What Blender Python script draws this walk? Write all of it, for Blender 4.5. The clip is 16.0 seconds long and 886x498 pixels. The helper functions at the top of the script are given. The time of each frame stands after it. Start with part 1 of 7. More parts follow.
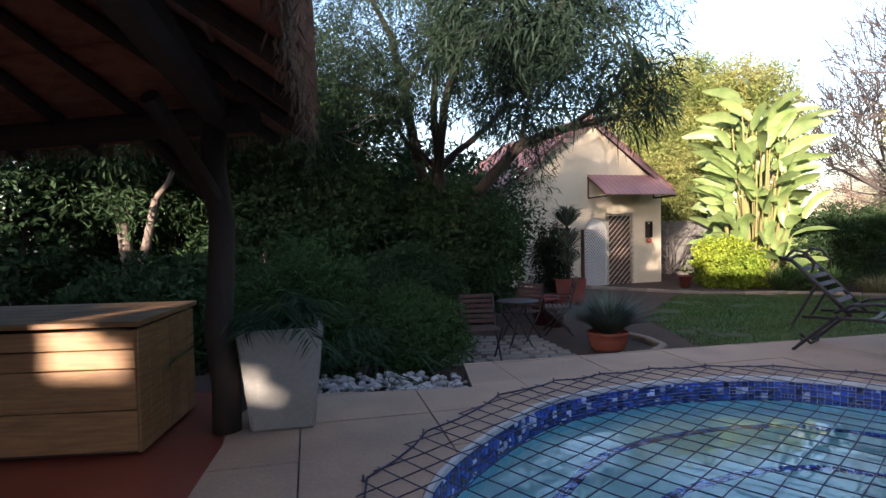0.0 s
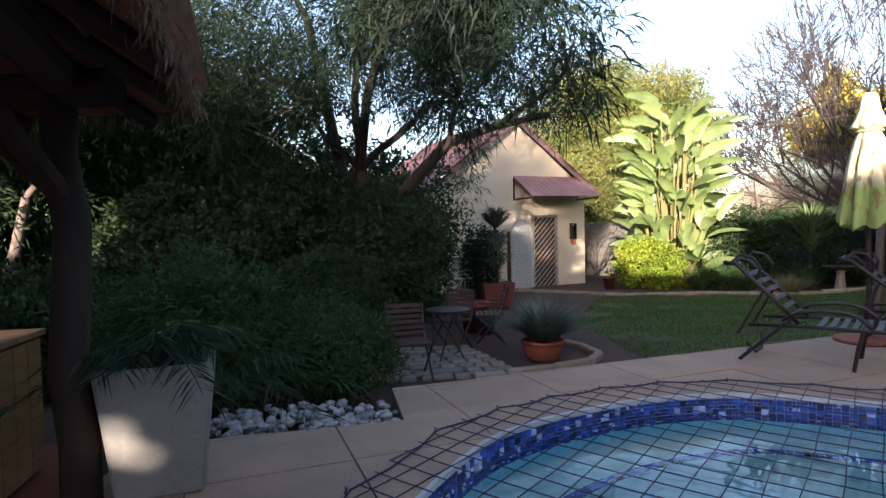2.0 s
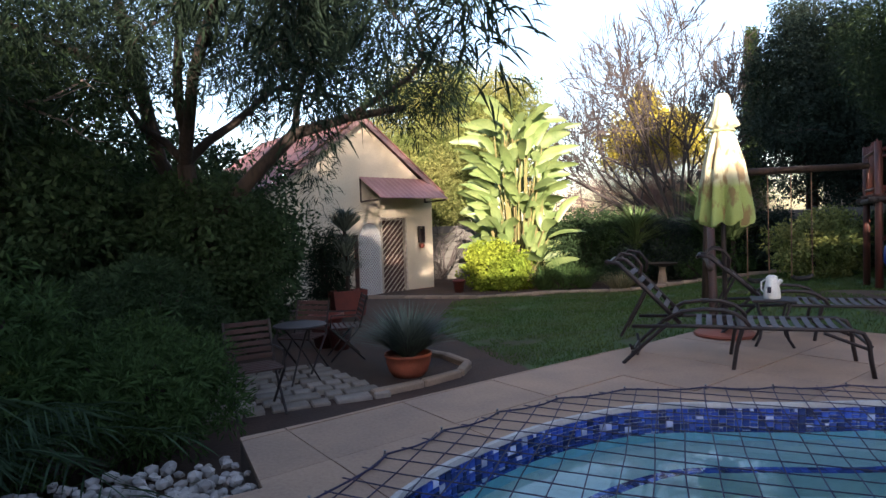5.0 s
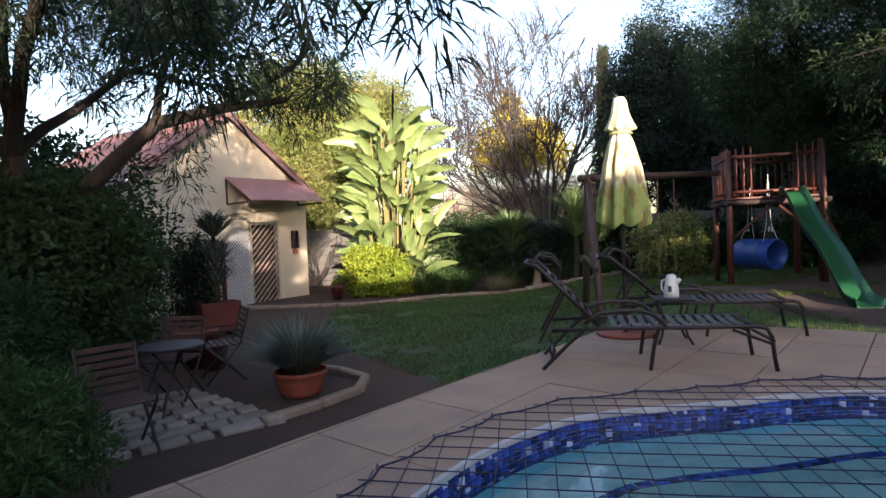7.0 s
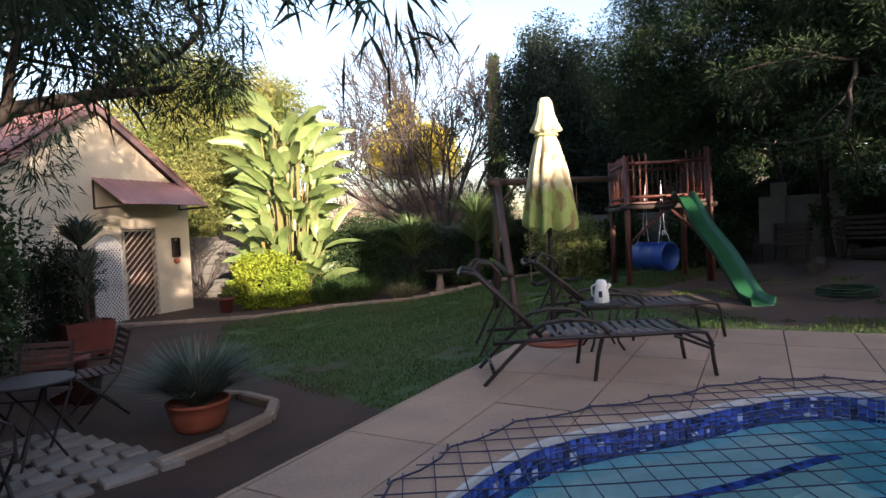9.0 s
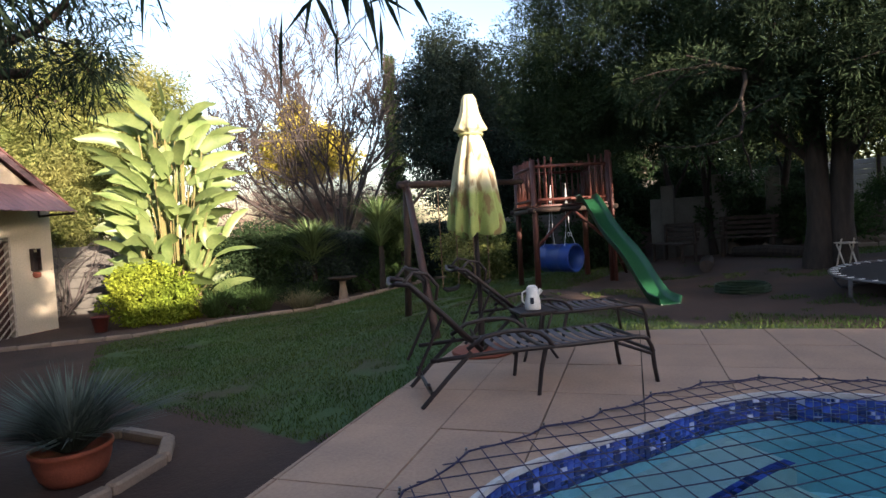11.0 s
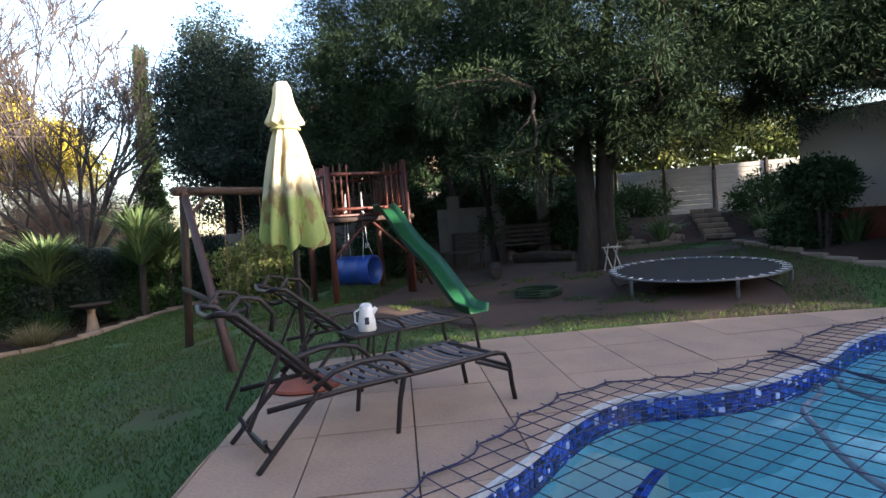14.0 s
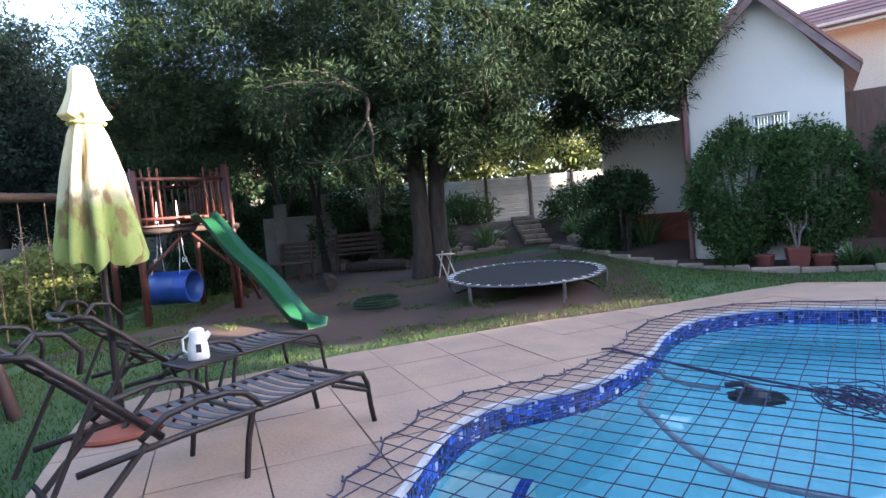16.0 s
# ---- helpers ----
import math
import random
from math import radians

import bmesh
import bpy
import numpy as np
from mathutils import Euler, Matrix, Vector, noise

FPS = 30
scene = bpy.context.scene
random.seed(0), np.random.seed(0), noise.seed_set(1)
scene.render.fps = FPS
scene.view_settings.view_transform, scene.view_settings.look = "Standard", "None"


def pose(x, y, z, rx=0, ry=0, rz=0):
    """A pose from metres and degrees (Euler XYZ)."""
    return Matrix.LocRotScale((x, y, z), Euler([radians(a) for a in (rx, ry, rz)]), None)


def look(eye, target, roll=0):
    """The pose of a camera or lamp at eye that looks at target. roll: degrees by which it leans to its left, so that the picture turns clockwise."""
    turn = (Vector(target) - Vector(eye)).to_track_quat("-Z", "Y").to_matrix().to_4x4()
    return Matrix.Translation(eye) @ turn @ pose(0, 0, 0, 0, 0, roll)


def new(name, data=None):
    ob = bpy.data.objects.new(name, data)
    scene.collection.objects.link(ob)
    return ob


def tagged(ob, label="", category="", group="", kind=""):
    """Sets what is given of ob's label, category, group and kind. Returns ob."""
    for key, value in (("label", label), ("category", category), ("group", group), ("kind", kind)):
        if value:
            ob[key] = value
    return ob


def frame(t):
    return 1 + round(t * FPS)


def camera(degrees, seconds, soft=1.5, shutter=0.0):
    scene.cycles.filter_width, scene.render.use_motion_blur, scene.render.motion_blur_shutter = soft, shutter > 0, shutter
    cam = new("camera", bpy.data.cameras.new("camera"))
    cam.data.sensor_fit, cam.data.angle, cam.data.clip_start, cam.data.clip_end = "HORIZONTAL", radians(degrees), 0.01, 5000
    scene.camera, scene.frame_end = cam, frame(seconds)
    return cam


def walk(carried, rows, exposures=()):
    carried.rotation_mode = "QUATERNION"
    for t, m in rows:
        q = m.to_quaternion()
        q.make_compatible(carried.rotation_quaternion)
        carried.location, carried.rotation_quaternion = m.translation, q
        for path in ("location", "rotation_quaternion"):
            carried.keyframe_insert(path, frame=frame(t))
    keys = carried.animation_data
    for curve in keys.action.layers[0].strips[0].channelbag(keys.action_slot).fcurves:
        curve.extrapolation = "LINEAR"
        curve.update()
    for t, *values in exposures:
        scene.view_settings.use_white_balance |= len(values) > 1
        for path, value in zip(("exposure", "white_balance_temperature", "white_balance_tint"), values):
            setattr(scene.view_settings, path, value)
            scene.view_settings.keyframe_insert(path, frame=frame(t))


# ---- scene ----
cam = camera(75.0, 16.0)
PATH = [
    (0, (1.249, 0.275, 1.246), (0.834, 2.23, 1.177), -1.2),
    (0.5, (1.211, 0.447, 1.246), (0.872, 2.417, 1.176), -1.2),
    (1, (1.184, 0.624, 1.255), (0.903, 2.603, 1.184), -1.2),
    (1.5, (1.136, 0.784, 1.263), (0.916, 2.77, 1.193), -1.3),
    (2, (1.085, 0.95, 1.268), (0.936, 2.943, 1.198), -1.3),
    (2.5, (1.048, 1.099, 1.257), (0.983, 3.097, 1.188), -1.4),
    (3, (1.03, 1.259, 1.245), (1.044, 3.258, 1.177), -1.6),
    (5.5, (0.801, 1.954, 1.222), (1.315, 3.885, 1.155), -2.0),
    (6, (0.75, 2.096, 1.212), (1.376, 3.994, 1.146), -2.1),
    (6.5, (0.692, 2.238, 1.217), (1.438, 4.093, 1.15), -2.2),
    (7, (0.616, 2.395, 1.224), (1.463, 4.206, 1.155), -2.3),
    (7.5, (0.605, 2.548, 1.224), (1.54, 4.314, 1.155), -2.4),
    (8, (0.595, 2.713, 1.231), (1.612, 4.433, 1.163), -2.5),
    (8.5, (0.566, 2.841, 1.237), (1.654, 4.517, 1.168), -2.6),
    (9, (0.541, 2.994, 1.243), (1.72, 4.608, 1.175), -2.7),
    (11.5, (0.671, 3.67, 1.275), (2.2, 4.957, 1.201), -3.5),
    (12, (0.733, 3.821, 1.249), (2.345, 5.002, 1.177), -3.5),
    (12.5, (0.779, 3.948, 1.253), (2.467, 5.018, 1.176), -3.8),
    (13, (0.846, 4.101, 1.246), (2.604, 5.052, 1.169), -3.9),
    (13.5, (0.883, 4.216, 1.263), (2.697, 5.055, 1.182), -4.1),
    (14, (0.912, 4.342, 1.281), (2.781, 5.048, 1.195), -4.3),
    (14.5, (0.959, 4.432, 1.28), (2.877, 4.993, 1.188), -4.4),
    (15, (1.026, 4.501, 1.284), (2.982, 4.909, 1.185), -4.6),
    (15.5, (1.079, 4.548, 1.292), (3.06, 4.797, 1.188), -4.8),
    (16, (1.122, 4.602, 1.309), (3.115, 4.718, 1.202), -4.9),
]
walk(cam, [(t, look(eye, target, roll)) for t, eye, target, roll in PATH],
     [(0, 2.0, 6150, 20), (5.5, 1.9, 6250, 20), (9.5, 1.85, 6500, 21), (12.5, 1.95, 6350, 19), (14, 2.45, 6100, 18), (15, 2.9, 5950, 19), (16, 3.3, 5900, 20)])

# ---- light ----
SUN_EL, SUN_AZ = radians(10.5), (-0.2, -0.98)
world = bpy.data.worlds.new("sky")
scene.world = world
world.use_nodes = True
wn = world.node_tree
sky = wn.nodes.new("ShaderNodeTexSky")
sky.sky_type, sky.sun_disc = "NISHITA", False
sky.sun_elevation, sky.sun_rotation = SUN_EL, math.atan2(SUN_AZ[0], SUN_AZ[1])
sky.air_density, sky.dust_density = 1.0, 1.5
wn.nodes["Background"].inputs[1].default_value = 0.15
wn.links.new(sky.outputs[0], wn.nodes["Background"].inputs[0])
sun = new("sun", bpy.data.lights.new("sun", "SUN"))
sun.data.energy, sun.data.angle, sun.data.color = 5.0, radians(0.5), (1.0, 0.86, 0.66)
sun.matrix_world = look((SUN_AZ[0] * math.cos(SUN_EL) * 50, SUN_AZ[1] * math.cos(SUN_EL) * 50, math.sin(SUN_EL) * 50), (0, 0, 0))


# ---- materials ----
def mat(name, base, second=None, scale=3.0, fine=40.0, rough=0.8, bump=0.3, metal=0.0, vary=0.0, translucent=0.0, island=False, stretch=(1, 1, 1), spec=0.5, coat=0.0):
    """A surface with large stains, fine grain and relief. vary: how far separate pieces differ."""
    m = bpy.data.materials.new(name)
    m.use_nodes = True
    nt = m.node_tree
    n, l = nt.nodes, nt.links
    p = n["Principled BSDF"]
    second = second or tuple(c * 0.6 for c in base)
    tc = n.new("ShaderNodeTexCoord")
    mp = n.new("ShaderNodeMapping")
    mp.inputs["Scale"].default_value = stretch
    l.new(tc.outputs["Object"], mp.inputs[0])
    big, small = n.new("ShaderNodeTexNoise"), n.new("ShaderNodeTexNoise")
    big.inputs["Scale"].default_value, small.inputs["Scale"].default_value = scale, fine
    big.inputs["Detail"].default_value, small.inputs["Detail"].default_value = 4, 3
    l.new(mp.outputs[0], big.inputs[0]), l.new(mp.outputs[0], small.inputs[0])
    ramp = n.new("ShaderNodeMapRange")
    ramp.inputs[1].default_value, ramp.inputs[2].default_value = 0.35, 0.65
    l.new(big.outputs[0], ramp.inputs[0])
    mix = n.new("ShaderNodeMix")
    mix.data_type = "RGBA"
    mix.inputs[6].default_value, mix.inputs[7].default_value = (*base, 1), (*second, 1)
    l.new(ramp.outputs[0], mix.inputs[0])
    val = n.new("ShaderNodeMapRange")
    val.inputs[3].default_value, val.inputs[4].default_value = 0.78, 1.22
    l.new(small.outputs[0], val.inputs[0])
    hsv = n.new("ShaderNodeHueSaturation")
    l.new(mix.outputs[2], hsv.inputs["Color"])
    out = val.outputs[0]
    if vary:
        if island:
            r = n.new("ShaderNodeNewGeometry").outputs["Random Per Island"]
        else:
            r = n.new("ShaderNodeObjectInfo").outputs["Random"]
        rr = n.new("ShaderNodeMapRange")
        rr.inputs[3].default_value, rr.inputs[4].default_value = 1 - vary, 1 + vary
        l.new(r, rr.inputs[0])
        mul = n.new("ShaderNodeMath")
        mul.operation = "MULTIPLY"
        l.new(rr.outputs[0], mul.inputs[0]), l.new(out, mul.inputs[1])
        out = mul.outputs[0]
    l.new(out, hsv.inputs["Value"])
    l.new(hsv.outputs[0], p.inputs["Base Color"])
    p.inputs["Roughness"].default_value, p.inputs["Metallic"].default_value = rough, metal
    p.inputs["Specular IOR Level"].default_value, p.inputs["Coat Weight"].default_value = spec, coat
    if bump:
        b = n.new("ShaderNodeBump")
        b.inputs["Strength"].default_value, b.inputs["Distance"].default_value = bump, 0.01
        l.new(small.outputs[0], b.inputs["Height"]), l.new(b.outputs[0], p.inputs["Normal"])
    if translucent:
        t, mx = n.new("ShaderNodeBsdfTranslucent"), n.new("ShaderNodeMixShader")
        mx.inputs[0].default_value = translucent
        l.new(hsv.outputs[0], t.inputs[0])
        l.new(p.outputs[0], mx.inputs[1]), l.new(t.outputs[0], mx.inputs[2])
        l.new(mx.outputs[0], n["Material Output"].inputs[0])
    return m


M = {
    "slab": mat("sandstone paving", (0.36, 0.235, 0.165), (0.29, 0.195, 0.145), 2.2, 45, 0.85, 0.35, vary=0.09),
    "mortar": mat("joint mortar", (0.10, 0.07, 0.055), None, 4, 60, 0.95),
    "coping": mat("white pool coping", (0.5, 0.5, 0.52), (0.4, 0.38, 0.38), 6, 60, 0.6),
    "pool": mat("marbelite plaster", (0.28, 0.67, 0.75), (0.22, 0.61, 0.71), 0.7, 14, 0.6, 0.1),
    "pool_shallow": mat("marbelite plaster on steps", (0.42, 0.60, 0.58), (0.32, 0.52, 0.54), 0.9, 14, 0.6, 0.1),
    "tile": mat("blue glass mosaic", (0.018, 0.034, 0.20), (0.035, 0.085, 0.36), 14, 90, 0.16, 0.05, vary=0.8, island=True),
    "tile_piece": mat("blue glass mosaic tile", (0.018, 0.034, 0.20), (0.035, 0.085, 0.36), 14, 90, 0.16, 0.05, vary=0.8),
    "tile_light": mat("pale blue mosaic", (0.45, 0.5, 0.66), (0.3, 0.36, 0.6), 14, 90, 0.18, 0.05, vary=0.3),
    "grout": mat("grout", (0.42, 0.46, 0.58), None, 5, 60, 0.8),
    "net": mat("navy net cord", (0.022, 0.016, 0.065), None, 30, 200, 0.7),
    "soil": mat("garden soil", (0.06, 0.035, 0.025), (0.038, 0.023, 0.017), 1.5, 25, 0.95, 0.6),
    "red_floor": mat("polished red floor", (0.22, 0.05, 0.03), (0.16, 0.035, 0.022), 1.8, 30, 0.35, 0.1),
    "pine": mat("varnished pine board", (0.31, 0.16, 0.06), (0.19, 0.09, 0.032), 4, 40, 0.5, 0.2, vary=0.15, stretch=(1, 1, 12)),
    "dark_wood": mat("dark gum pole", (0.028, 0.017, 0.012), (0.045, 0.026, 0.018), 6, 60, 0.8, 0.5, stretch=(3, 3, 0.6)),
    "red_wood": mat("red-brown stained pole", (0.10, 0.026, 0.016), (0.06, 0.018, 0.013), 5, 60, 0.55, 0.3, vary=0.15, stretch=(3, 3, 0.6)),
    "dark_red": mat("dark red-brown gum pole", (0.055, 0.022, 0.018), (0.04, 0.02, 0.016), 5, 60, 0.6, 0.4, stretch=(3, 3, 0.6)),
    "thatch": mat("thatch underside", (0.34, 0.14, 0.08), (0.2, 0.085, 0.05), 6, 70, 0.95, 0.6, stretch=(1, 1, 4)),
    "planter": mat("grey cement planter", (0.28, 0.26, 0.235), (0.22, 0.205, 0.19), 3, 40, 0.7, 0.15),
    "stone": mat("white river stone", (0.36, 0.33, 0.32), (0.2, 0.185, 0.18), 8, 60, 0.8, 0.2, vary=0.35),
    "terracotta": mat("terracotta", (0.29, 0.075, 0.04), (0.21, 0.055, 0.032), 5, 50, 0.75, 0.2, vary=0.15),
    "red_glaze": mat("dark red pot", (0.13, 0.026, 0.02), (0.09, 0.02, 0.016), 5, 50, 0.6, 0.2, vary=0.15),
    "cobble": mat("grey stepping brick", (0.23, 0.20, 0.175), (0.155, 0.13, 0.115), 4, 40, 0.9, 0.4, vary=0.2),
    "kerb": mat("cement kerb", (0.27, 0.20, 0.15), (0.19, 0.14, 0.11), 4, 50, 0.9, 0.4, vary=0.12),
    "iron": mat("dark brown painted aluminium", (0.014, 0.010, 0.011), (0.022, 0.013, 0.013), 8, 80, 0.5, 0.1, spec=0.4),
    "strap": mat("grey vinyl strap", (0.09, 0.085, 0.10), None, 8, 60, 0.6),
    "canvas": mat("sun-bleached green canvas", (0.50, 0.50, 0.27), (0.42, 0.44, 0.2), 5, 120, 0.85, 0.2, translucent=0.3),
    "steel": mat("galvanised steel", (0.20, 0.19, 0.20), (0.12, 0.115, 0.115), 9, 60, 0.4, 0.1, metal=0.7),
    "black": mat("black woven mat", (0.012, 0.012, 0.015), None, 20, 200, 0.8),
    "padding": mat("navy pad cover", (0.02, 0.02, 0.035), None, 12, 90, 0.6),
    "green_plastic": mat("green moulded plastic", (0.010, 0.062, 0.026), (0.013, 0.078, 0.032), 1.5, 40, 0.4, 0.05),
    "blue_plastic": mat("blue plastic drum", (0.012, 0.045, 0.24), (0.015, 0.05, 0.2), 2, 40, 0.4, 0.05),
    "white_plastic": mat("white plastic", (0.75, 0.74, 0.72), (0.65, 0.64, 0.62), 8, 60, 0.45, 0.05),
    "plaster": mat("cream plaster wall", (0.58, 0.50, 0.38), (0.52, 0.45, 0.34), 1.2, 30, 0.9, 0.2),
    # garden walls and pale pillars: the shade they stand in is put into this colour
    "shaded_wall": mat("garden wall darkened for shade", (0.13, 0.12, 0.105), (0.085, 0.08, 0.07), 1.5, 26, 0.95, 0.3),
    "white_wall": mat("off-white plaster wall", (0.62, 0.55, 0.50), (0.57, 0.505, 0.46), 0.8, 70, 0.9, 0.08),
    "pink_wall": mat("pink-beige plaster wall", (0.55, 0.42, 0.33), (0.5, 0.38, 0.3), 0.8, 26, 0.9, 0.2),
    "roof_tile": mat("red-brown roof tile", (0.22, 0.095, 0.085), (0.15, 0.07, 0.065), 3, 30, 0.75, 0.3, vary=0.2),
    "barge": mat("mauve-brown barge board", (0.2, 0.12, 0.12), None, 4, 40, 0.6),
    "awning": mat("mauve painted roof sheet", (0.30, 0.155, 0.15), (0.24, 0.12, 0.12), 2, 30, 0.5, 0.1),
    "gate": mat("cream painted steel", (0.52, 0.44, 0.36), None, 10, 60, 0.5),
    "door_dark": mat("dark varnished door", (0.075, 0.028, 0.02), None, 6, 50, 0.4, stretch=(4, 4, 0.7)),
    "fence": mat("cream precast concrete", (0.55, 0.52, 0.46), (0.45, 0.42, 0.37), 1.5, 30, 0.9, 0.2, vary=0.06),
    "bark": mat("grey-brown bark", (0.042, 0.029, 0.022), (0.022, 0.016, 0.013), 6, 40, 0.95, 1.0, stretch=(3, 3, 0.7)),
    "bark_pale": mat("pale smooth bark", (0.20, 0.15, 0.12), (0.12, 0.09, 0.075), 5, 40, 0.9, 0.5, stretch=(3, 3, 0.7)),
    "twig": mat("bare twigs", (0.06, 0.047, 0.043), (0.04, 0.032, 0.03), 3, 20, 0.9),
    "glass": mat("dark window glass", (0.02, 0.025, 0.03), None, 1, 8, 0.05, 0.0, spec=0.9),
    "white_paint": mat("white paint", (0.72, 0.72, 0.72), (0.64, 0.64, 0.64), 6, 60, 0.5, 0.05),
    "hose": mat("grey ribbed hose", (0.14, 0.19, 0.24), None, 20, 100, 0.5),
    "garden_hose": mat("green garden hose", (0.018, 0.04, 0.02), None, 20, 100, 0.5),
    "petal": mat("white petals", (0.75, 0.74, 0.72), None, 20, 100, 0.6, 0.0),
    "straw": mat("dry leaf litter", (0.2, 0.12, 0.07), (0.12, 0.07, 0.045), 3, 40, 0.95, 0.3, vary=0.4, island=True),
}


def leaf_mat(name, a, b, tr=0.3, rough=0.75, vary=0.45):
    return mat(name, a, b, 0.8, 9, rough, 0.0, vary=vary, translucent=tr, island=True, spec=0.1)


L = {
    "willow": leaf_mat("narrow grey-green leaves", (0.028, 0.046, 0.026), (0.018, 0.031, 0.021)),
    "yellowwood": leaf_mat("dark strappy leaves", (0.022, 0.038, 0.020), (0.034, 0.054, 0.024), tr=0.15),
    "hedge": leaf_mat("dark hedge leaves", (0.028, 0.05, 0.022), (0.04, 0.07, 0.03)),
    "shrub": leaf_mat("mid-green shrub leaves", (0.045, 0.083, 0.028), (0.06, 0.105, 0.034)),
    "lime": leaf_mat("yellow-green leaves", (0.24, 0.28, 0.03), (0.17, 0.24, 0.03)),
    "yellowtree": leaf_mat("light olive leaves", (0.25, 0.25, 0.085), (0.13, 0.17, 0.05)),
    "strelitzia": leaf_mat("broad paddle leaves", (0.13, 0.19, 0.07), (0.09, 0.15, 0.05), tr=0.25, rough=0.35, vary=0.3),
    "gold": leaf_mat("golden leaves", (0.46, 0.39, 0.06), (0.34, 0.29, 0.06)),
    "bluegum": leaf_mat("blue-green leaves", (0.034, 0.05, 0.04), (0.024, 0.038, 0.027)),
    "grass": leaf_mat("lawn grass", (0.045, 0.092, 0.02), (0.08, 0.105, 0.03), tr=0.2, rough=0.6),
    "dry": leaf_mat("dry grass tuft", (0.26, 0.22, 0.12), (0.16, 0.15, 0.08)),
    "blade": leaf_mat("sword leaves", (0.10, 0.16, 0.06), (0.14, 0.19, 0.08), tr=0.15),
    "agave": leaf_mat("grey-green spiky leaves", (0.085, 0.11, 0.10), (0.12, 0.15, 0.12), tr=0.1),
    "conifer": leaf_mat("olive conifer foliage", (0.055, 0.085, 0.03), (0.04, 0.06, 0.025)),
    "palm": leaf_mat("fine palm fronds", (0.05, 0.085, 0.045), (0.04, 0.07, 0.04)),
}


g_ = bpy.data.materials.new("clear window glass")
g_.use_nodes = True
g_.node_tree.nodes["Principled BSDF"].inputs["Transmission Weight"].default_value = 1.0
g_.node_tree.nodes["Principled BSDF"].inputs["Roughness"].default_value = 0.02
g_.node_tree.nodes["Principled BSDF"].inputs["IOR"].default_value = 1.45
M["clear_glass"] = g_
M["far_tile"] = mat("bright red roof tile", (0.42, 0.12, 0.06), (0.3, 0.09, 0.05), 3, 30, 0.75, 0.3, vary=0.2)
M["thicket"] = mat("pinkish dry twigs", (0.26, 0.17, 0.14), (0.18, 0.12, 0.10), 3, 20, 0.9)
M["stalk"] = mat("pale green stalks", (0.16, 0.18, 0.06), (0.2, 0.15, 0.06), 4, 20, 0.6, 0.1, vary=0.2)
M["paddle"] = mat("broad paddle leaf", (0.22, 0.28, 0.10), (0.13, 0.19, 0.06), 2, 18, 0.4, 0.1, vary=0.3, translucent=0.3)


# ---- mesh helpers ----
def finish(name, verts, faces, material, parent=None, label="", smooth=False, kind="", category="", at=None):
    me = bpy.data.meshes.new(name)
    me.from_pydata([tuple(v) for v in verts], [], [tuple(f) for f in faces])
    mats = material if isinstance(material, (list, tuple)) else [material]
    for m in mats:
        me.materials.append(m)
    if smooth:
        me.polygons.foreach_set("use_smooth", [True] * len(me.polygons))
    me.update()
    ob = new(name, me)
    if at is not None:
        ob.matrix_world = at
    if parent is not None:
        ob.parent = parent
    return tagged(ob, label, category, "", kind)


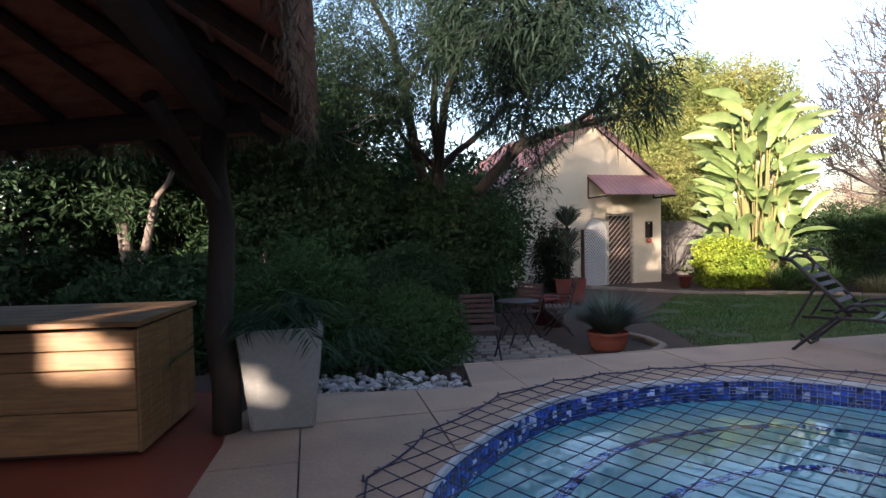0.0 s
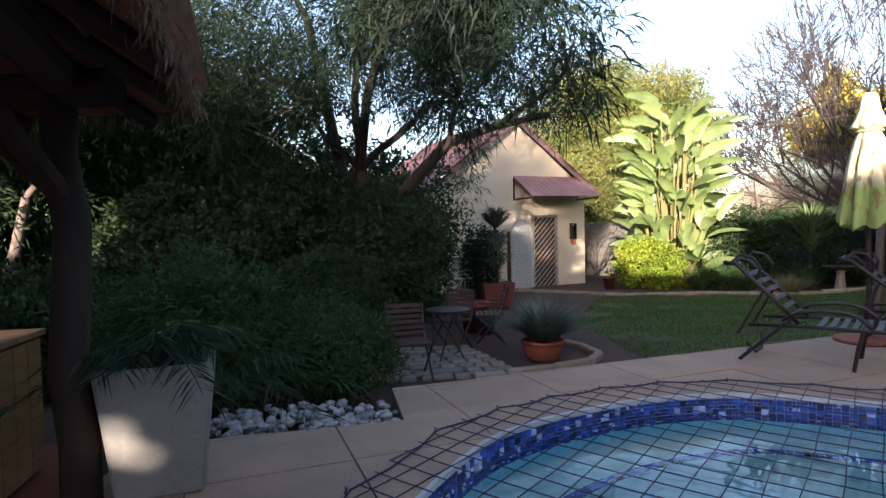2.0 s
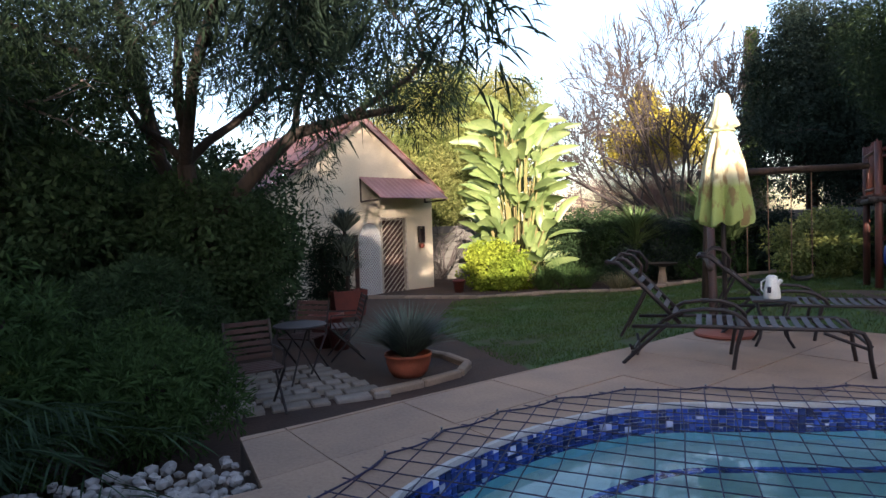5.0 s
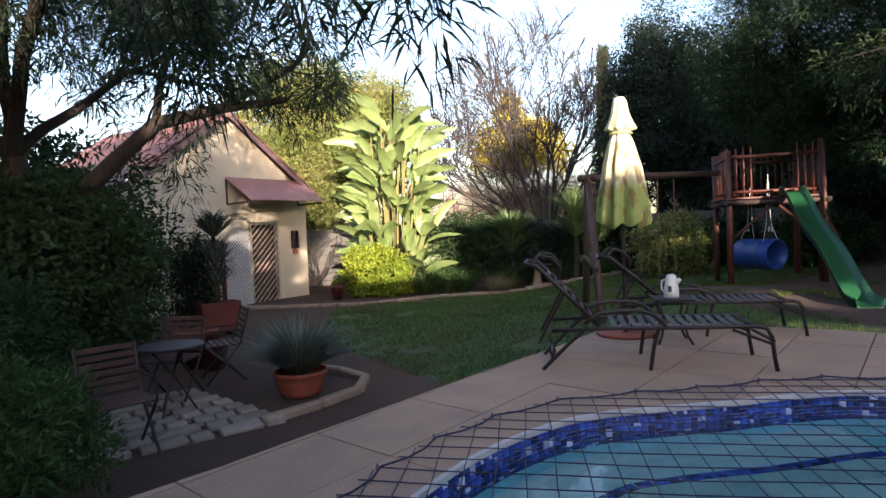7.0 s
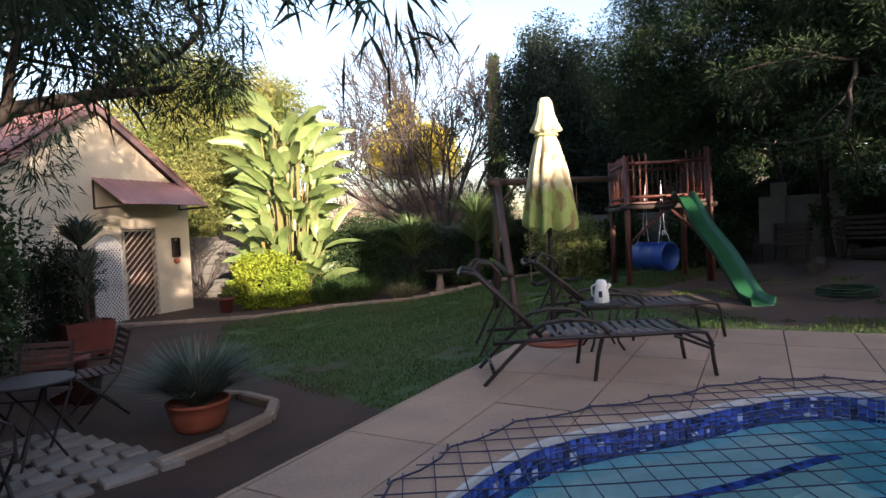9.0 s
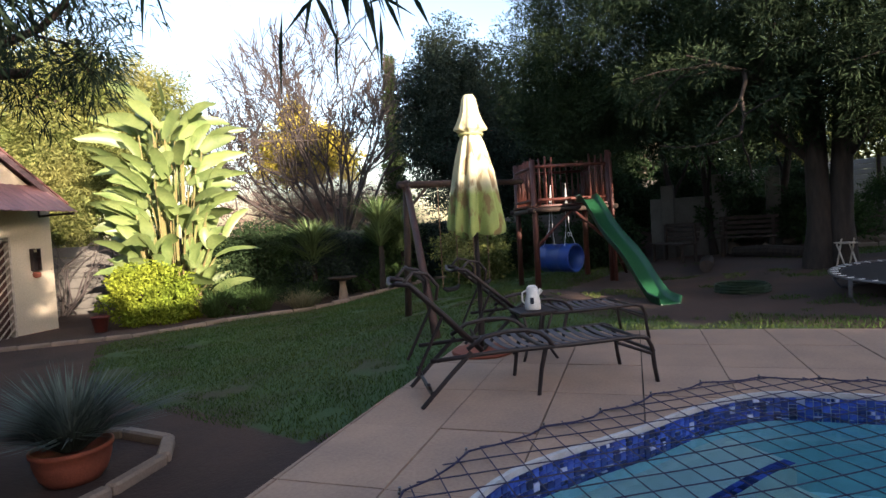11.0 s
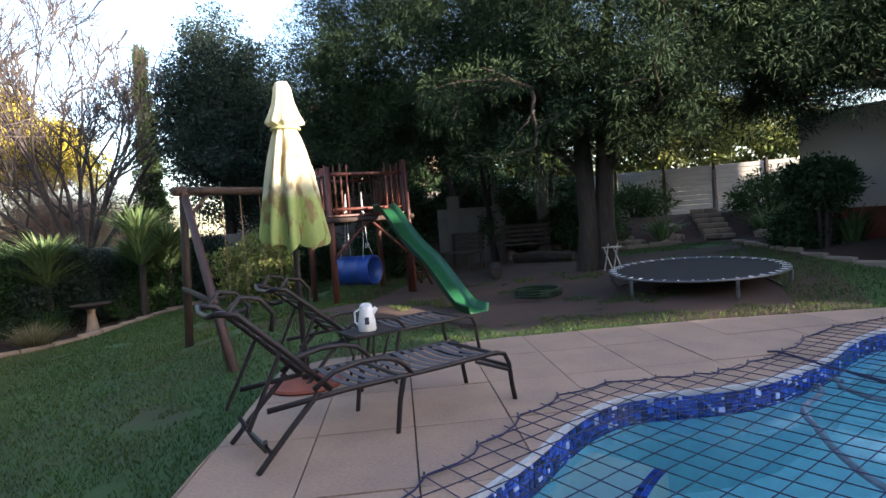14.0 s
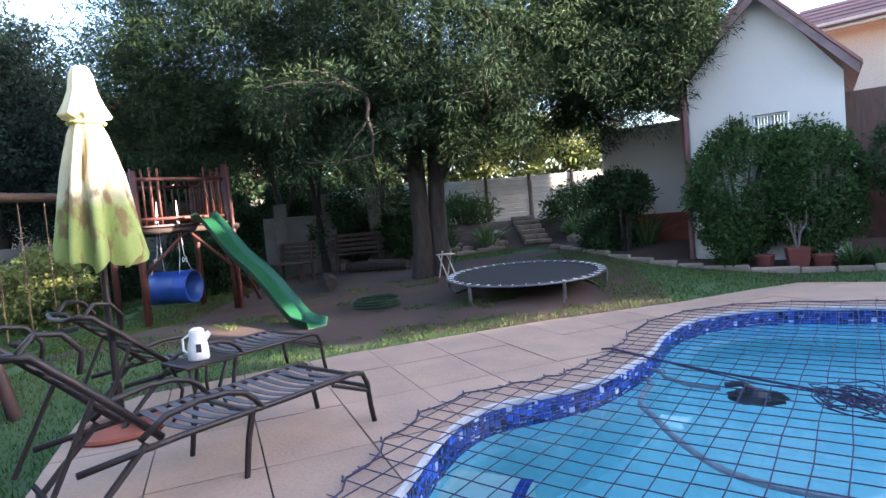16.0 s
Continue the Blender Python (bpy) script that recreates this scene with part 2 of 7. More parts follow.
class Shape:
    """Collects boxes, tubes and sheets into one mesh."""

    def __init__(self):
        self.v, self.f = [], []

    def add(self, verts, faces):
        o = len(self.v)
        self.v += [tuple(v) for v in verts]
        self.f += [tuple(i + o for i in f) for f in faces]
        return self

    def box(self, c, size, rz=0.0, bevel=0.0, m=None):
        """A box round c; with a bevel its upright and level edges are cut."""
        x, y, z = (s / 2 for s in size)
        b = min(bevel, x * 0.9, y * 0.9, z * 0.9)
        vs = []
        if b > 0:
            ring = [(-x + b, -y), (x - b, -y), (x, -y + b), (x, y - b), (x - b, y), (-x + b, y), (-x, y - b), (-x, -y + b)]
            inn = [(-x + b, -y + b * 0.9), (x - b, -y + b * 0.9), (x - b * 0.9, -y + b), (x - b * 0.9, y - b), (x - b, y - b * 0.9), (-x + b, y - b * 0.9), (-x + b * 0.9, y - b), (-x + b * 0.9, -y + b)]
            vs = [(p[0], p[1], -z) for p in inn] + [(p[0], p[1], -z + b) for p in ring] + [(p[0], p[1], z - b) for p in ring] + [(p[0], p[1], z) for p in inn]
            fs = [tuple(range(7, -1, -1)), tuple(range(24, 32))]
            for k in range(3):
                fs += [(k * 8 + i, k * 8 + (i + 1) % 8, k * 8 + 8 + (i + 1) % 8, k * 8 + 8 + i) for i in range(8)]
        else:
            vs = [(i, j, k) for k in (-z, z) for j in (-y, y) for i in (-x, x)]
            fs = [(0, 2, 3, 1), (4, 5, 7, 6), (0, 1, 5, 4), (1, 3, 7, 5), (3, 2, 6, 7), (2, 0, 4, 6)]
        t = m if m is not None else Matrix.Translation(c) @ Matrix.Rotation(rz, 4, "Z")
        return self.add([t @ Vector(p) for p in vs], fs)

    def tube(self, pts, r, sides=8, closed=False, cap=True):
        """A round bar along pts; r is one radius or one a point."""
        pts = [Vector(p) for p in pts]
        n = len(pts)
        rs = list(r) if isinstance(r, (list, tuple)) else [r] * n
        o, vs, fs, up = 0, [], [], None
        for i, p in enumerate(pts):
            a = pts[(i - 1) % n] if (closed or i) else p
            b = pts[(i + 1) % n] if (closed or i < n - 1) else p
            d = (b - a)
            d = d.normalized() if d.length > 1e-9 else Vector((0, 0, 1))
            if up is None:
                up = d.orthogonal().normalized()
            up = (up - d * up.dot(d))
            up = up.normalized() if up.length > 1e-6 else d.orthogonal().normalized()
            w = d.cross(up)
            vs += [p + (up * math.cos(k * math.tau / sides) + w * math.sin(k * math.tau / sides)) * rs[i] for k in range(sides)]
        for i in range(n if closed else n - 1):
            a, b = i * sides, ((i + 1) % n) * sides
            fs += [(a + k, a + (k + 1) % sides, b + (k + 1) % sides, b + k) for k in range(sides)]
        if cap and not closed:
            fs += [tuple(range(sides - 1, -1, -1)), tuple((n - 1) * sides + k for k in range(sides))]
        return self.add(vs, fs)

    def lathe(self, c, prof, sides=24, wobble=None):
        """A turned body from (radius, height) pairs."""
        vs = []
        for r, z in prof:
            for k in range(sides):
                a = k * math.tau / sides
                q = r * (wobble(a, z) if wobble else 1)
                vs.append((c[0] + q * math.cos(a), c[1] + q * math.sin(a), c[2] + z))
        fs = []
        for i in range(len(prof) - 1):
            fs += [(i * sides + k, i * sides + (k + 1) % sides, (i + 1) * sides + (k + 1) % sides, (i + 1) * sides + k) for k in range(sides)]
        fs += [tuple(range(sides - 1, -1, -1)), tuple((len(prof) - 1) * sides + k for k in range(sides))]
        return self.add(vs, fs)

    def prism(self, poly, z0, z1):
        n = len(poly)
        vs = [(p[0], p[1], z0) for p in poly] + [(p[0], p[1], z1) for p in poly]
        return self.add(vs, [tuple(range(n - 1, -1, -1)), tuple(range(n, 2 * n))] + [(i, (i + 1) % n, n + (i + 1) % n, n + i) for i in range(n)])

    def out(self, name, material, parent=None, label="", smooth=False, kind="", category="", at=None):
        return finish(name, self.v, self.f, material, parent, label, smooth, kind, category, at)


def thing(name, at, label, category, group=""):
    ob = new(name)
    ob.matrix_world = at if isinstance(at, Matrix) else Matrix.Translation(at)
    ob.empty_display_size = 0.2
    return tagged(ob, label, category, group)


RNG = np.random.default_rng(7)


def leaf_sheet(name, pos, dirs, length, width, material, parent=None, label="", kind="", droop=0.0, category="", join=False):
    """Many leaves as one mesh: a folded blade of four corners each, from pos along dirs."""
    n = len(pos)
    pos, dirs = np.asarray(pos, float), np.asarray(dirs, float)
    dirs = dirs / np.maximum(np.linalg.norm(dirs, axis=1, keepdims=True), 1e-6)
    ln = (length * RNG.uniform(0.65, 1.25, n))[:, None]
    wd = (width * RNG.uniform(0.7, 1.25, n))[:, None]
    side = np.cross(dirs, RNG.normal(size=(n, 3)))
    side /= np.maximum(np.linalg.norm(side, axis=1, keepdims=True), 1e-6)
    down = np.array([0, 0, -1.0]) * droop
    mid = pos + dirs * ln * 0.45 + down * ln * 0.15
    tip = pos + dirs * ln + down * ln * 0.6
    fold = np.cross(side, dirs) * wd * 0.2
    co = np.stack([pos, mid + side * wd / 2 + fold, tip, mid - side * wd / 2 + fold], 1).reshape(-1, 3)
    me = bpy.data.meshes.new(name)
    me.vertices.add(4 * n)
    me.vertices.foreach_set("co", co.astype(np.float32).ravel())
    me.loops.add(4 * n)
    me.loops.foreach_set("vertex_index", np.arange(4 * n, dtype=np.int32))
    me.polygons.add(n)
    me.polygons.foreach_set("loop_start", np.arange(0, 4 * n, 4, dtype=np.int32))
    me.polygons.foreach_set("loop_total", np.full(n, 4, dtype=np.int32))
    me.materials.append(material)
    me.update(calc_edges=True)
    ob = new(name, me)
    if parent is not None:
        ob.parent = parent
    return tagged(ob, label, category, "", kind)


def clusters(centres, per, spread, squash=0.8, up=0.2):
    """Leaf places and ways round each centre."""
    c = np.repeat(np.asarray(centres, float), per, 0)
    d = RNG.normal(size=c.shape)
    d /= np.linalg.norm(d, axis=1, keepdims=True)
    r = spread * RNG.uniform(0.1, 1, len(c))[:, None] ** 0.6
    off = d * r * np.array([1, 1, squash])
    way = d + np.array([0, 0, up]) + RNG.normal(size=c.shape) * 0.5
    return c + off, way


def blob(centre, radii, n, shell=0.55, seed=None, lumps=5):
    """Cluster centres in a lumpy, uneven body."""
    r = np.random.default_rng(seed if seed is not None else int(abs(centre[0] * 31 + centre[1] * 17)) + 3)
    k = r.normal(size=(lumps, 3))
    k /= np.linalg.norm(k, axis=1, keepdims=True)
    d = r.normal(size=(n, 3))
    d /= np.linalg.norm(d, axis=1, keepdims=True)
    bump = 1 + 0.28 * np.max(d @ k.T, axis=1) ** 3 - 0.18 * np.abs(np.sin(d @ k.T * 4)).mean(1)
    rad = (shell + (1 - shell) * r.uniform(0, 1, n)) * bump
    return np.asarray(centre) + d * rad[:, None] * np.asarray(radii)


def limbs(start, way, length, r0, depth, rng, bend=0.25, fork=3, shrink=0.68, up=0.15, shape=None, tips=None, sides=6, spread=0.75, thin=0.003):
    """Grows a limb and its forks; returns the shape and the tips."""
    shape, tips = shape or Shape(), tips if tips is not None else []
    p, d = Vector(start), Vector(way).normalized()
    pts, rs, steps = [p.copy()], [r0], 4
    for i in range(steps):
        d = (d + Vector(rng.normal(size=3)) * bend * 0.5 + Vector((0, 0, up * 0.3))).normalized()
        p = p + d * length / steps
        pts.append(p.copy())
        rs.append(max(thin, r0 * (1 - 0.42 * (i + 1) / steps)))
        if depth > 0 and i >= 1 and i < steps - 1 and rng.random() < 0.7:
            w = (d + Vector(rng.normal(size=3)) * spread).normalized()
            limbs(p, w, length * shrink * rng.uniform(0.7, 1.0), rs[-1] * 0.6, depth - 1, rng, bend, fork, shrink, up, shape, tips, max(3, sides - 1), spread, thin)
    shape.tube(pts, rs, sides, cap=False)
    if depth > 0:
        for _ in range(fork - 1):
            w = (d + Vector(rng.normal(size=3)) * spread).normalized()
            limbs(p, w, length * shrink * rng.uniform(0.75, 1.1), rs[-1] * 0.8, depth - 1, rng, bend, fork, shrink, up, shape, tips, max(3, sides - 1), spread, thin)
    else:
        tips.append(tuple(p))
        tips.append(tuple(pts[2]))
    return shape, tips


# ---- the lie of the land ----
POOL = [(0.60, 2.95), (0.72, 3.54), (1.05, 4.32), (1.37, 4.68), (1.70, 4.92), (2.08, 5.13), (2.50, 5.27), (2.95, 5.32), (3.45, 5.2), (3.9, 5.05), (4.40, 4.93), (4.78, 4.78), (5.02, 4.58), (5.15, 4.3), (5.28, 4.0),
        (5.45, 3.75), (5.75, 3.48), (6.20, 3.14), (6.72, 2.88), (7.17, 2.57), (7.5, 2.15), (7.65, 1.65), (7.58, 1.15), (7.3, 0.5), (6.8, -0.1), (6.0, -0.6), (4.9, -0.9), (3.8, -0.9), (2.8, -0.6), (2.0, 0.1), (1.45, 0.9), (1.0, 1.7), (0.7, 2.4)]
DECK = [(0.31, 5.5), (0.79, 5.68), (1.32, 5.93), (1.80, 6.15), (2.35, 6.4), (3.45, 6.9), (4.10, 7.17), (4.75, 7.5), (5.4, 7.78), (5.9, 7.6), (6.4, 6.85), (6.95, 6.0), (7.45, 4.95), (7.93, 3.85), (8.5, 2.1), (9.0, 1.05), (9.35, 0.2), (8.7, -0.9), (7.6, -2.5), (5, -3.2), (1.5, -3.2), (-0.6, -2.6), (-0.55, 1.0), (-0.5, 2.6), (-0.75, 3.3), (-0.95, 3.7), (-1.0, 4.2), (-0.5, 4.42), (-0.1, 4.52), (0.52, 4.72)]


def smooth_ring(poly, k=3):
    out, n = [], len(poly)
    for i in range(n):
        p0, p1, p2, p3 = (Vector(poly[(i + j) % n]) for j in (-1, 0, 1, 2))
        for s in range(k):
            t = s / k
            out.append(tuple(0.5 * ((2 * p1) + (p2 - p0) * t + (2 * p0 - 5 * p1 + 4 * p2 - p3) * t * t + (3 * p1 - p0 - 3 * p2 + p3) * t ** 3)))
    return out


POOL = smooth_ring(POOL, 3)


def inside(x, y, poly):
    c, n = False, len(poly)
    for i in range(n):
        (x1, y1), (x2, y2) = poly[i][:2], poly[(i + 1) % n][:2]
        if (y1 > y) != (y2 > y) and x < (x2 - x1) * (y - y1) / (y2 - y1) + x1:
            c = not c
    return c


def edge_distance(x, y, poly):
    best = 1e9
    for i in range(len(poly)):
        ax, ay = poly[i][:2]
        bx, by = poly[(i + 1) % len(poly)][:2]
        dx, dy = bx - ax, by - ay
        t = max(0.0, min(1.0, ((x - ax) * dx + (y - ay) * dy) / (dx * dx + dy * dy + 1e-9)))
        best = min(best, math.hypot(x - ax - t * dx, y - ay - t * dy))
    return best


def outset(poly, d):
    """The ring moved outwards by d (it runs clockwise)."""
    n, out = len(poly), []
    for i in range(n):
        a, b = Vector(poly[i - 1]), Vector(poly[(i + 1) % n])
        t = (b - a).normalized()
        out.append((poly[i][0] - t.y * d, poly[i][1] + t.x * d))
    return out


def ground(x, y):
    """The height of the garden: it falls to the cottage and rises to the terrace."""
    z = min(0.6, max(-0.55, -0.08 + 0.06 * (x - 9) - 0.05 * (y - 7)))
    if x > 15.4:
        z += (1.05 - z) * min(1, (x - 15.4) / 1.4)
    z += 0.29 * math.exp(-((x - 8.2) ** 2 + (y - 9.4) ** 2) / 3.5)
    if -3 < x < 12 and -5 < y < 12:
        d = 0 if inside(x, y, DECK) else edge_distance(x, y, DECK)
        z = min(z, -0.04 + 0.11 * d)
    return z


KERB = [(1.5, 17.6), (3.4, 16.6), (4.6, 15.9), (5.6, 15.9), (6.6, 16.0), (7.6, 15.85), (8.6, 15.45), (9.6, 15.4), (10.6, 15.5), (11.6, 15.7), (12.8, 15.5), (14.0, 14.8), (15.0, 13.6)]
KERB_E = [(14.95, 5.6), (15.0, 4.6), (15.05, 3.9)]
KERB_S = [(14.4, 2.9), (13.3, 2.6), (12.06, 2.15), (11.2, 1.6), (10.7, 0.95), (10.3, 0.4), (10.0, -0.2), (9.6, -1.0), (9.2, -2.0)]


# ---- ground ----
def is_lawn(x, y):
    if inside(x, y, LAWN):
        return True
    return False


LAWN = [(3.3, 7.2), (3.15, 8.6), (3.0, 10.2), (2.7, 11.7), (3.2, 13.5), (3.9, 15.6)] + KERB[2:] + [(14.6, 11.5), (13.6, 8.5), (13.9, 6.5)] + KERB_E + KERB_S + [(8.6, -2.2), (5, 0), (3.4, 6.4)]


def build_ground():
    xs = sorted(set([-120, -70, -45, -30, -22, -16] + [round(-12 + 0.25 * i, 2) for i in range(129)] + [21, 23, 26, 30, 36, 45, 60, 80, 120]))
    ys = sorted(set([-120, -70, -40, -25, -15, -10] + [round(-6 + 0.25 * i, 2) for i in range(109)] + [22, 24, 27, 31, 36, 45, 60, 80, 120]))
    verts, faces, lawn = [], [], []
    core = outset(POOL, 0.45)
    for y in ys:
        for x in xs:
            hole = -1 < x < 9 and -2.5 < y < 6.5 and inside(x, y, core)
            z = -2.6 if hole else ground(x, y) + 0.03 * noise.noise((x * 0.7, y * 0.7, 0))
            if not hole and inside(x, y, DECK):
                z = min(z, -0.12)
            verts.append((x, y, z))
            m = 1.0 if is_lawn(x, y) else 0.0
            if 8.8 < x < 13.5 and 3.1 < y < 9.5:
                m *= 0.25
            elif 7.8 < x < 14 and 2.0 < y < 10.5:
                m *= 0.62
            lawn.append(m)
    w = len(xs)
    for j in range(len(ys) - 1):
        for i in range(w - 1):
            faces.append((j * w + i, j * w + i + 1, (j + 1) * w + i + 1, (j + 1) * w + i))
    g = finish("ground", verts, faces, ground_mat(), kind="structure", category="ground", label="sloping garden ground with worn green lawn and bare brown soil", smooth=True)
    at = g.data.attributes.new("lawn", "FLOAT", "POINT")
    at.data.foreach_set("value", lawn)


def ground_mat():
    m = mat("garden ground", (0.062, 0.032, 0.022), (0.036, 0.020, 0.015), 1.2, 30, 0.95, 0.7)
    n, l = m.node_tree.nodes, m.node_tree.links
    p = n["Principled BSDF"]
    old = p.inputs["Base Color"].links[0].from_socket
    at = n.new("ShaderNodeAttribute")
    at.attribute_name = "lawn"
    nz = n.new("ShaderNodeTexNoise")
    nz.inputs["Scale"].default_value, nz.inputs["Detail"].default_value = 1.1, 5
    tc = n.new("ShaderNodeTexCoord")
    l.new(tc.outputs["Object"], nz.inputs[0])
    ad = n.new("ShaderNodeMath")
    ad.operation = "MULTIPLY_ADD"
    ad.inputs[1].default_value = 1.3
    l.new(at.outputs["Fac"], ad.inputs[0])
    sub = n.new("ShaderNodeMath")
    sub.operation = "SUBTRACT"
    l.new(nz.outputs[0], sub.inputs[0])
    sub.inputs[1].default_value = 0.95
    l.new(sub.outputs[0], ad.inputs[2])
    mr = n.new("ShaderNodeMapRange")
    mr.inputs[1].default_value, mr.inputs[2].default_value = 0.55, 0.85
    l.new(ad.outputs[0], mr.inputs[0])
    g = n.new("ShaderNodeMix")
    g.data_type = "RGBA"
    l.new(mr.outputs[0], g.inputs[0])
    l.new(old, g.inputs[6])
    g.inputs[7].default_value = (0.038, 0.078, 0.02, 1)
    l.new(g.outputs[2], p.inputs["Base Color"])
    return m


def build_kerb(name, line, label):
    k = thing(name, (0, 0, 0), label, "kerb")
    pts = []
    for a, b in zip(line, line[1:]):
        n = max(1, round(math.dist(a, b) / 0.5))
        pts += [(a[0] + (b[0] - a[0]) * i / n, a[1] + (b[1] - a[1]) * i / n) for i in range(n)]
    pts.append(line[-1])
    for a, b in zip(pts, pts[1:]):
        cx, cy = (a[0] + b[0]) / 2, (a[1] + b[1]) / 2
        s = Shape().box((0, 0, 0), (math.dist(a, b) - 0.012, 0.11, 0.2), bevel=0.02)
        s.out("kerb_stone", M["kerb"], k, at=Matrix.Translation((cx, cy, ground(cx, cy) - 0.02 + random.uniform(-0.01, 0.01))) @ Matrix.Rotation(math.atan2(b[1] - a[1], b[0] - a[0]), 4, "Z"))
    return k


# ---- pool ----
def ring_wall(poly, z0, z1, flip=False):
    n = len(poly)
    v = [(x, y, z0) for x, y in poly] + [(x, y, z1) for x, y in poly]
    f = [(i, (i + 1) % n, n + (i + 1) % n, n + i) for i in range(n)]
    return v, ([t[::-1] for t in f] if flip else f)


def fill(outer, inner, z):
    """Triangles between an outer ring and a ring cut out of it, or of the outer ring alone."""
    bm = bmesh.new()
    for ring in (outer, inner):
        vs = [bm.verts.new((x, y, z)) for x, y in ring]
        for i in range(len(vs)):
            bm.edges.new((vs[i], vs[(i + 1) % len(vs)]))
    bmesh.ops.triangle_fill(bm, edges=bm.edges[:], use_beauty=True, use_dissolve=False)
    bmesh.ops.recalc_face_normals(bm, faces=bm.faces[:])
    for f in bm.faces:
        if f.normal.z < 0:
            f.normal_flip()
    return bm


WATER_Z = -0.16


def build_pool():
    pool = thing("swimming_pool", (0, 0, 0), "free-form garden swimming pool with clear blue water and blue mosaic waterline", "swimming pool")
    v, f = ring_wall(POOL, -1.5, 0.0)
    finish("pool_wall", v, f, M["pool"], pool, smooth=True)
    bm = fill(POOL, [], -1.45)
    me = bpy.data.meshes.new("pool_floor")
    bm.to_mesh(me)
    me.materials.append(M["pool"])
    new("pool_floor", me).parent = pool
    # two steps that follow the near rim, each edged with a line of blue tiles
    n = 33
    ring = [POOL[(i - 4) % len(POOL)] for i in range(n + 4)]
    for z0, z1, d0, d1, last in ((-0.42, -0.75, 0.0, 0.50, n), (-0.75, -1.44, 0.50, 0.92, n)):
        a = [outset(POOL, -d0 + (0.0 if d0 else -0.001))[(i - 4) % len(POOL)] for i in range(n + 4)]
        b = [outset(POOL, -d1)[(i - 4) % len(POOL)] for i in range(n + 4)]
        k = len(a)
        v = [(x, y, z0) for x, y in a] + [(x, y, z0) for x, y in b] + [(x, y, z1) for x, y in b] + [(x, y, z1) for x, y in a]
        f = []
        for i in range(k - 1):
            f += [(i, i + 1, k + i + 1, k + i), (k + i, k + i + 1, 2 * k + i + 1, 2 * k + i)]
        f += [(0, k, 2 * k, 3 * k), (k - 1, 4 * k - 1, 3 * k - 1, 2 * k - 1)]
        finish("pool_step", v, f, M["pool_shallow"], pool, smooth=False)
        s = Shape()
        for i in range(k - 1):
            (x0, y0), (x1, y1) = b[i], b[i + 1]
            ln = math.dist((x0, y0), (x1, y1))
            if ln < 0.01:
                continue
            ang = math.atan2(y1 - y0, x1 - x0)
            m_ = max(1, round(ln / 0.045))
            for q in range(m_):
                for r in range(2):
                    t = (q + 0.5) / m_
                    o = 0.02 + r * 0.038
                    s.box((x0 + (x1 - x0) * t - math.sin(ang) * o, y0 + (y1 - y0) * t + math.cos(ang) * o, z0 + 0.004), (ln / m_ - 0.004, 0.034, 0.01), ang)
        s.out("step_edge_tiles", M["tile"], pool, kind="stuff")
    # water
    wm = bpy.data.materials.new("pool water")
    wm.use_nodes = True
    n, l = wm.node_tree.nodes, wm.node_tree.links
    p = n["Principled BSDF"]
    p.inputs["Base Color"].default_value = (0.80, 0.95, 0.98, 1)
    p.inputs["Transmission Weight"].default_value, p.inputs["IOR"].default_value, p.inputs["Roughness"].default_value = 1.0, 1.33, 0.0
    nz, b = n.new("ShaderNodeTexNoise"), n.new("ShaderNodeBump")
    nz.inputs["Scale"].default_value, nz.inputs["Detail"].default_value = 2.6, 2
    b.inputs["Strength"].default_value, b.inputs["Distance"].default_value = 0.25, 0.02
    tc = n.new("ShaderNodeTexCoord")
    l.new(tc.outputs["Object"], nz.inputs[0]), l.new(nz.outputs[0], b.inputs["Height"]), l.new(b.outputs[0], p.inputs["Normal"])
    bm = fill(outset(POOL, -0.001), [], WATER_Z)
    me = bpy.data.meshes.new("pool_water")
    bm.to_mesh(me)
    me.materials.append(wm)
    w = new("pool_water", me)
    w.parent = pool
    w.visible_shadow = False
    tagged(w, "clear calm blue water")
    # white rim and grout bed
    rim_in, rim_out = outset(POOL, -0.012), outset(POOL, 0.018)
    bm = fill(rim_out, rim_in, 0.006)
    r = bmesh.ops.extrude_face_region(bm, geom=bm.faces[:])
    bmesh.ops.translate(bm, verts=[e for e in r["geom"] if isinstance(e, bmesh.types.BMVert)], vec=(0, 0, -0.03))
    bmesh.ops.recalc_face_normals(bm, faces=bm.faces[:])
    me = bpy.data.meshes.new("coping")
    bm.to_mesh(me)
    me.materials.append(M["coping"])
    tagged(new("coping", me), "thin white rendered pool edge").parent = pool
    v, f = ring_wall(outset(POOL, -0.004), -0.26, -0.02)
    finish("grout_bed", v, f, M["grout"], pool)
    return pool


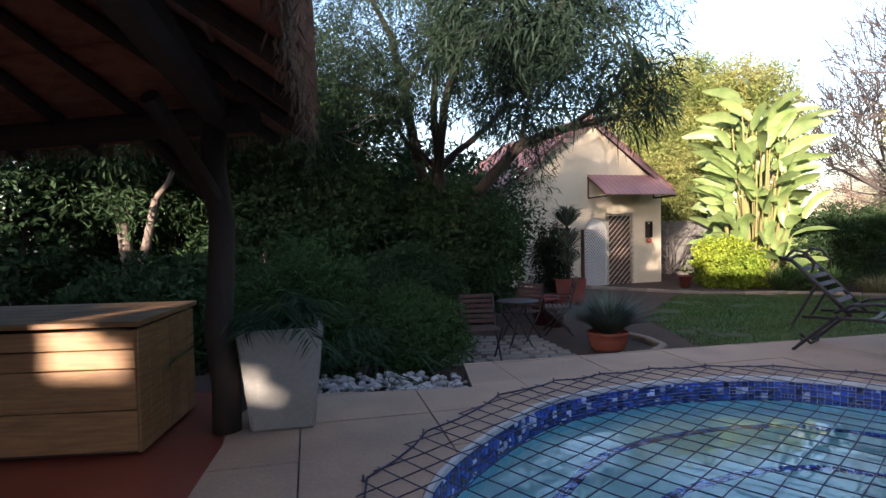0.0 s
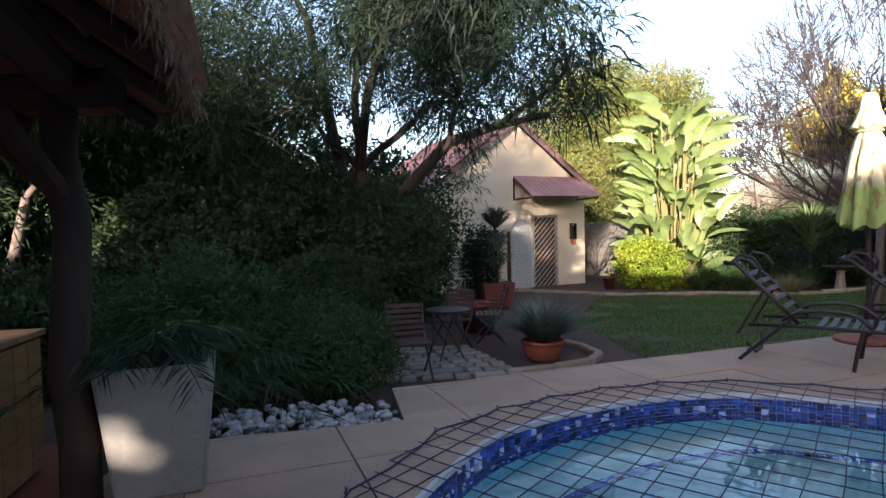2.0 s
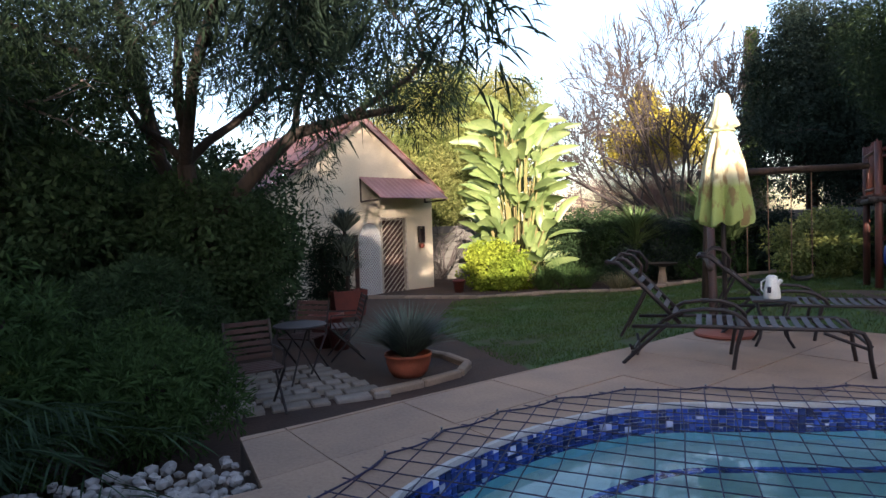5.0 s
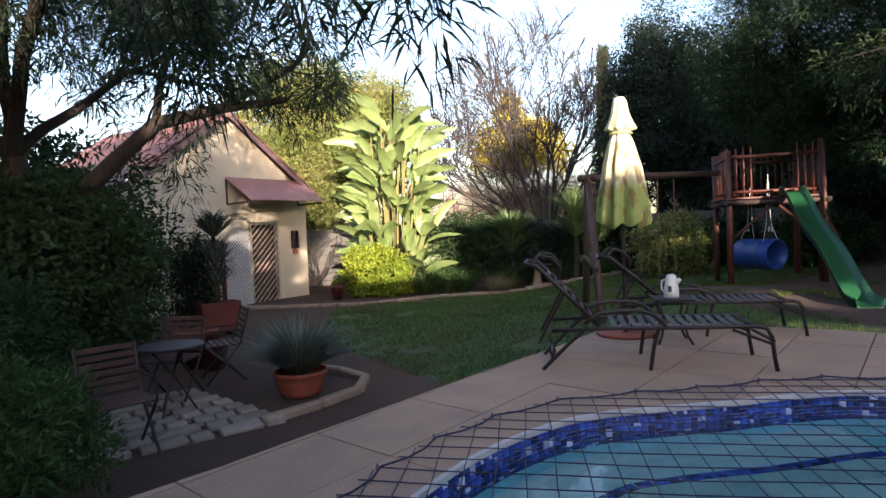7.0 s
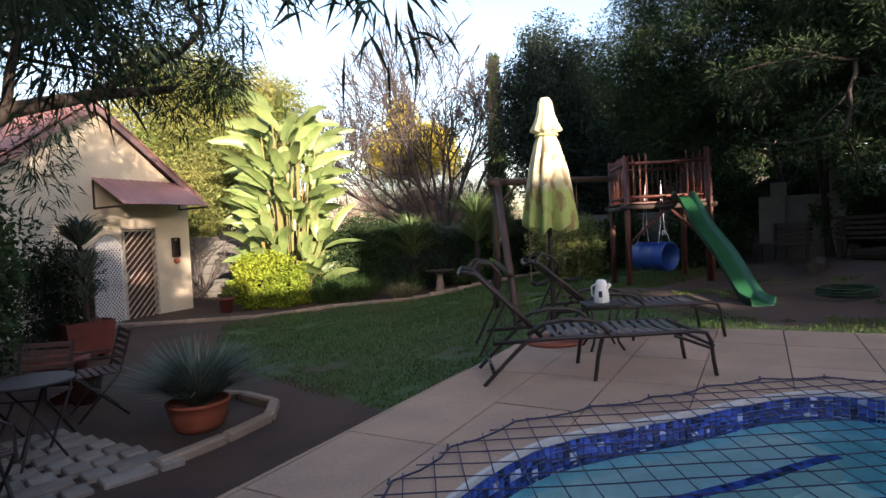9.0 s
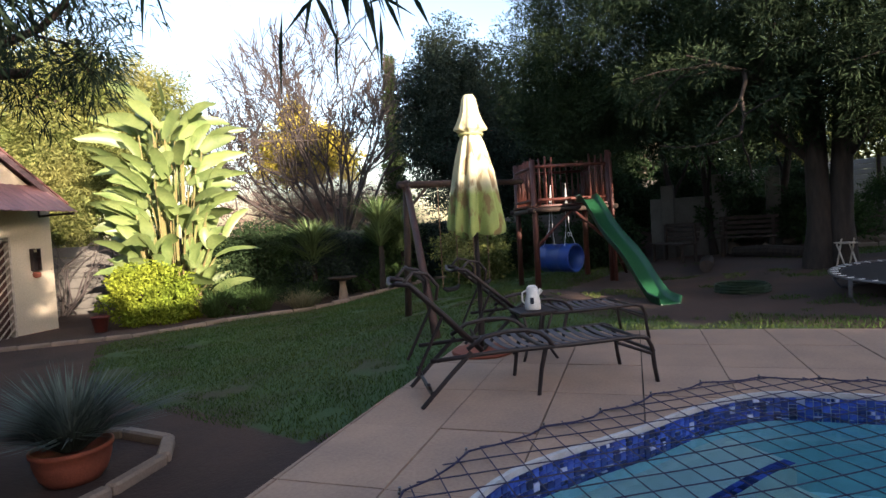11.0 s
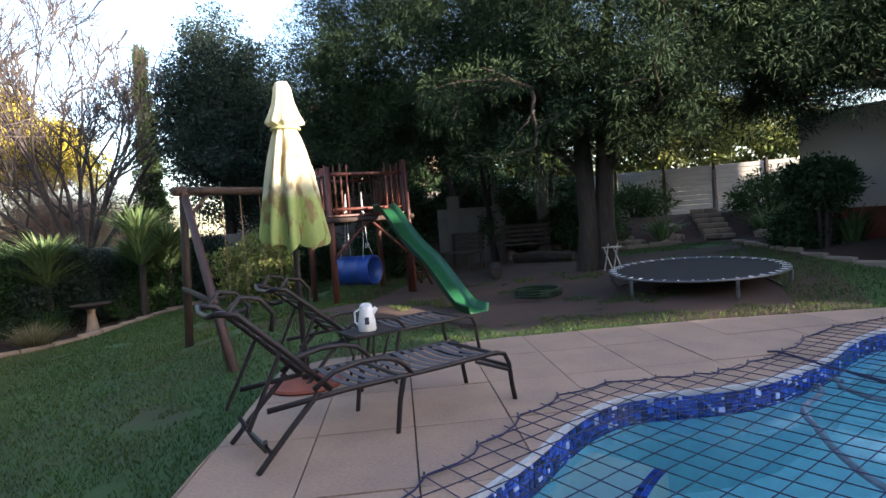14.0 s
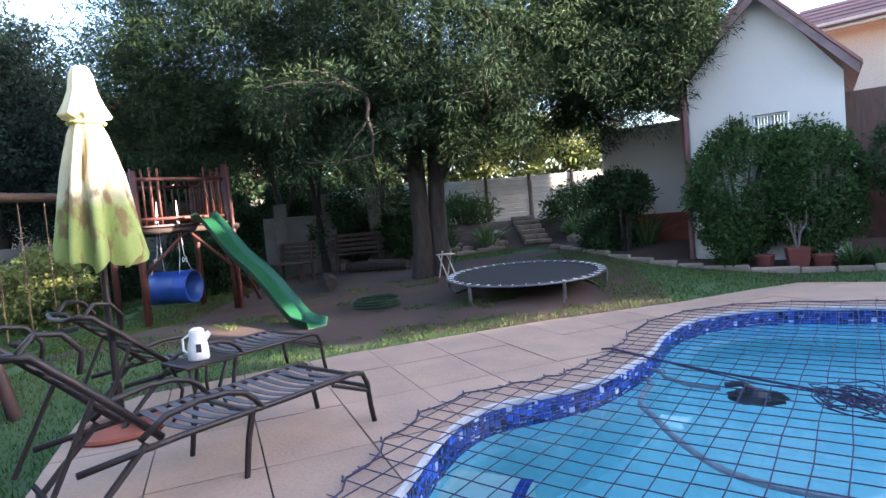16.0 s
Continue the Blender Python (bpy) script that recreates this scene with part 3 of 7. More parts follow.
def build_tiles(pool):
    n, rows, size = len(POOL), 4, 0.05
    lens = [0.0]
    for i in range(n):
        lens.append(lens[-1] + math.dist(POOL[i], POOL[(i + 1) % n]))

    def at(s):
        s %= lens[-1]
        i = next(k for k in range(n) if lens[k + 1] >= s)
        t = (s - lens[i]) / (lens[i + 1] - lens[i])
        a, b = POOL[i], POOL[(i + 1) % n]
        return a[0] + (b[0] - a[0]) * t, a[1] + (b[1] - a[1]) * t, math.atan2(b[1] - a[1], b[0] - a[0])

    rng = random.Random(5)
    meshes = {}

    def tile(w, h, light):
        k = (w, h, light)
        if k not in meshes:
            meshes[k] = Shape().box((0, 0, 0), (w - 0.006, 0.012, h - 0.006), bevel=0.0015).out("mosaic_tile", M["tile_light" if light else "tile_piece"])
            meshes[k + ("used",)] = False
        return meshes[k]

    rest, rest_light, made, s = Shape(), Shape(), 0, 0.0
    while s < lens[-1] - size:
        z = -0.03
        while z > -0.235:
            big = rng.random() < 0.4 and z > -0.18
            wide = size if big else size / 2 * rng.choice((1, 2, 2))
            tall = size if big else size / 2
            q = 0.0
            while q < size - 0.001:
                w = min(wide, size - q)
                x, y, a = at(s + q + w / 2)
                light = rng.random() < 0.09
                m = Matrix.Translation((x + math.sin(a) * 0.008, y - math.cos(a) * 0.008, z - tall / 2)) @ Matrix.Rotation(a, 4, "Z")
                near = 3.0 < y and x < 5.2 and made < 300 and tall >= 0.05
                if near:
                    base = tile(round(w, 3), tall, light)
                    k = (round(w, 3), tall, light, "used")
                    if meshes[k]:
                        o = base.copy()
                        scene.collection.objects.link(o)
                    else:
                        o, meshes[k] = base, True
                    o.matrix_world = m
                    o.parent = pool
                    made += 1
                else:
                    (rest_light if light else rest).box(None, (w - 0.006, 0.012, tall - 0.006), m=m)
                q += w
            z -= tall
        s += size
    rest.out("mosaic_band", M["tile"], pool, kind="stuff")
    rest_light.out("mosaic_band_pale", M["tile_light"], pool, kind="stuff")


def build_deck():
    deck = thing("paving", (0, 0, 0), "sandstone-coloured paving slabs round the pool with dark joints", "paving")
    deck["kind"] = "structure"
    bm = fill(DECK, outset(POOL, 0.014), -0.014)
    r = bmesh.ops.extrude_face_region(bm, geom=bm.faces[:])
    bmesh.ops.translate(bm, verts=[e for e in r["geom"] if isinstance(e, bmesh.types.BMVert)], vec=(0, 0, -0.65))
    bmesh.ops.recalc_face_normals(bm, faces=bm.faces[:])
    me = bpy.data.meshes.new("mortar_bed")
    bm.to_mesh(me)
    me.materials.append(M["mortar"])
    new("mortar_bed", me).parent = deck
    # slabs: the deck is cut along two families of joints
    bm = fill(DECK, outset(POOL, 0.024), 0.0)
    ang = radians(25)
    u, v = Vector((math.cos(ang), math.sin(ang), 0)), Vector((-math.sin(ang), math.cos(ang), 0))
    us = [-4 + i * 0.86 for i in range(20)]
    vs = [-7 + i * 0.62 for i in range(24)]
    for d, lines in ((u, us), (v, vs)):
        for c in lines:
            for e in (-0.005, 0.005):
                bmesh.ops.bisect_plane(bm, geom=bm.verts[:] + bm.edges[:] + bm.faces[:], plane_co=d * (c + e), plane_no=d)
    cells, gone = {}, []
    for f in bm.faces:
        c = f.calc_center_median()
        cu, cv = c.dot(u), c.dot(v)
        i = int((cu + 4) // 0.86)
        j = int((cv + 7) // 0.62)
        du, dv = abs((cu + 4) - round((cu + 4) / 0.86) * 0.86), abs((cv + 7) - round((cv + 7) / 0.62) * 0.62)
        if du < 0.005 or dv < 0.005:
            continue
        cells.setdefault((i, j), []).append([tuple(p.co) for p in f.verts])
    rng = random.Random(2)
    for key, polys in sorted(cells.items()):
        idx, verts, faces = {}, [], []
        for poly in polys:
            face = []
            for p in poly:
                k = (round(p[0], 4), round(p[1], 4))
                if k not in idx:
                    idx[k] = len(verts)
                    verts.append(p)
                face.append(idx[k])
            faces.append(face)
        b = bmesh.new()
        bv = [b.verts.new(p) for p in verts]
        for fc in faces:
            if len(set(fc)) > 2:
                try:
                    b.faces.new([bv[i] for i in fc])
                except ValueError:
                    pass
        if not b.faces:
            continue
        area = sum(f.calc_area() for f in b.faces)
        if area < 0.004:
            continue
        bmesh.ops.dissolve_limit(b, angle_limit=0.01, verts=b.verts[:], edges=b.edges[:])
        r = bmesh.ops.extrude_face_region(b, geom=b.faces[:])
        up = [e for e in r["geom"] if isinstance(e, bmesh.types.BMVert)]
        dz = rng.uniform(-0.003, 0.003)
        bmesh.ops.translate(b, verts=b.verts[:], vec=(0, 0, -0.04))
        bmesh.ops.translate(b, verts=up, vec=(0, 0, 0.04 + dz))
        bmesh.ops.recalc_face_normals(b, faces=b.faces[:])
        me = bpy.data.meshes.new("slab")
        b.to_mesh(me)
        b.free()
        me.materials.append(M["slab"])
        new("slab", me).parent = deck
    return deck


def build_net():
    ring = outset(POOL, 0.33)
    net = thing("pool_net", (0, 0, 0), "dark navy safety net stretched over the swimming pool", "pool net")
    s = Shape()
    ang = radians(-33)
    u, v = Vector((math.cos(ang), math.sin(ang))), Vector((-math.sin(ang), math.cos(ang)))

    def height(x, y):
        return 0.018 - 0.035 * min(1.0, edge_distance(x, y, ring) / 1.2) if inside(x, y, ring) else 0.02

    step = 0.152
    for a, b in ((u, v), (v, u)):
        lo = min(Vector(p).dot(a) for p in ring)
        hi = max(Vector(p).dot(a) for p in ring)
        k = lo + step / 2
        while k < hi:
            cuts = []
            for i in range(len(ring)):
                p, q = Vector(ring[i]), Vector(ring[(i + 1) % len(ring)])
                d0, d1 = p.dot(a) - k, q.dot(a) - k
                if (d0 > 0) != (d1 > 0):
                    cuts.append((p + (q - p) * d0 / (d0 - d1)).dot(b))
            cuts.sort()
            for c0, c1 in zip(cuts[::2], cuts[1::2]):
                n = max(1, int((c1 - c0) / 0.3))
                pts = []
                for i in range(n + 1):
                    w = a * (k + 0.006 * math.sin(k * 9 + i * 1.7)) + b * (c0 + (c1 - c0) * i / n)
                    pts.append((w.x, w.y, height(w.x, w.y)))
                s.tube(pts, 0.004, 3, cap=False)
            k += step
    s.out("cord_mesh", M["net"], net, kind="stuff")
    e = Shape()
    pts = []
    for i, (x, y) in enumerate(ring):
        q = 0.075 * math.sin(i * math.pi / 3) ** 2
        c = Vector((3.5, 2.5))
        d = (c - Vector((x, y))).normalized()
        pts.append((x + d.x * q, y + d.y * q, 0.02))
    e.tube(pts, 0.006, 5, closed=True)
    e.out("edge_rope", M["net"], net)
    for i in range(0, len(ring), 3):
        x, y = outset(POOL, 0.35)[i]
        pg = Shape().lathe((x, y, 0), [(0.012, 0), (0.012, 0.012), (0.006, 0.016), (0.006, 0.03), (0.01, 0.034)], 8)
        pg.out("peg", M["steel"], net)
    return net


# ---- the thatched shelter ----
def build_shelter():
    sh = thing("thatched_shelter", (-1.2, 4, 0), "dark open thatched shelter with gum-pole posts beside the pool", "shelter")
    inv = Matrix.Translation((1.2, -4, 0))
    C = Vector((-0.45, 3.92, 1.92))
    # eaves: one runs back from the corner past the walker, one runs away to the west
    A, B = Vector((1.6, -0.8, 2.0)), Vector((-5.6, 4.15, 1.92))
    apex, apex2 = Vector((-2.9, 0.9, 4.1)), Vector((-2.6, -0.4, 4.1))
    W = Vector((-5.9, -1.2, 2.0))

    def slab(name, ps, t, material):
        n = (ps[1] - ps[0]).cross(ps[2] - ps[0]).normalized()
        n = n if n.z > 0 else -n
        k = len(ps)
        vs = [inv @ p for p in ps] + [inv @ (p + n * t) for p in ps]
        fs = [tuple(range(k)), tuple(range(2 * k - 1, k - 1, -1))] + [(i, k + i, k + (i + 1) % k, (i + 1) % k) for i in range(k)]
        return finish(name, vs, fs, material, sh)

    slab("thatch_panel", [A, C, apex, apex2], 0.16, M["thatch"])
    slab("thatch_panel", [C, B, apex], 0.16, M["thatch"])
    slab("thatch_panel", [B, W, apex2, apex], 0.16, M["thatch"])
    slab("thatch_panel", [W, A, apex2], 0.16, M["thatch"])
    # ragged fringe of straw at the eaves
    ps, ds = [], []
    for a, b in ((A, C), (C, B)):
        n = int((b - a).length * 180)
        for i in range(n):
            p = a + (b - a) * RNG.random() + Vector(RNG.normal(size=3)) * 0.03
            ps.append(inv @ p)
            ds.append(Vector((RNG.normal() * 0.4, RNG.normal() * 0.4, -1)))
    leaf_sheet("straw_fringe", ps, ds, 0.09, 0.012, M["straw"], sh, kind="stuff")
    for i in range(7):
        t = (i + 0.3) / 7
        p = C + (A - C) * t
        s = Shape().tube([inv @ (p + Vector((0, 0, -0.05))), inv @ (apex + (apex2 - apex) * t + Vector((0, 0, -0.08)))], [0.045, 0.035], 8)
        s.out("rafter", M["dark_wood"], sh)
        p = C + (B - C) * t
        Shape().tube([inv @ (p + Vector((0, 0, -0.05))), inv @ (apex + Vector((-0.1, 0, -0.1)))], [0.045, 0.035], 8).out("rafter", M["dark_wood"], sh)
    for k in range(1, 9):
        t = k / 9
        for a, b in ((C + (apex - C) * t, A + (apex2 - A) * t), (C + (apex - C) * t, B + (apex - B) * t)):
            Shape().tube([inv @ (a + Vector((0, 0, -0.02))), inv @ (b + Vector((0, 0, -0.02)))], 0.014, 5).out("batten", M["thatch"], sh)
    Shape().tube([inv @ Vector((-0.85, 3.5, 2.0)), inv @ Vector((1.15, -0.75, 2.0))], 0.09, 10).out("wall_plate", M["dark_wood"], sh)
    Shape().tube([inv @ Vector((-0.6, 3.5, 1.95)), inv @ Vector((-5.4, 3.82, 1.95))], 0.09, 10).out("wall_plate", M["dark_wood"], sh)
    for x, y in ((-0.87, 3.52), (1.15, -0.75), (-5.2, 3.8), (-5.4, -0.9)):
        pts = [inv @ Vector((x + 0.02 * math.sin(k * 2.1), y + 0.015 * math.cos(k * 1.7), -0.05 + k * 0.34)) for k in range(7)]
        Shape().tube(pts, [0.092, 0.088, 0.085, 0.083, 0.08, 0.078, 0.078], 14).out("post", M["dark_wood"], sh, smooth=True)
    Shape().tube([inv @ Vector((-0.86, 3.5, 1.45)), inv @ Vector((-0.8, 2.85, 1.95))], 0.05, 8).out("brace", M["dark_wood"], sh)
    Shape().tube([inv @ Vector((-0.88, 3.52, 1.45)), inv @ Vector((-1.55, 3.72, 1.95))], 0.05, 8).out("brace", M["dark_wood"], sh)
    fl = Shape().prism([(-0.95, 3.68), (-0.72, 3.28), (-0.47, 2.6), (-0.52, 1.0), (-0.57, -2.6), (-6, -3.0), (-6, 4.4), (-1.5, 4.3)], -0.5, -0.004)
    fl.out("floor_red", M["red_floor"], kind="structure", label="polished red cement floor under the thatched shelter", category="floor")
    return sh


def build_bar():
    m = Matrix.Translation((-1.12, 3.06, 0)) @ Matrix.Rotation(math.atan2(-0.29, -0.957) + math.pi, 4, "Z")
    bar = thing("wooden_counter", m, "low varnished pine plank counter on the red floor", "counter")
    # local x runs west (negative), y to the back
    W, D, H = 1.9, 0.9, 0.755
    Shape().box((-W / 2, D / 2, H / 2 - 0.02), (W - 0.06, D - 0.06, H - 0.06)).out("frame", M["dark_wood"], bar)
    z = 0.03
    for i, h in enumerate((0.235, 0.235, 0.11, 0.11)):
        Shape().box((-W / 2, 0.01, z + h / 2), (W, 0.025, h - 0.006), bevel=0.003).out("front_board", M["pine"], bar)
        z += h
    for i in range(6):
        Shape().box((0.0, 0.015 + (i + 0.5) * D / 6, H / 2 - 0.01), (0.024, D / 6 - 0.006, H - 0.05), bevel=0.003).out("side_board", M["pine"], bar)
        Shape().box((-W / 2, -0.03 + (i + 0.5) * (D + 0.05) / 6, H + 0.0), (W + 0.08, (D + 0.05) / 6 - 0.006, 0.032), bevel=0.004).out("top_board", M["pine"], bar)
    return bar


def build_planter():
    m = Matrix.Translation((-0.585, 3.76, 0)) @ Matrix.Rotation(0.42, 4, "Z")
    p = thing("square_planter", m, "tapered grey cement planter with small palm beside dark post", "planter")
    bm = bmesh.new()
    b, t, h, w = 0.185, 0.262, 0.645, 0.03
    rings = []
    for q, z in ((b, 0.0), (b + 0.012, 0.015), (t, h - 0.008), (t - 0.006, h), (t - w, h), (t - w - 0.02, h - 0.09)):
        rings.append([bm.verts.new((sx * q, sy * q, z)) for sx, sy in ((-1, -1), (1, -1), (1, 1), (-1, 1))])
    for r0, r1 in zip(rings, rings[1:]):
        for i in range(4):
            bm.faces.new((r0[i], r0[(i + 1) % 4], r1[(i + 1) % 4], r1[i]))
    bm.faces.new(rings[0][::-1]), bm.faces.new(rings[-1])
    up = [e for e in bm.edges if abs(e.verts[0].co.z - e.verts[1].co.z) > 0.3]
    bmesh.ops.bevel(bm, geom=up, offset=0.015, segments=3, affect="EDGES")
    me = bpy.data.meshes.new("pot")
    bm.to_mesh(me)
    me.materials.append(M["planter"])
    new("pot", me).parent = p
    Shape().lathe((0, 0, h - 0.1), [(0.21, 0), (0.21, 0.02), (0.1, 0.045), (0.02, 0.05)], 14).out("soil", M["soil"], p)
    palm = thing("potted_palm", Matrix.Translation((-0.585, 3.76, h - 0.07)), "small feathery palm growing in the grey planter", "plant")
    palm_fronds(palm, 22, 0.6, 0.04, 0.17)
    return p


def palm_fronds(parent, count, length, z0, leaf=0.2, mat_="palm", seed=4, width=0.012):
    rng = np.random.default_rng(seed)
    stem, ps, ds = Shape(), [], []
    for i in range(count):
        a, lift = i * 2.4, rng.uniform(0.35, 1.3)
        ln = length * rng.uniform(0.7, 1.15)
        d = Vector((math.cos(a), math.sin(a), 0))
        pts = []
        for k in range(8):
            t = k / 7
            pts.append(d * (ln * (t * math.cos(lift) + 0.15 * t * t)) + Vector((0, 0, z0 + ln * (math.sin(lift) * t - 0.62 * t * t))))
        stem.tube(pts, [0.007 - 0.0007 * k for k in range(8)], 4, cap=False)
        side = d.cross(Vector((0, 0, 1)))
        for k in range(1, 22):
            t = k / 22 * 6.9
            p = pts[int(t)].lerp(pts[min(7, int(t) + 1)], t - int(t))
            for s in (-1, 1):
                ps.append(tuple(p))
                ds.append(tuple(side * s * 0.8 + d * 0.7 + Vector((0, 0, -0.25 + rng.normal() * 0.15))))
    stem.out("rachis", L["palm"], parent)
    leaf_sheet("foliage", ps, ds, leaf, width, L[mat_], parent, kind="stuff", droop=0.5)


# ---- planting ----
def bush(name, centre, radii, n, per, ln, wd, leaf, label, category="bush", spread=0.2, seed=1, droop=0.2, shell=0.5, trunk=True, floor_z=None):
    b = thing(name, centre, label, category)
    gz = ground(centre[0], centre[1]) - centre[2] if floor_z is None else floor_z
    c = blob((0, 0, 0), radii, n, shell, seed)
    c = c[c[:, 2] > gz]
    p, d = clusters(c, per, spread)
    keep = p[:, 2] > gz + 0.02
    if trunk:
        s, rng = Shape(), random.Random(seed)
        for i in range(7):
            a = rng.uniform(0, 6.28)
            s.tube([(0.1 * math.cos(a), 0.1 * math.sin(a), gz - 0.05), (radii[0] * 0.3 * math.cos(a), radii[1] * 0.3 * math.sin(a), 0), (radii[0] * 0.6 * math.cos(a), radii[1] * 0.6 * math.sin(a), radii[2] * 0.6)], [0.035, 0.022, 0.008], 5, cap=False)
        s.out("stem_cluster", M["bark"], b)
    leaf_sheet("foliage", p[keep], d[keep], ln, wd, L[leaf], b, kind="stuff", droop=droop)
    return b


def tuft(name, x, y, n, length, width, leaf, label, lean=0.6, r=0.12, category="plant", z=None, droop=0.35, parent=None):
    z = ground(x, y) if z is None else z
    if parent is not None:
        t = thing_part(name, parent)
        t.location = (0, 0, z)
    else:
        t = thing(name, (x, y, z), label, category)
    a = RNG.uniform(0, 6.283, n)
    rr = r * RNG.uniform(0, 1, n) ** 0.5
    p = np.stack([rr * np.cos(a), rr * np.sin(a), np.zeros(n)], 1)
    k = RNG.uniform(0.1, 1, n) * lean
    d = np.stack([np.cos(a) * k, np.sin(a) * k, np.ones(n)], 1)
    # two-part arching blades
    dn = d / np.linalg.norm(d, axis=1, keepdims=True)
    ln = length * RNG.uniform(0.7, 1.15, n)[:, None]
    side = np.stack([-np.sin(a), np.cos(a), np.zeros(n)], 1) * width / 2
    mid = p + dn * ln * 0.55
    out = np.stack([np.cos(a), np.sin(a), np.zeros(n)], 1)
    tip = mid + (dn + out * 0.7 * (k[:, None] + 0.1) - np.array([0, 0, droop])) * ln * 0.5
    co = np.stack([p - side * 0.7, p + side * 0.7, mid + side, mid - side, tip], 1).reshape(-1, 3)
    i = np.arange(n)[:, None] * 5
    faces = [tuple(f) for f in (i + np.array([0, 1, 2, 3])).tolist()] + [tuple(f) for f in (i + np.array([3, 2, 4])).tolist()]
    finish("leaves", co.tolist(), faces, L[leaf], t, kind="stuff")
    return t


def tree(name, base, trunk_pts, radii, label, bark, branch_starts, tip_leaf, per, spread, ln, wd, extra=None, seed=3, depth=3, length=1.6, droop=0.4, up=0.15, squash=0.8, fork=3):
    t = thing(name, base, label, "tree")
    rng = np.random.default_rng(seed)
    s = Shape()
    for pts, rs in zip(trunk_pts, radii):
        s.tube(pts, rs, 12, cap=False)
    s.out("trunk", M[bark], t, smooth=True)
    br, tips = Shape(), []
    for start, way, le, r in branch_starts:
        limbs(start, way, le, r, depth, rng, 0.35, fork, 0.66, up, br, tips)
    br.out("crown_limb", M[bark], t, smooth=True)
    c = np.array(tips) if tips else np.zeros((0, 3))
    if extra is not None:
        c = np.concatenate([c, extra]) if len(c) else extra
    p, d = clusters(c, per, spread, squash)
    if tip_leaf:
        leaf_sheet("foliage", p, d, ln, wd, L[tip_leaf], t, kind="stuff", droop=droop)
    return t


# ---- cottage ----
def rect_cut(shape, u0, u1, z0, z1, holes, y0, y1):
    """A wall from u0 to u1 and z0 to z1 between depths y0 and y1, with rectangular openings (u0, u1, z0, z1)."""
    us = sorted({u0, u1, *[h[0] for h in holes], *[h[1] for h in holes]})
    zs = sorted({z0, z1, *[h[2] for h in holes], *[h[3] for h in holes]})
    for a, b in zip(us, us[1:]):
        for c, d in zip(zs, zs[1:]):
            if not any(h[0] <= a and b <= h[1] and h[2] <= c and d <= h[3] for h in holes):
                shape.box(((a + b) / 2, (y0 + y1) / 2, (c + d) / 2), (b - a, y1 - y0, d - c))
    return shape


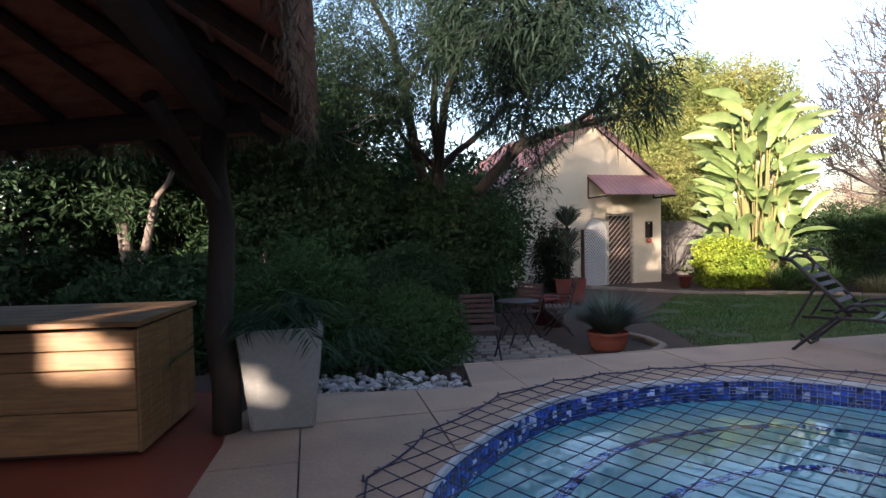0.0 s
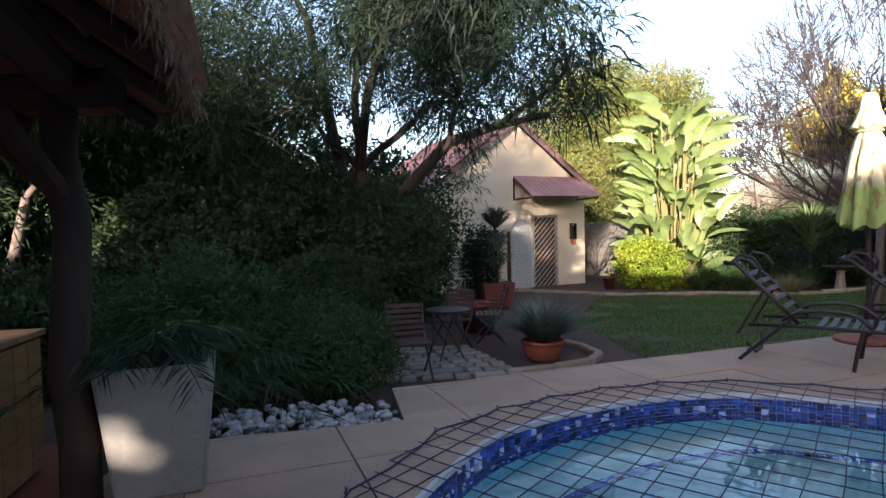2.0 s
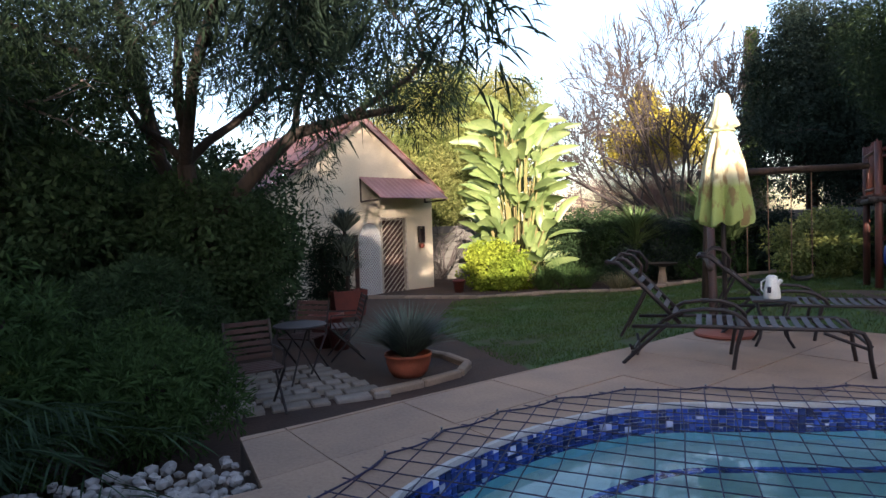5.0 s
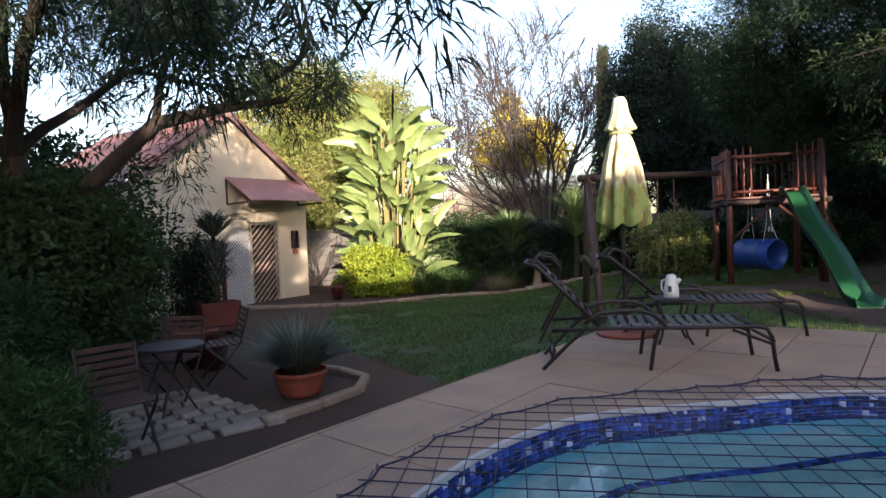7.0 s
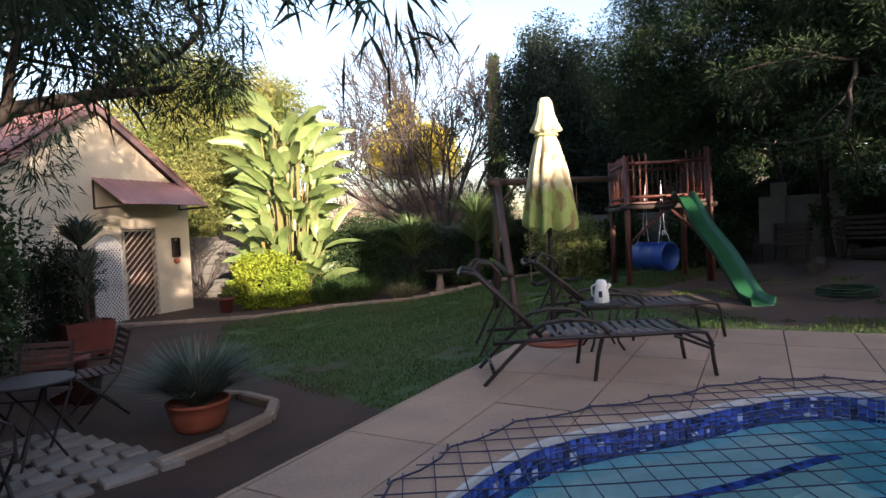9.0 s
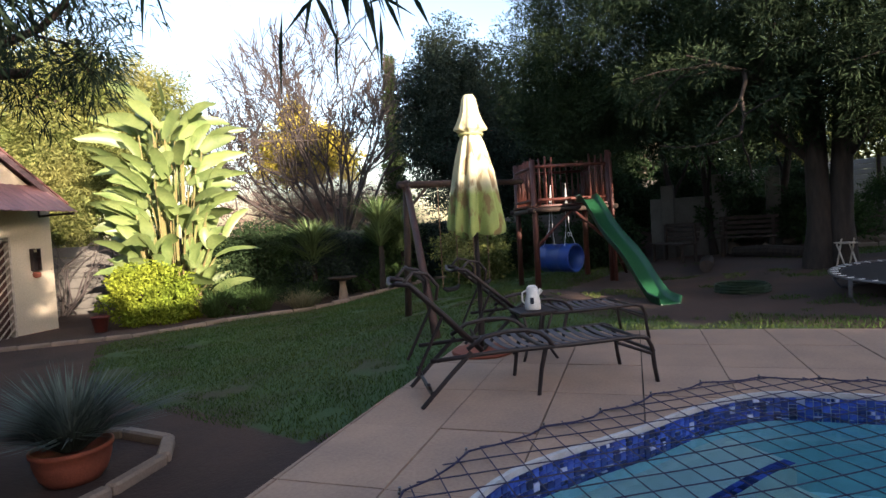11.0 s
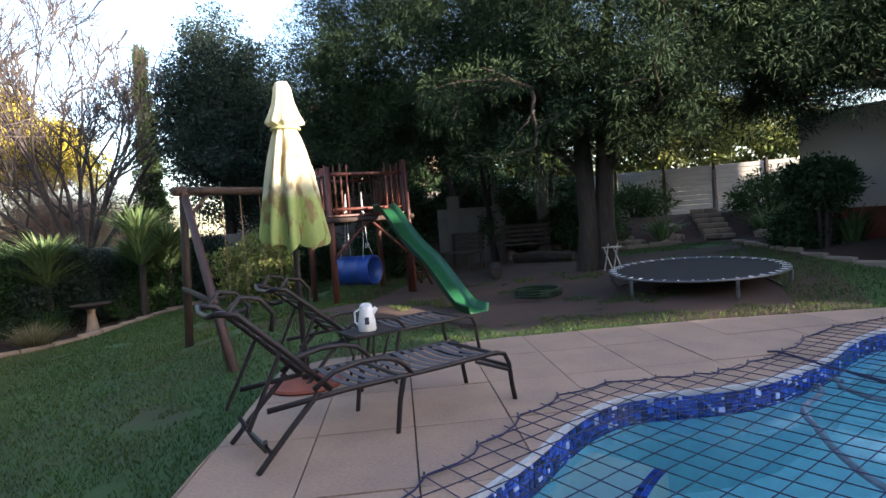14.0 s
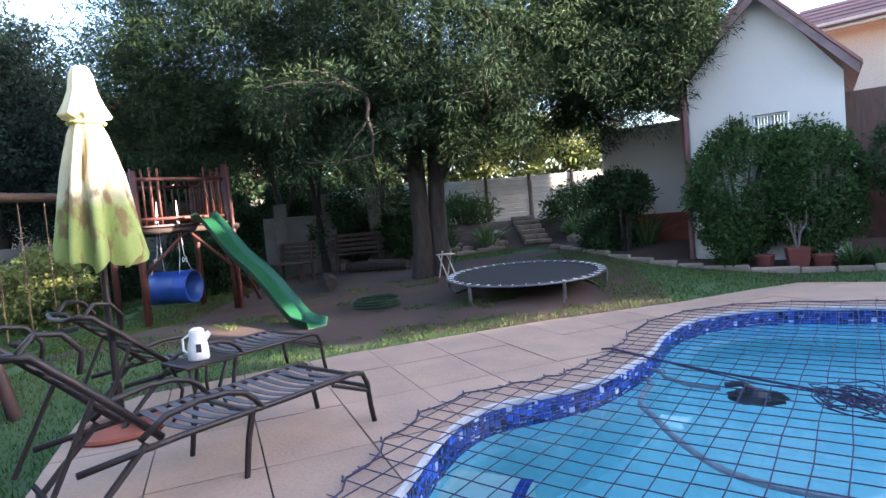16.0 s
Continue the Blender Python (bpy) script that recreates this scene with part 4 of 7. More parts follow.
def build_cottage():
    # local x runs along the gable wall, y goes into the cottage
    m = Matrix.Translation((2.9, 18.75, 0)) @ Matrix.Rotation(radians(30), 4, "Z")
    h = thing("cottage", m, "small cream plastered cottage with red-brown tiled roof and slatted gate", "cottage")
    L_, R_, AP, ZE, ZA, DEP = -3.75, 1.5, -1.13, 2.28, 4.42, 6.0
    w = Shape()
    line = [(L_, -0.95), (-0.52, -0.95), (-0.52, 1.64), (0.47, 1.64), (0.47, -0.95), (R_, -0.95), (R_, 2.42), (AP, ZA), (L_, 2.42)]
    k = len(line)
    w.add([(x, 0, z) for x, z in line] + [(x, 0.22, z) for x, z in line], [tuple(range(k)), tuple(range(2 * k - 1, k - 1, -1))] + [(i, k + i, k + (i + 1) % k, (i + 1) % k) for i in range(k)])
    w.out("gable_wall", M["plaster"], h)
    Shape().box((L_ + 0.11, DEP / 2 + 0.11, 0.7), (0.22, DEP - 0.23, 3.3)).out("side_wall", M["plaster"], h)
    Shape().box((R_ - 0.11, DEP / 2 + 0.11, 0.7), (0.22, DEP - 0.23, 3.3)).out("side_wall", M["plaster"], h)
    Shape().box(((L_ + R_) / 2, DEP, 0.7), (R_ - L_ - 0.45, 0.2, 3.3)).out("back_wall", M["plaster"], h)
    Shape().box(((L_ + R_) / 2, -0.02, -0.70), (R_ - L_ + 0.04, 0.04, 0.30), bevel=0.01).out("plinth", M["terracotta"], h)
    # roof: two slopes of lapped tile courses
    for sgn, eave, name in ((1, R_ + 0.32, "roof_east"), (-1, L_ - 0.32, "roof_west")):
        run = abs(eave - AP)
        drop = run * (ZA - ZE) / (R_ + 0.32 - AP)
        n = 11
        ang = math.atan2(drop, run)
        base = thing_part(name, h)
        for k in range(n):
            t = (k + 0.5) / n
            s = Shape()
            s.box((0, 0, 0), (math.hypot(run, drop) / n + 0.05, DEP + 0.5, 0.035), bevel=0.008)
            s.out("tile_course", M["roof_tile"], base, at=Matrix.Translation((AP + sgn * run * t, DEP / 2, ZA + 0.09 - drop * t)) @ Matrix.Rotation(sgn * (ang + 0.03), 4, "Y"))
        b = Shape()
        p = [(AP, -0.27, ZA + 0.02), (eave, -0.27, ZA - drop + 0.02), (eave, -0.27, ZA - drop - 0.13), (AP, -0.27, ZA - 0.14)]
        q = [(x, -0.24, z) for x, _, z in p]
        b.add(p + q, [(0, 1, 2, 3), (7, 6, 5, 4), (0, 4, 5, 1), (1, 5, 6, 2), (2, 6, 7, 3), (3, 7, 4, 0)])
        b.out("barge_board", M["barge"], h)
    # awning over the door
    aw = Shape()
    u0, u1 = -1.15, 1.25
    n = 26
    vs, fs = [], []
    for k in range(n + 1):
        u = u0 + (u1 - u0) * k / n
        r = 0.012 * (k % 2)
        vs += [(u, -0.01, 2.78 + r), (u, -1.05, 2.14 + r), (u, -0.01, 2.76 + r), (u, -1.05, 2.12 + r)]
    for k in range(n):
        a, b = 4 * k, 4 * k + 4
        fs += [(a, a + 1, b + 1, b), (a + 2, b + 2, b + 3, a + 3), (a + 1, a + 3, b + 3, b + 1)]
    aw.add(vs, fs)
    aw.out("awning", M["awning"], h, "mauve-brown corrugated awning sheet")
    for u in (u0 + 0.03, u1 - 0.03):
        Shape().tube([(u, -0.02, 2.08), (u, -1.0, 2.1)], 0.025, 6).tube([(u, -0.02, 2.08), (u, -0.02, 2.72)], 0.025, 6).out("awning_bracket", M["dark_wood"], h)
    # door, frame and security gate
    d = Shape().box((-0.025, 0.13, 0.43), (0.9, 0.045, 2.36), bevel=0.006).out("door_1", M["door_dark"], h, "closed dark wooden door")
    fr = Shape()
    for u in (-0.5, 0.45):
        fr.box((u, 0.04, 0.43), (0.05, 0.12, 2.42), bevel=0.006)
    fr.box((-0.025, 0.04, 1.62), (0.9, 0.12, 0.045), bevel=0.006)
    fr.out("door_frame", M["gate"], h)
    g = thing_part("security_gate", h)
    gf = Shape()
    for u in (-0.46, 0.41):
        gf.box((u, -0.04, 0.43), (0.035, 0.03, 2.3), bevel=0.004)
    for z in (-0.7, 1.56):
        gf.box((-0.025, -0.04, z), (0.84, 0.03, 0.035), bevel=0.004)
    gf.out("gate_frame", M["gate"], g)
    slope = 1.0
    for k in range(-6, 16):
        # slats lean up to the right, clipped to the frame
        za = -0.68 + k * 0.17
        pts = []
        u0c, u1c = -0.44, 0.39
        a, b = u0c, u1c
        z0, z1 = za, za + (b - a) * slope
        if z1 < -0.66 or z0 > 1.54:
            continue
        if z0 < -0.68:
            a += (-0.68 - z0) / slope
            z0 = -0.68
        if z1 > 1.55:
            b -= (z1 - 1.55) / slope
            z1 = 1.55
        if b - a < 0.05:
            continue
        ln = math.hypot(b - a, z1 - z0)
        Shape().box(None, (ln, 0.012, 0.032), bevel=0.002, m=Matrix.Translation(((a + b) / 2, -0.035, (z0 + z1) / 2)) @ Matrix.Rotation(-math.atan2(z1 - z0, b - a), 4, "Y")).out("gate_slat", M["gate"], g)
    Shape().box((-0.42, -0.07, 0.45), (0.05, 0.05, 0.14), bevel=0.008).out("gate_lock", M["steel"], g)
    # dark panel added so the wall behind the lattice reads as shaded
    Shape().box((-0.98, -0.03, 0.2), (0.84, 0.04, 1.9), bevel=0.006).out("door_leaf", M["door_dark"], h, "dark panel added in place of the shaded wall behind the lattice")
    lf = thing_part("lattice_leaf", h)
    lf.location = (-0.52, -0.06, 0)
    lf.rotation_euler = (0, 0, radians(12))

    def arch(u):
        return 1.12 + 0.36 * math.sin(math.pi * min(1.0, max(0.0, -u / 0.9))) ** 0.7

    rim = [(-0.9, 0, -0.74)] + [(-0.9 + 0.9 * i / 12, 0, arch(-0.9 + 0.9 * i / 12)) for i in range(13)] + [(0, 0, -0.74)]
    Shape().tube(rim, 0.018, 6, closed=True).tube([(-0.45, 0, -0.74), (-0.45, 0, 1.46)], 0.012, 6).out("leaf_frame", M["gate"], lf)
    for sgn in (-1, 1):
        for i in range(-8, 27):
            z0 = -0.7 + i * 0.1
            run = [u for u in [-0.9 + 0.03 * q for q in range(31)] if -0.74 < z0 + sgn * (u + 0.45) < arch(u)]
            if len(run) > 3:
                a_, b_ = run[0], run[-1]
                Shape().tube([(a_, 0.006 * sgn, z0 + sgn * (a_ + 0.45)), (b_, 0.006 * sgn, z0 + sgn * (b_ + 0.45))], 0.013, 4).out("lath", M["white_paint"], lf)
    # wall lamp
    lm = thing("wall_lantern", m @ Matrix.Translation((0.99, -0.08, 1.1)), "black framed wall lantern on the cottage wall", "lamp")
    f = Shape()
    for x, z, sx, sz in ((-0.09, 0, 0.02, 0.5), (0.09, 0, 0.02, 0.5), (0, 0.24, 0.2, 0.02), (0, -0.24, 0.2, 0.02), (0, 0.05, 0.16, 0.015)):
        f.box((x, 0, z), (sx, 0.1, sz), bevel=0.003)
    f.out("lantern_frame", M["iron"], lm)
    Shape().box((0, 0.05, -0.03), (0.15, 0.05, 0.4), bevel=0.01).out("back_plate", M["iron"], lm)
    Shape().lathe((0, 0, -0.42), [(0.02, 0), (0.075, 0.03), (0.085, 0.09), (0.07, 0.14), (0.03, 0.15)], 14).out("lantern_bowl", M["terracotta"], lm)
    # red step at the door
    Shape().box((0, -0.75, -0.70), (2.6, 1.45, 0.16), bevel=0.015).out("door_step", M["red_floor"], h)
    return h


def thing_part(name, parent):
    o = new(name)
    o.parent = parent
    return o


# ---- loungers, table, parasol ----
def build_lounger(name, at, tilt, label):
    """Local x runs from the foot to the head, y across."""
    lg = thing(name, at, label, "sun lounger", "sun loungers by the pool")
    W, H, r = 0.60, 0.35, 0.017
    for y in (0.0, W):
        side = 1 if y else -1
        pts = [(-0.02, y, 0.0), (0.0, y, 0.12), (0.015, y, 0.27), (0.05, y, H - 0.01), (0.12, y, H + 0.01), (0.6, y, H), (1.25, y, H), (1.72, y, H - 0.02)]
        Shape().tube(pts, r, 8).out("side_rail", M["iron"], lg, smooth=True)
        Shape().tube([(0.86, y + side * 0.0, H), (0.90, y, 0.2), (0.93, y, 0.0)], [r * 1.1, r, r * 0.95], 8).out("leg", M["iron"], lg)
        Shape().tube([(1.42, y, H + 0.02), (1.6, y, 0.2), (1.8, y, 0.0)], [r * 1.1, r, r], 8).out("leg", M["iron"], lg)
        Shape().tube([(0.02, y, 0.22), (0.3, y, H - 0.02)], r * 0.8, 6).out("brace", M["iron"], lg)
        # arm rest: an arch from the seat rail to the back
        arm = [(0.80, y, H), (0.84, y, H + 0.06), (0.90, y, H + 0.11), (1.0, y, H + 0.14), (1.15, y, H + 0.145), (1.32, y, H + 0.12), (1.45, y, H + 0.04)]
        Shape().tube(arm, r, 8).out("armrest", M["iron"], lg, smooth=True)
    for x, z in ((0.0, 0.24), (0.88, H), (1.72, 0.1), (0.12, H)):
        Shape().tube([(x, 0, z), (x, W, z)], r * 0.85, 6).out("cross_bar", M["iron"], lg)
    # adjustable back
    c, s_ = math.cos(tilt), math.sin(tilt)
    hx, hz, bl = 1.33, H + 0.01, 0.72
    bk = thing_part("backrest", lg)
    for y in (0.04, W - 0.04):
        Shape().tube([(hx, y, hz), (hx + bl * 0.5 * c, y, hz + bl * 0.5 * s_ + 0.01), (hx + bl * c, y, hz + bl * s_), (hx + bl * c + 0.10, y, hz + bl * s_ + 0.015)], r * 1.15, 8).out("back_rail", M["iron"], bk, smooth=True)
        Shape().tube([(hx + bl * 0.55 * c, y, hz + bl * 0.55 * s_), (1.82, y, H - 0.12)], r * 0.8, 6).out("back_stay", M["iron"], bk)
    # curled ears at the top
    for y in (0.04, W - 0.04):
        tx, tz = hx + bl * c + 0.02, hz + bl * s_
        Shape().tube([(tx, y, tz), (tx + 0.02, y, tz + 0.02), (tx - 0.05, y, tz + 0.09), (tx - 0.15, y, tz + 0.07), (tx - 0.22, y, tz - 0.02), (tx - 0.2, y, tz - 0.12)], r * 0.8, 7).out("ear", M["iron"], bk, smooth=True)
    # top rail
    top = [(hx + bl * c + 0.10, 0.04, hz + bl * s_ + 0.015), (hx + bl * c + 0.12, W * 0.3, hz + bl * s_ - 0.01), (hx + bl * c + 0.12, W * 0.7, hz + bl * s_ - 0.01), (hx + bl * c + 0.10, W - 0.04, hz + bl * s_ + 0.015)]
    Shape().tube(top, r, 8).out("top_rail", M["iron"], bk, smooth=True)
    for k in range(6):
        t = 0.1 + k * 0.14
        Shape().box(None, (0.045, W - 0.07, 0.004), bevel=0.0015, m=Matrix.Translation((hx + bl * t * c, W / 2, hz + bl * t * s_ + 0.014)) @ Matrix.Rotation(-tilt, 4, "Y")).out("back_strap", M["strap"], bk)
    for k in range(13):
        x = 0.17 + k * 0.083
        v, f, n = [], [], 8
        for i in range(n + 1):
            y = 0.008 + (W - 0.016) * i / n
            z = H + 0.014 - 0.022 * math.sin(math.pi * i / n)
            v += [(x, y, z), (x + 0.046, y, z), (x + 0.046, y, z - 0.004), (x, y, z - 0.004)]
        for i in range(n):
            a = i * 4
            f += [(a, a + 1, a + 5, a + 4), (a + 1, a + 2, a + 6, a + 5), (a + 2, a + 3, a + 7, a + 6), (a + 3, a, a + 4, a + 7)]
        f += [(3, 2, 1, 0), (n * 4, n * 4 + 1, n * 4 + 2, n * 4 + 3)]
        finish("seat_strap", v, f, M["strap"], lg)
    # prop at the head end
    Shape().tube([(1.74, 0.02, 0.16), (1.70, W * 0.3, 0.05), (1.70, W * 0.7, 0.05), (1.74, W - 0.02, 0.16)], r * 0.8, 6).out("prop_bar", M["iron"], lg)
    return lg


def build_table():
    t = thing("side_table", Matrix.Translation((5.12, 6.66, 0)) @ Matrix.Rotation(radians(-36), 4, "Z"), "small dark metal side table between the loungers", "table")
    Shape().lathe((0, 0, 0.425), [(0.245, 0), (0.26, 0.008), (0.26, 0.02), (0.245, 0.026)], 4).out("tabletop", M["iron"], t, at=Matrix.Rotation(radians(45), 4, "Z"))
    for a in range(4):
        c, s = math.cos(a * math.pi / 2 + math.pi / 4), math.sin(a * math.pi / 2 + math.pi / 4)
        Shape().tube([(0.2 * c, 0.2 * s, 0.425), (0.13 * c, 0.13 * s, 0.24), (0.17 * c, 0.17 * s, 0.08), (0.23 * c, 0.23 * s, 0.0)], 0.013, 8).out("leg", M["iron"], t, smooth=True)
    Shape().tube([(0.14 * math.cos(k), 0.14 * math.sin(k), 0.17) for k in [i * math.tau / 20 for i in range(20)]], 0.008, 6, closed=True).out("ring", M["iron"], t)
    j = thing("white_jug", Matrix.Translation((5.10, 6.64, 0.452)) @ Matrix.Rotation(radians(-60), 4, "Z"), "white plastic watering jug with a dark label on the side table", "jug")
    Shape().lathe((0, 0, 0), [(0.068, 0), (0.075, 0.01), (0.07, 0.09), (0.055, 0.16), (0.052, 0.20), (0.05, 0.206), (0.04, 0.19)], 18).out("body", M["white_plastic"], j, smooth=True)
    Shape().tube([(0.03, 0, 0.13), (0.065, 0, 0.165), (0.085, 0, 0.185)], [0.03, 0.022, 0.018], 8).out("spout", M["white_plastic"], j)
    Shape().tube([(-0.065, 0, 0.05), (-0.095, 0, 0.08), (-0.095, 0, 0.16), (-0.05, 0, 0.185)], 0.008, 8).out("handle", M["white_plastic"], j)
    Shape().lathe((0.0, 0, 0.2), [(0.045, 0), (0.05, 0.012), (0.03, 0.028), (0.012, 0.03)], 14).out("lid", M["white_plastic"], j)
    Shape().box((0.0, -0.068, 0.09), (0.035, 0.012, 0.06), bevel=0.003).out("label", M["padding"], j)


def build_parasol():
    p = thing("parasol", (5.02, 7.22, 0), "closed lime-green garden parasol, bleached and stained, sunlit cream painted on its upper part, over the loungers", "parasol")
    Shape().lathe((0, 0, 0), [(0.3, 0), (0.31, 0.015), (0.3, 0.035), (0.12, 0.05), (0.045, 0.06)], 28).out("base", M["terracotta"], p, "terracotta-coloured round base")
    Shape().tube([(0, 0, 0.05), (0.01, 0, 0.6), (0.0, 0, 1.4), (0.03, 0.02, 2.45)], 0.025, 10).out("pole", M["iron"], p)
    Shape().lathe((0, 0, 0.05), [(0.035, 0), (0.035, 0.3), (0.025, 0.31)], 12).out("collar", M["iron"], p)
    # canopy: pleats that gather at the strap and fall open at the hem
    prof = [(0.012, 2.62), (0.05, 2.615), (0.075, 2.57), (0.095, 2.45), (0.13, 2.36), (0.17, 2.285), (0.165, 2.27), (0.10, 2.255), (0.10, 2.22), (0.13, 2.15), (0.165, 2.03), (0.205, 1.88), (0.235, 1.7), (0.262, 1.52), (0.285, 1.38), (0.295, 1.30), (0.285, 1.26)]
    sides, vs, fs = 96, [], []
    for i, (r, z) in enumerate(prof):
        z = 1.19 + (z - 1.26) * 1.011
        t = max(0.0, min(1.0, (2.3 - z) / 1.0))
        for k in range(sides):
            a = k * math.tau / sides
            pleat = 0.5 + 0.5 * math.cos(a * 8 + 0.9 * math.sin(a * 2) + 0.6 * t)
            q = r * (1 - (0.12 + 0.33 * t) * (1 - pleat) ** 1.3 + 0.04 * math.sin(a * 19 + z * 5) * t + 0.10 * math.sin(a + 2.0) * t)
            hem = (0.03 * math.sin(a * 8 + 1) + 0.02 * math.sin(a * 3)) if i >= len(prof) - 3 else 0
            vs.append((q * math.cos(a) + 0.02 * (1 - t), q * math.sin(a) + 0.01, z + hem))
    for i in range(len(prof) - 1):
        fs += [(i * sides + k, i * sides + (k + 1) % sides, (i + 1) * sides + (k + 1) % sides, (i + 1) * sides + k)[::-1] for k in range(sides)]
    fs.append(tuple(range(sides)))
    cm = mat("parasol canvas", (0.66, 0.64, 0.43), (0.58, 0.55, 0.36), 4, 160, 0.85, 0.15, translucent=0.25)
    n, l = cm.node_tree.nodes, cm.node_tree.links
    hs = [x for x in n if x.type == "HUE_SAT"][0]
    old = hs.inputs["Color"].links[0].from_socket
    tc, sep = n.new("ShaderNodeTexCoord"), n.new("ShaderNodeSeparateXYZ")
    l.new(tc.outputs["Object"], sep.inputs[0])
    nz = n.new("ShaderNodeTexNoise")
    nz.inputs["Scale"].default_value = 7
    l.new(tc.outputs["Object"], nz.inputs[0])
    ma = n.new("ShaderNodeMath")
    ma.operation = "MULTIPLY_ADD"
    ma.inputs[1].default_value, ma.inputs[2].default_value = 0.10, 0.0
    l.new(nz.outputs[0], ma.inputs[0])
    ad = n.new("ShaderNodeMath")
    ad.operation = "ADD"
    l.new(sep.outputs[2], ad.inputs[0]), l.new(ma.outputs[0], ad.inputs[1])
    # shadow edge painted into the faded cloth: sunlit cream above, shaded green below
    mr = n.new("ShaderNodeMapRange")
    mr.inputs[1].default_value, mr.inputs[2].default_value = 1.62, 1.70
    l.new(ad.outputs[0], mr.inputs[0])
    mx = n.new("ShaderNodeMix")
    mx.data_type = "RGBA"
    l.new(mr.outputs[0], mx.inputs[0])
    mx.inputs[6].default_value = (0.36, 0.44, 0.14, 1)
    l.new(old, mx.inputs[7])
    # rust-brown stains in the paler middle
    st, sr, sm = n.new("ShaderNodeTexNoise"), n.new("ShaderNodeMapRange"), n.new("ShaderNodeMix")
    st.inputs["Scale"].default_value, st.inputs["Detail"].default_value = 9, 5
    mp = n.new("ShaderNodeMapping")
    mp.inputs["Scale"].default_value = (1, 1, 0.45)
    l.new(tc.outputs["Object"], mp.inputs[0]), l.new(mp.outputs[0], st.inputs[0])
    sr.inputs[1].default_value, sr.inputs[2].default_value, sr.inputs[4].default_value = 0.52, 0.60, 0.8
    l.new(st.outputs[0], sr.inputs[0])
    sm.data_type = "RGBA"
    l.new(sr.outputs[0], sm.inputs[0]), l.new(mx.outputs[2], sm.inputs[6])
    sm.inputs[7].default_value = (0.25, 0.15, 0.07, 1)
    l.new(sm.outputs[2], hs.inputs["Color"])
    finish("canopy", vs, fs, cm, p, "pleated faded canvas, painted cream above the shadow edge and green below", smooth=True)
    Shape().tube([(0.115 * math.cos(k) + 0.02, 0.115 * math.sin(k) + 0.01, 2.17) for k in [i * math.tau / 20 for i in range(20)]], 0.012, 6, closed=True).out("tie_strap", M["canvas"], p)
    for i in range(8):
        a = i * math.tau / 8 + 0.1
        Shape().tube([(0.03 * math.cos(a), 0.03 * math.sin(a), 1.35), (0.12 * math.cos(a), 0.12 * math.sin(a), 1.23)], 0.007, 5).out("rib_end", M["iron"], p)


# ---- play frame ----
def pole(name, a, b, r, parent, material="red_wood", sides=9):
    return Shape().tube([a, tuple((x + y) / 2 + random.uniform(-0.012, 0.012) for x, y in zip(a, b)), b], [r * 1.05, r, r * 0.92], sides).out(name, M[material], parent, smooth=True)


